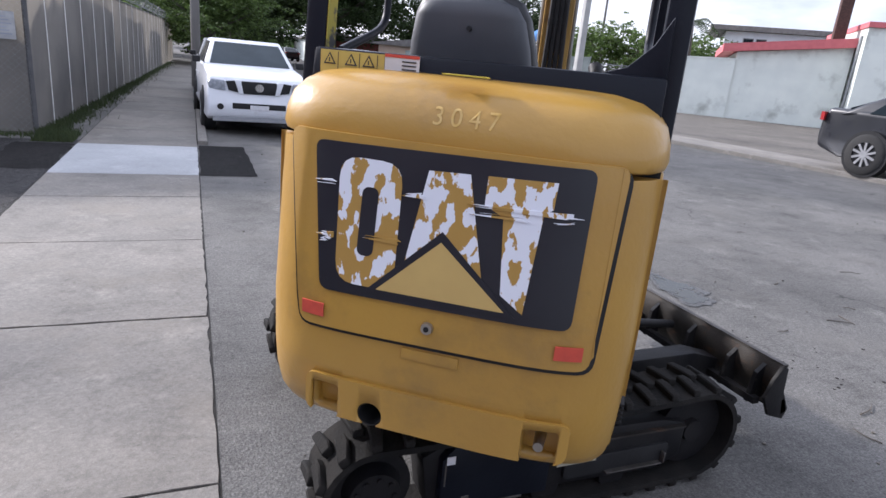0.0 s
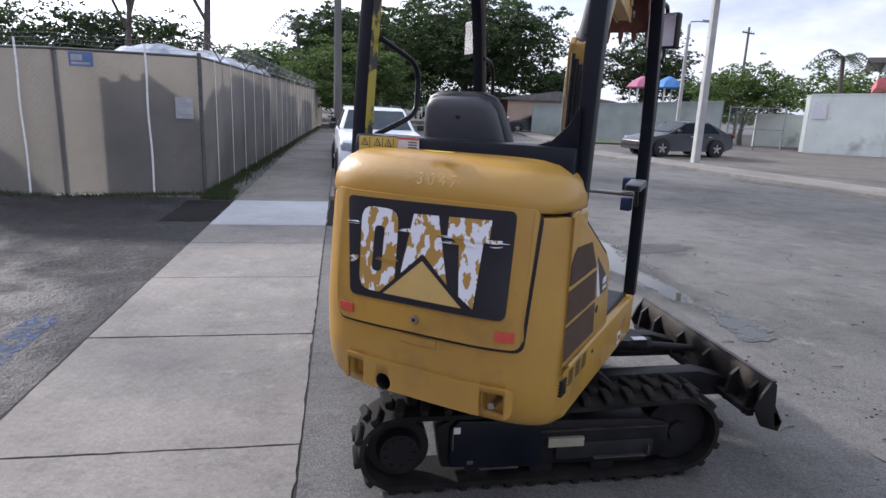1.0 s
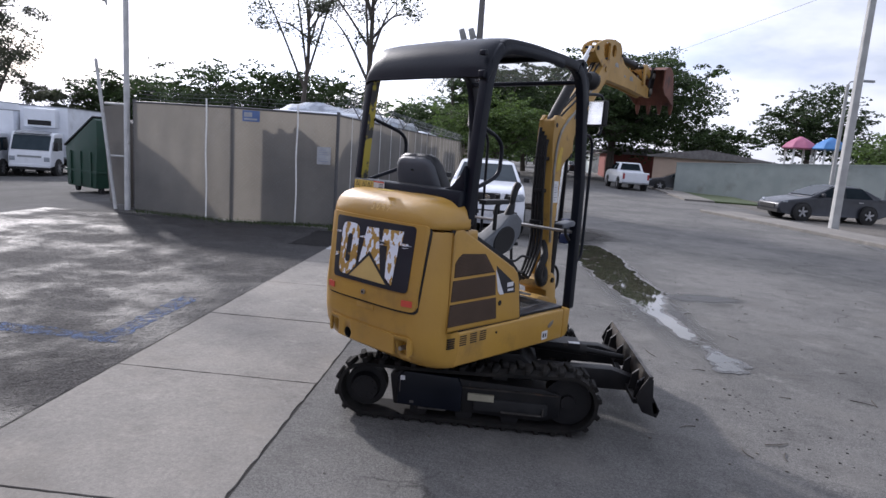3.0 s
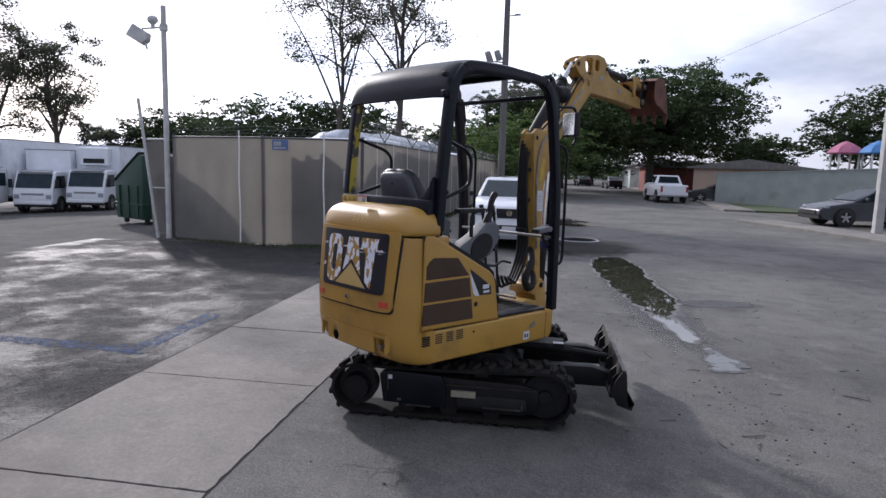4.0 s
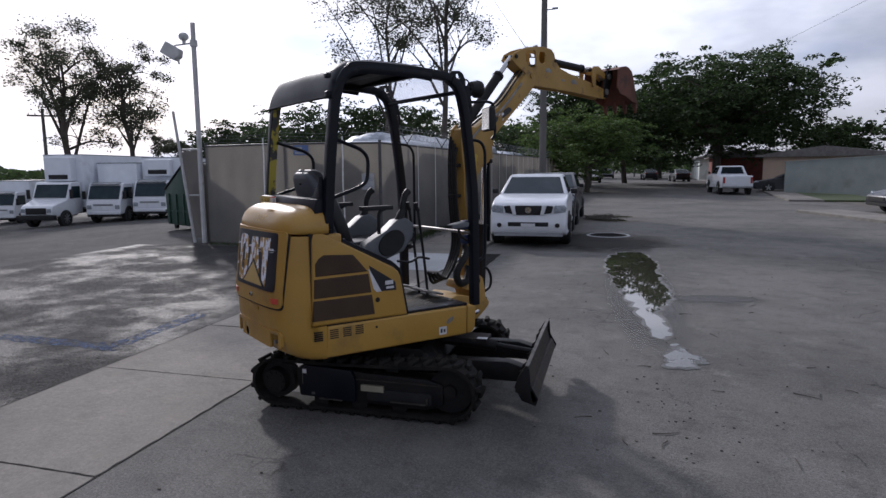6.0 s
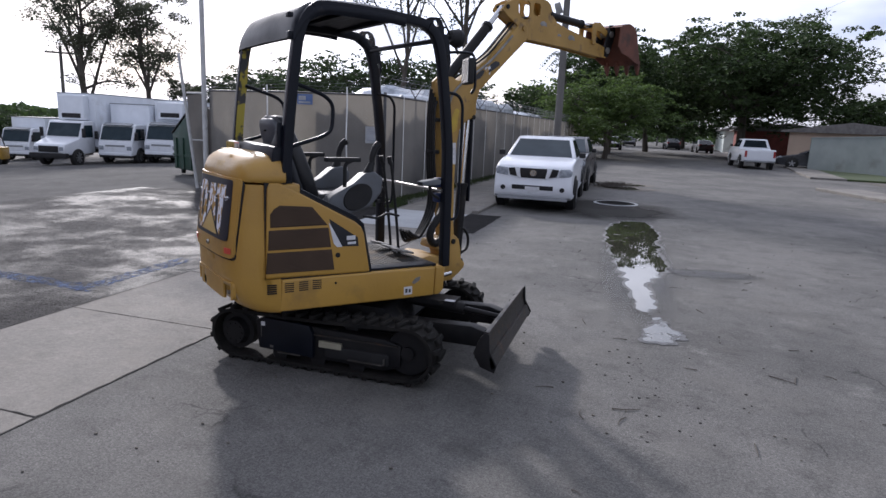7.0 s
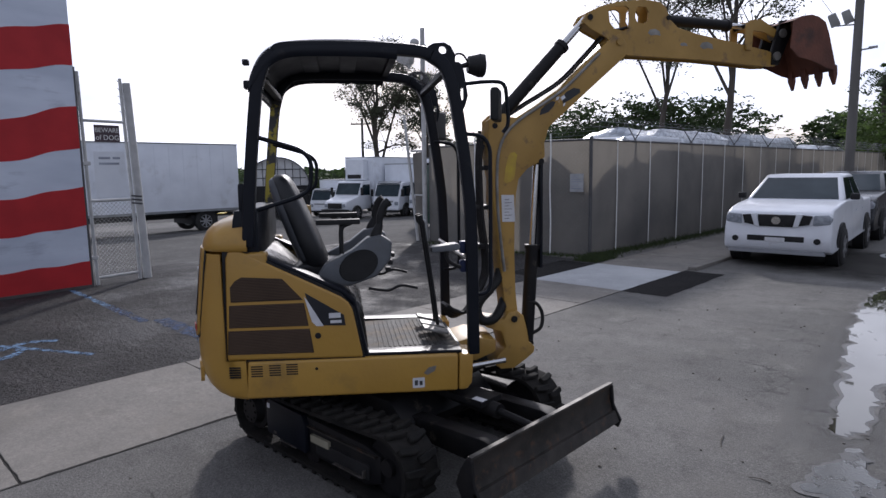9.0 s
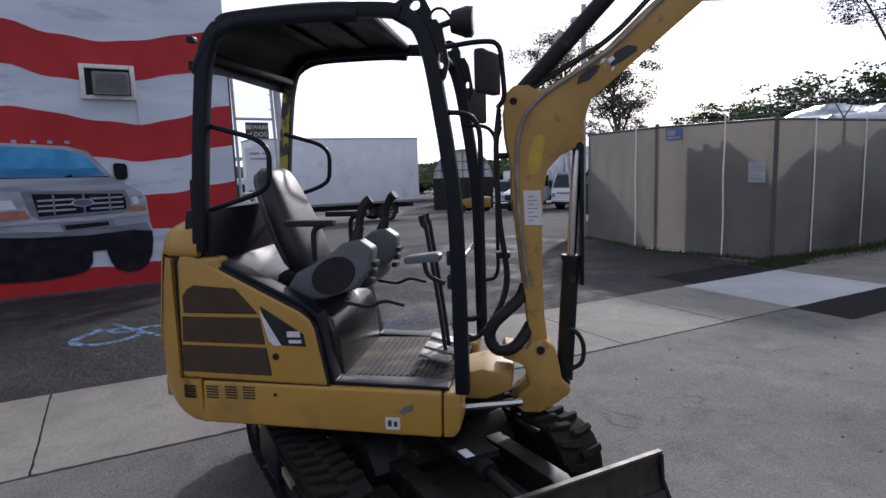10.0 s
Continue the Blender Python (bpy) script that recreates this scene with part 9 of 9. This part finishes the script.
# faded blue paint lines and the wheelchair mark in the yard entrance
for x0, y0, x1, y1, w in ((-6.5, 2.56, -4.5, 2.51, 0.11), (-4.5, 2.51, -3.2, 2.48, 0.16), (-3.6, 0.9, -2.2, 1.6, 0.08), (-3.2, 2.66, -1.62, 2.62, 0.26), (-1.66, 2.5, -1.70, 4.1, 0.26)):
    L = math.hypot(x1 - x0, y1 - y0)
    bm = B()
    n_ = 24
    rings = []
    for i in range(n_ + 1):
        ww = w * (0.8 + 0.4 * noise.noise((i * 0.7, x0, y0)))
        rings.append([(L * i / n_, -ww / 2, 0), (L * i / n_, -ww / 2, 0.0008), (L * i / n_, ww / 2, 0.0008), (L * i / n_, ww / 2, 0)])
    loft(bm, rings)
    solo("blue_line", bm, PALEBLUE if w < 0.15 else BLUEPAINT, pose(x0, y0, 0.0055 + 0.0012 * (x1 - x0 < 0), 0, 0, math.degrees(math.atan2(y1 - y0, x1 - x0))), "worn blue paint line on the asphalt", "paint line", "blue lines", "structure")
bm = B()
tube(bm, [(0.34 * math.cos(a), 0.30 * math.sin(a), 0) for a in [math.pi * (0.15 + 1.7 * i / 20) for i in range(21)]], 0.05, 6, None, 0.02)
tube(bm, corner_path([(0.1, 0.42, 0), (0.15, 0.0, 0), (0.48, 0.0, 0), (0.62, -0.28, 0)], 0.05), 0.05, 6, None, 0.02)
solo("painted_mark", bm, PALEBLUE, pose(-3.0, 0.85, 0.008, 0, 0, 120), "worn pale blue wheelchair mark on the asphalt", "paint mark", kind="structure")
# ---- trees and grass ----
def tree(name, x, y, h, crown_z, rx, rz, seed, leaves, leaf, size, label, trunk_r=0.22, limbs=9, sparse=False, fork=0.35, ry=None):
    """A tapered trunk with limbs and twigs; leaves sit in clumps at the twig ends."""
    rng = random.Random(seed)
    ry = ry or rx
    t = thing(name, pose(x, y, ground_z(x, y), 0, 0, rng.uniform(0, 360)), label, "tree")
    bm = B()
    tips = []
    lean = Vector((rng.uniform(-0.05, 0.05), rng.uniform(-0.05, 0.05), 1))
    top = lean * (h * 0.80)
    trunk = [Vector((0, 0, 0))]
    for i in range(1, 7):
        trunk.append(top * i / 6 + Vector((rng.uniform(-0.12, 0.12), rng.uniform(-0.12, 0.12), 0)) * (h / 8))
    tube(bm, smooth_path(trunk, 3), trunk_r, 9, trunk_r * 0.22)
    for i in range(limbs):
        f = fork + (0.95 - fork) * (i + rng.random() * 0.6) / limbs
        base = trunk[0].lerp(trunk[-1], f)
        k = min(5, int(f * 6))
        base = trunk[k].lerp(trunk[k + 1], f * 6 - k) if k < 6 else trunk[-1]
        a = i * 2.4 + rng.uniform(-0.5, 0.5)
        zt = crown_z + rz * rng.uniform(-0.6, 0.75)
        kk = math.sqrt(max(0.1, 1 - ((zt - crown_z) / rz) ** 2))
        tip = Vector((rx * kk * math.cos(a) * rng.uniform(0.6, 0.95), ry * kk * math.sin(a) * rng.uniform(0.6, 0.95), max(zt, base.z + 0.3)))
        mid = base.lerp(tip, 0.5) + Vector((0, 0, -0.05 * h * rng.random() if not sparse else 0.03 * h))
        path = smooth_path([base, mid, tip], 5)
        r = trunk_r * 0.5 * (1 - 0.5 * f)
        tube(bm, path, r, 6, r * 0.2)
        tips.append(tip)
        for j in range(4):
            b0 = path[rng.randrange(3, len(path))]
            e = b0 + Vector((rng.uniform(-1, 1) * rx * 0.33, rng.uniform(-1, 1) * ry * 0.33, rng.uniform(-0.15, 0.5) * rz))
            tube(bm, smooth_path([b0, b0.lerp(e, 0.5) + Vector((0, 0, 0.06 * rz)), e], 3), r * 0.35, 5, r * 0.08)
            tips.append(e)
    tips.append(trunk[-1])
    part("trunk", bm, BARK, t)
    # clumps
    V, F = [], []
    clumps = [(c, rng.uniform(0.6, 1.2)) for c in tips]
    if not sparse:
        for _ in range(int(len(tips) * 1.6)):
            a, q, w = rng.uniform(0, 6.283), rng.random() ** 0.45, rng.uniform(-1, 1)
            kk = math.sqrt(max(0, 1 - w * w))
            clumps.append((Vector((rx * q * kk * math.cos(a), ry * q * kk * math.sin(a), crown_z + rz * w * (0.75 if w < 0 else 1) * q)), rng.uniform(0.7, 1.3)))
    per = max(1, leaves // len(clumps))
    cr = (0.20 if not sparse else 0.16) * (rx + rz) / 2
    sprays = 9
    for c, s in clumps:
        # a clump is a handful of flat, slightly drooping sprays; thin trees have loose ones
        heads = []
        for _ in range(sprays):
            d = Vector((max(-1.7, min(1.7, rng.gauss(0, 1))), max(-1.7, min(1.7, rng.gauss(0, 1))), max(-1.4, min(1.4, rng.gauss(0, 0.62))))) * cr * 0.68 * s
            heads.append((c + d, cr * rng.uniform(0.34, 0.62) * s, rng.uniform(0.10, 0.22)))
        for i in range(per):
            head, wide, droop = heads[i % sprays]
            a, q = rng.uniform(0, 6.283), math.sqrt(rng.random())
            if sparse:
                p = c + Vector((rng.gauss(0, 1), rng.gauss(0, 1), rng.gauss(0, 0.62))) * cr * 0.60 * s
            else:
                p = head + Vector((math.cos(a) * q, math.sin(a) * q, rng.uniform(-0.26, 0.26) - droop * q * q * 2)) * wide
            u = Vector((rng.gauss(0, 1), rng.gauss(0, 1), rng.gauss(0, 0.4))).normalized()
            v = u.cross(Vector((rng.gauss(0, 0.7), rng.gauss(0, 0.7), rng.gauss(0, 1)))).normalized()
            L = size * rng.uniform(0.6, 1.4)
            k = len(V)
            V += [p - u * L * 0.5, p + v * L * 0.26, p + u * L * 0.5, p - v * L * 0.26]
            F.append((k, k + 1, k + 2, k + 3))
    me = bpy.data.meshes.new("crown")
    me.from_pydata([tuple(q) for q in V], [], F)
    me.materials.append(leaf)
    cr_ = new("crown", me)
    cr_.parent = t
    return t


def palm(x, y, h, seed, label):
    rng = random.Random(seed)
    t = thing("palm_tree", pose(x, y, ground_z(x, y)), label, "palm tree")
    bm = B()
    tube(bm, smooth_path([(0, 0, 0), (0.15, 0, h * 0.5), (0.0, 0.1, h)], 6), 0.17, 9, 0.12)
    part("trunk", bm, BARK, t)
    for i in range(16):
        a = i * 2.4
        drop = rng.uniform(-0.5, 0.9)
        L = rng.uniform(1.7, 2.4)
        spine = smooth_path([(0, 0, h), (L * 0.5 * math.cos(a), L * 0.5 * math.sin(a), h + 0.55 * drop), (L * math.cos(a), L * math.sin(a), h + 0.1 * drop - 0.7)], 6)
        bm = B()
        tube(bm, spine, 0.025, 5, 0.006)
        side_ = Vector((-math.sin(a), math.cos(a), 0))
        for k in range(2, len(spine)):
            for s in (-1, 1):
                p = spine[k]
                w = 0.55 * (1 - 0.6 * k / len(spine))
                q = p + side_ * s * w + Vector((0, 0, -0.28 * w * 2))
                d = (spine[k] - spine[k - 1]) * 0.55
                bm.faces.new([bm.verts.new(v) for v in (p, p + d, q + d * 0.6)])
        part("frond", bm, LEAF, t)
    return t


# up the street
tree("street_tree", 11.7, 56.0, 10.9, 6.6, 8.7, 4.9, 11, 42000, LEAF, 0.31, "large dark green spreading tree over the street", 0.42, 14)
tree("street_tree", 13.5, 66.0, 11.0, 7.0, 6.4, 4.4, 12, 20000, LEAF, 0.34, "large dark green tree behind the parked pickup", 0.40, 12)
tree("street_tree", 1.0, 52.0, 9.0, 5.0, 5.4, 4.2, 13, 34000, LEAF, 0.28, "dense green tree at the street's edge", 0.30, 12)
tree("street_tree", 1.3, 42.0, 5.6, 3.1, 4.4, 2.6, 14, 26000, LEAFB, 0.20, "bright green bushy tree behind the fence end", 0.2, 12)
tree("street_tree", 4.2, 66.0, 10.5, 5.8, 6.0, 4.8, 15, 22000, LEAF, 0.42, "dark tree farther up the street", 0.3, 10)
tree("street_tree", -6.0, 62.0, 5.8, 3.6, 5.0, 2.2, 16, 8000, LEAF, 0.40, "dark tree behind the yard", 0.3, 10)
tree("street_tree", 8.5, 118.0, 13.0, 8.0, 11.0, 6.0, 17, 9000, LEAF, 0.6, "distant tree closing the street", 0.4, 10)
tree("street_tree", -8.0, 100.0, 10.0, 6.0, 9.0, 4.0, 18, 6000, LEAFB, 0.6, "distant trees behind the yard", 0.4, 10)
tree("street_tree", 9.5, 92.0, 7.0, 3.8, 7.0, 3.4, 19, 9000, LEAF, 0.45, "dark tree where the street ends", 0.3, 10)
# right side
tree("garden_tree", 28.5, 55.0, 9.5, 6.0, 4.4, 3.4, 21, 15000, LEAF, 0.28, "dark green tree behind the play ground", 0.3, 12)
tree("garden_tree", 36.0, 57.0, 5.4, 3.4, 4.2, 2.0, 22, 9000, LEAF, 0.30, "dark green tree behind the play ground", 0.3, 10)
tree("garden_tree", 24.6, 34.0, 4.5, 3.2, 3.3, 1.4, 23, 12000, LEAFB, 0.18, "low grey-green tree behind a wall", 0.16, 11)
tree("garden_tree", 36.0, 40.0, 5.2, 3.4, 4.0, 2.0, 24, 7000, LEAFB, 0.26, "green tree behind a wall", 0.2, 10)
tree("garden_tree", 24.0, 66.0, 6.0, 3.8, 5.0, 2.2, 25, 8000, LEAF, 0.36, "green tree behind the bungalow", 0.25, 10)
tree("garden_tree", 48.0, 38.0, 6.0, 3.9, 5.0, 2.4, 26, 7000, LEAF, 0.36, "green tree behind the flat-roofed house", 0.25, 10)
palm(33.0, 36.5, 5.8, 31, "small coconut palm behind a wall")
palm(-2.8, 50.0, 7.5, 32, "tall palm behind the fence")
# behind the yard fence: tall thin trees
tree("thin_tree", -5.2, 27.9, 14.5, 10.0, 4.0, 4.4, 41, 13500, LEAFC, 0.13, "tall thin tree with sparse grey-green leaves", 0.20, 13, True, 0.40)
tree("thin_tree", -8.7, 29.0, 13.5, 9.4, 3.6, 4.2, 42, 10500, LEAFC, 0.13, "tall thin tree with sparse grey-green leaves", 0.17, 12, True, 0.38)
tree("thin_tree", -33.0, 32.0, 13.0, 7.8, 4.0, 4.9, 43, 15000, LEAFC, 0.17, "tall open tree behind the trucks", 0.30, 14, True, 0.26)
tree("thin_tree", -30.0, 34.5, 12.6, 7.9, 3.1, 4.6, 44, 13000, LEAFC, 0.17, "tall open tree behind the trucks", 0.24, 13, True, 0.28)
tree("thin_tree", -28.2, 37.2, 5.6, 3.8, 2.2, 1.9, 45, 8000, LEAFC, 0.17, "low open tree behind the trucks", 0.16, 10, True, 0.3)
for i, (x, y, h, rx) in enumerate(((-25.6, 39.4, 6.2, 3.2), (-21.5, 40.0, 6.4, 3.9), (-15.5, 37.0, 6.6, 4.6), (-11.0, 38.5, 6.4, 4.8), (-41.0, 31.0, 2.6, 4.0), (-47.0, 26.0, 2.4, 4.5))):
    tree("yard_tree", x, y, h, h * 0.62, rx, h * 0.34, 51 + i, 15000, LEAF, 0.22, "round dark green tree behind the yard", 0.25, 11)
# far woods close the horizon
V, F = [], []
rng = random.Random(5)
for _ in range(60000):
    a = rng.uniform(-1.75, 1.6)
    d = rng.uniform(150, 260)
    hh = 3.2 + 2.4 * noise.noise((a * 6, 0.3, 0)) + 1.2 * noise.noise((a * 31, 1, 0))
    p = Vector((d * math.sin(a), d * math.cos(a), ground_z(d * math.sin(a), 0) + rng.random() ** 0.7 * hh))
    u = Vector((rng.gauss(0, 1), rng.gauss(0, 1), rng.gauss(0, 1))).normalized()
    v = u.cross(Vector((rng.gauss(0, 1), rng.gauss(0, 1), rng.gauss(0, 1)))).normalized()
    L = rng.uniform(0.35, 0.95)
    k = len(V)
    V += [tuple(p - u * L), tuple(p + v * L * 0.6), tuple(p + u * L), tuple(p - v * L * 0.6)]
    F.append((k, k + 1, k + 2, k + 3))
me = bpy.data.meshes.new("far_woods")
me.from_pydata(V, [], F)
me.materials.append(LEAF)
tagged(new("far_woods", me), "distant line of dark green trees", "woods", kind="stuff")

# grass at the fence foot
V, F = [], []
rng = random.Random(9)


def blade(x, y, z, h):
    a = rng.uniform(0, 6.28)
    w = 0.006 + 0.004 * rng.random()
    b_ = rng.uniform(-0.5, 0.5) * h
    k = len(V)
    V.extend([(x - w * math.cos(a), y - w * math.sin(a), z), (x + w * math.cos(a), y + w * math.sin(a), z), (x + b_ * 0.6 + w * 0.4, y + b_ * 0.5, z + h * 0.7), (x + b_, y + b_ * 0.8, z + h)])
    F.append((k, k + 1, k + 2))
    F.append((k, k + 2, k + 3))


for _ in range(6500):
    q = rng.random() ** 1.7
    yy = 10.5 + 30 * q
    xf = FX1 + (SIDE_END[0] - FX1) * (yy - FY) / (SIDE_END[1] - FY)
    blade(xf + 0.03 + abs(rng.gauss(0, 0.17)) * (1 + 0.5 * noise.noise((yy * 0.9, 0, 0))), yy, 0, rng.uniform(0.03, 0.12))
for _ in range(4500):
    xx = rng.uniform(-6.2, -1.74)
    dens = 0.5 + 0.5 * noise.noise((xx * 1.3, 2.0, 0))
    if rng.random() < max(0.08, dens * (0.4 + 0.6 * (xx + 6) / 4.8)):
        blade(xx, fence_y(xx) - 0.04 - abs(rng.gauss(0, 0.16)), 0, rng.uniform(0.02, 0.09))
for _ in range(1500):
    blade(rng.uniform(-1.80, -1.30), rng.uniform(9.85, 10.7), 0, rng.uniform(0.03, 0.12))
me = bpy.data.meshes.new("fence_grass")
me.from_pydata(V, [], F)
me.materials.append(GRASS)
tagged(new("fence_grass", me), "ragged green grass along the fence foot", "grass", kind="stuff")
# ---- sidewalk slabs, last ----
bm = B()
box(bm, SW0, SW1, -12, 46, -0.08, 0.002)
walkway = solo("sidewalk", bm, JOINT, Matrix(), "concrete sidewalk of square worn slabs", "sidewalk", kind="structure")
PITCH = 1.568
rng = random.Random(4)


def flag(y0, y1, material, name="slab"):
    bm = B()
    x0, x1 = SW0 + 0.012, SW1 - 0.010
    n_ = 22
    out = []
    for i in range(n_):
        out.append((x0 + (x1 - x0) * i / n_, y0 + 0.007 + rng.uniform(-0.004, 0.004)))
    for i in range(n_):
        out.append((x1 + rng.uniform(-0.008, 0.006), y0 + 0.005 + (y1 - y0 - 0.010) * i / n_))
    for i in range(n_):
        out.append((x1 - (x1 - x0) * i / n_, y1 - 0.007 + rng.uniform(-0.004, 0.004)))
    for i in range(n_):
        out.append((x0 + rng.uniform(-0.003, 0.004), y1 - 0.005 - (y1 - y0 - 0.010) * i / n_))
    c = ((x0 + x1) / 2, (y0 + y1) / 2)
    inner = [(c[0] + (x - c[0]) * 0.997, c[1] + (y - c[1]) * 0.997) for x, y in out]
    lift = 0.006 + rng.uniform(0, 0.003)
    loft(bm, [[(x, y, -0.02) for x, y in out], [(x, y, lift - 0.005) for x, y in out], [(x, y, lift) for x, y in inner]])
    return part(name, bm, material, walkway, sharp=60)


JOINTS = [-12.2, -10.63, -9.05, -7.47, -5.88, -4.30, -2.72, -1.13, 0.44, 2.085, 3.61, 5.14, 6.63, 7.74]
JOINTS2 = [9.84 + PITCH * i for i in range(23)]
for run in (JOINTS, JOINTS2):
    for y, y1 in zip(run, run[1:]):
        flag(y, y1, CONCRETE)
flag(7.74, 9.84, NEWCONC, "new_slab")
# low kerb where cars park
for a in range(9):
    bm = B()
    box(bm, SW1 + 0.003, SW1 + 0.14, 10.1 + 3.0 * a, 13.08 + 3.0 * a, -0.05, 0.06)
    soften(bm, 0.012)
    part("kerb_stone", bm, CONCRETE, walkway)
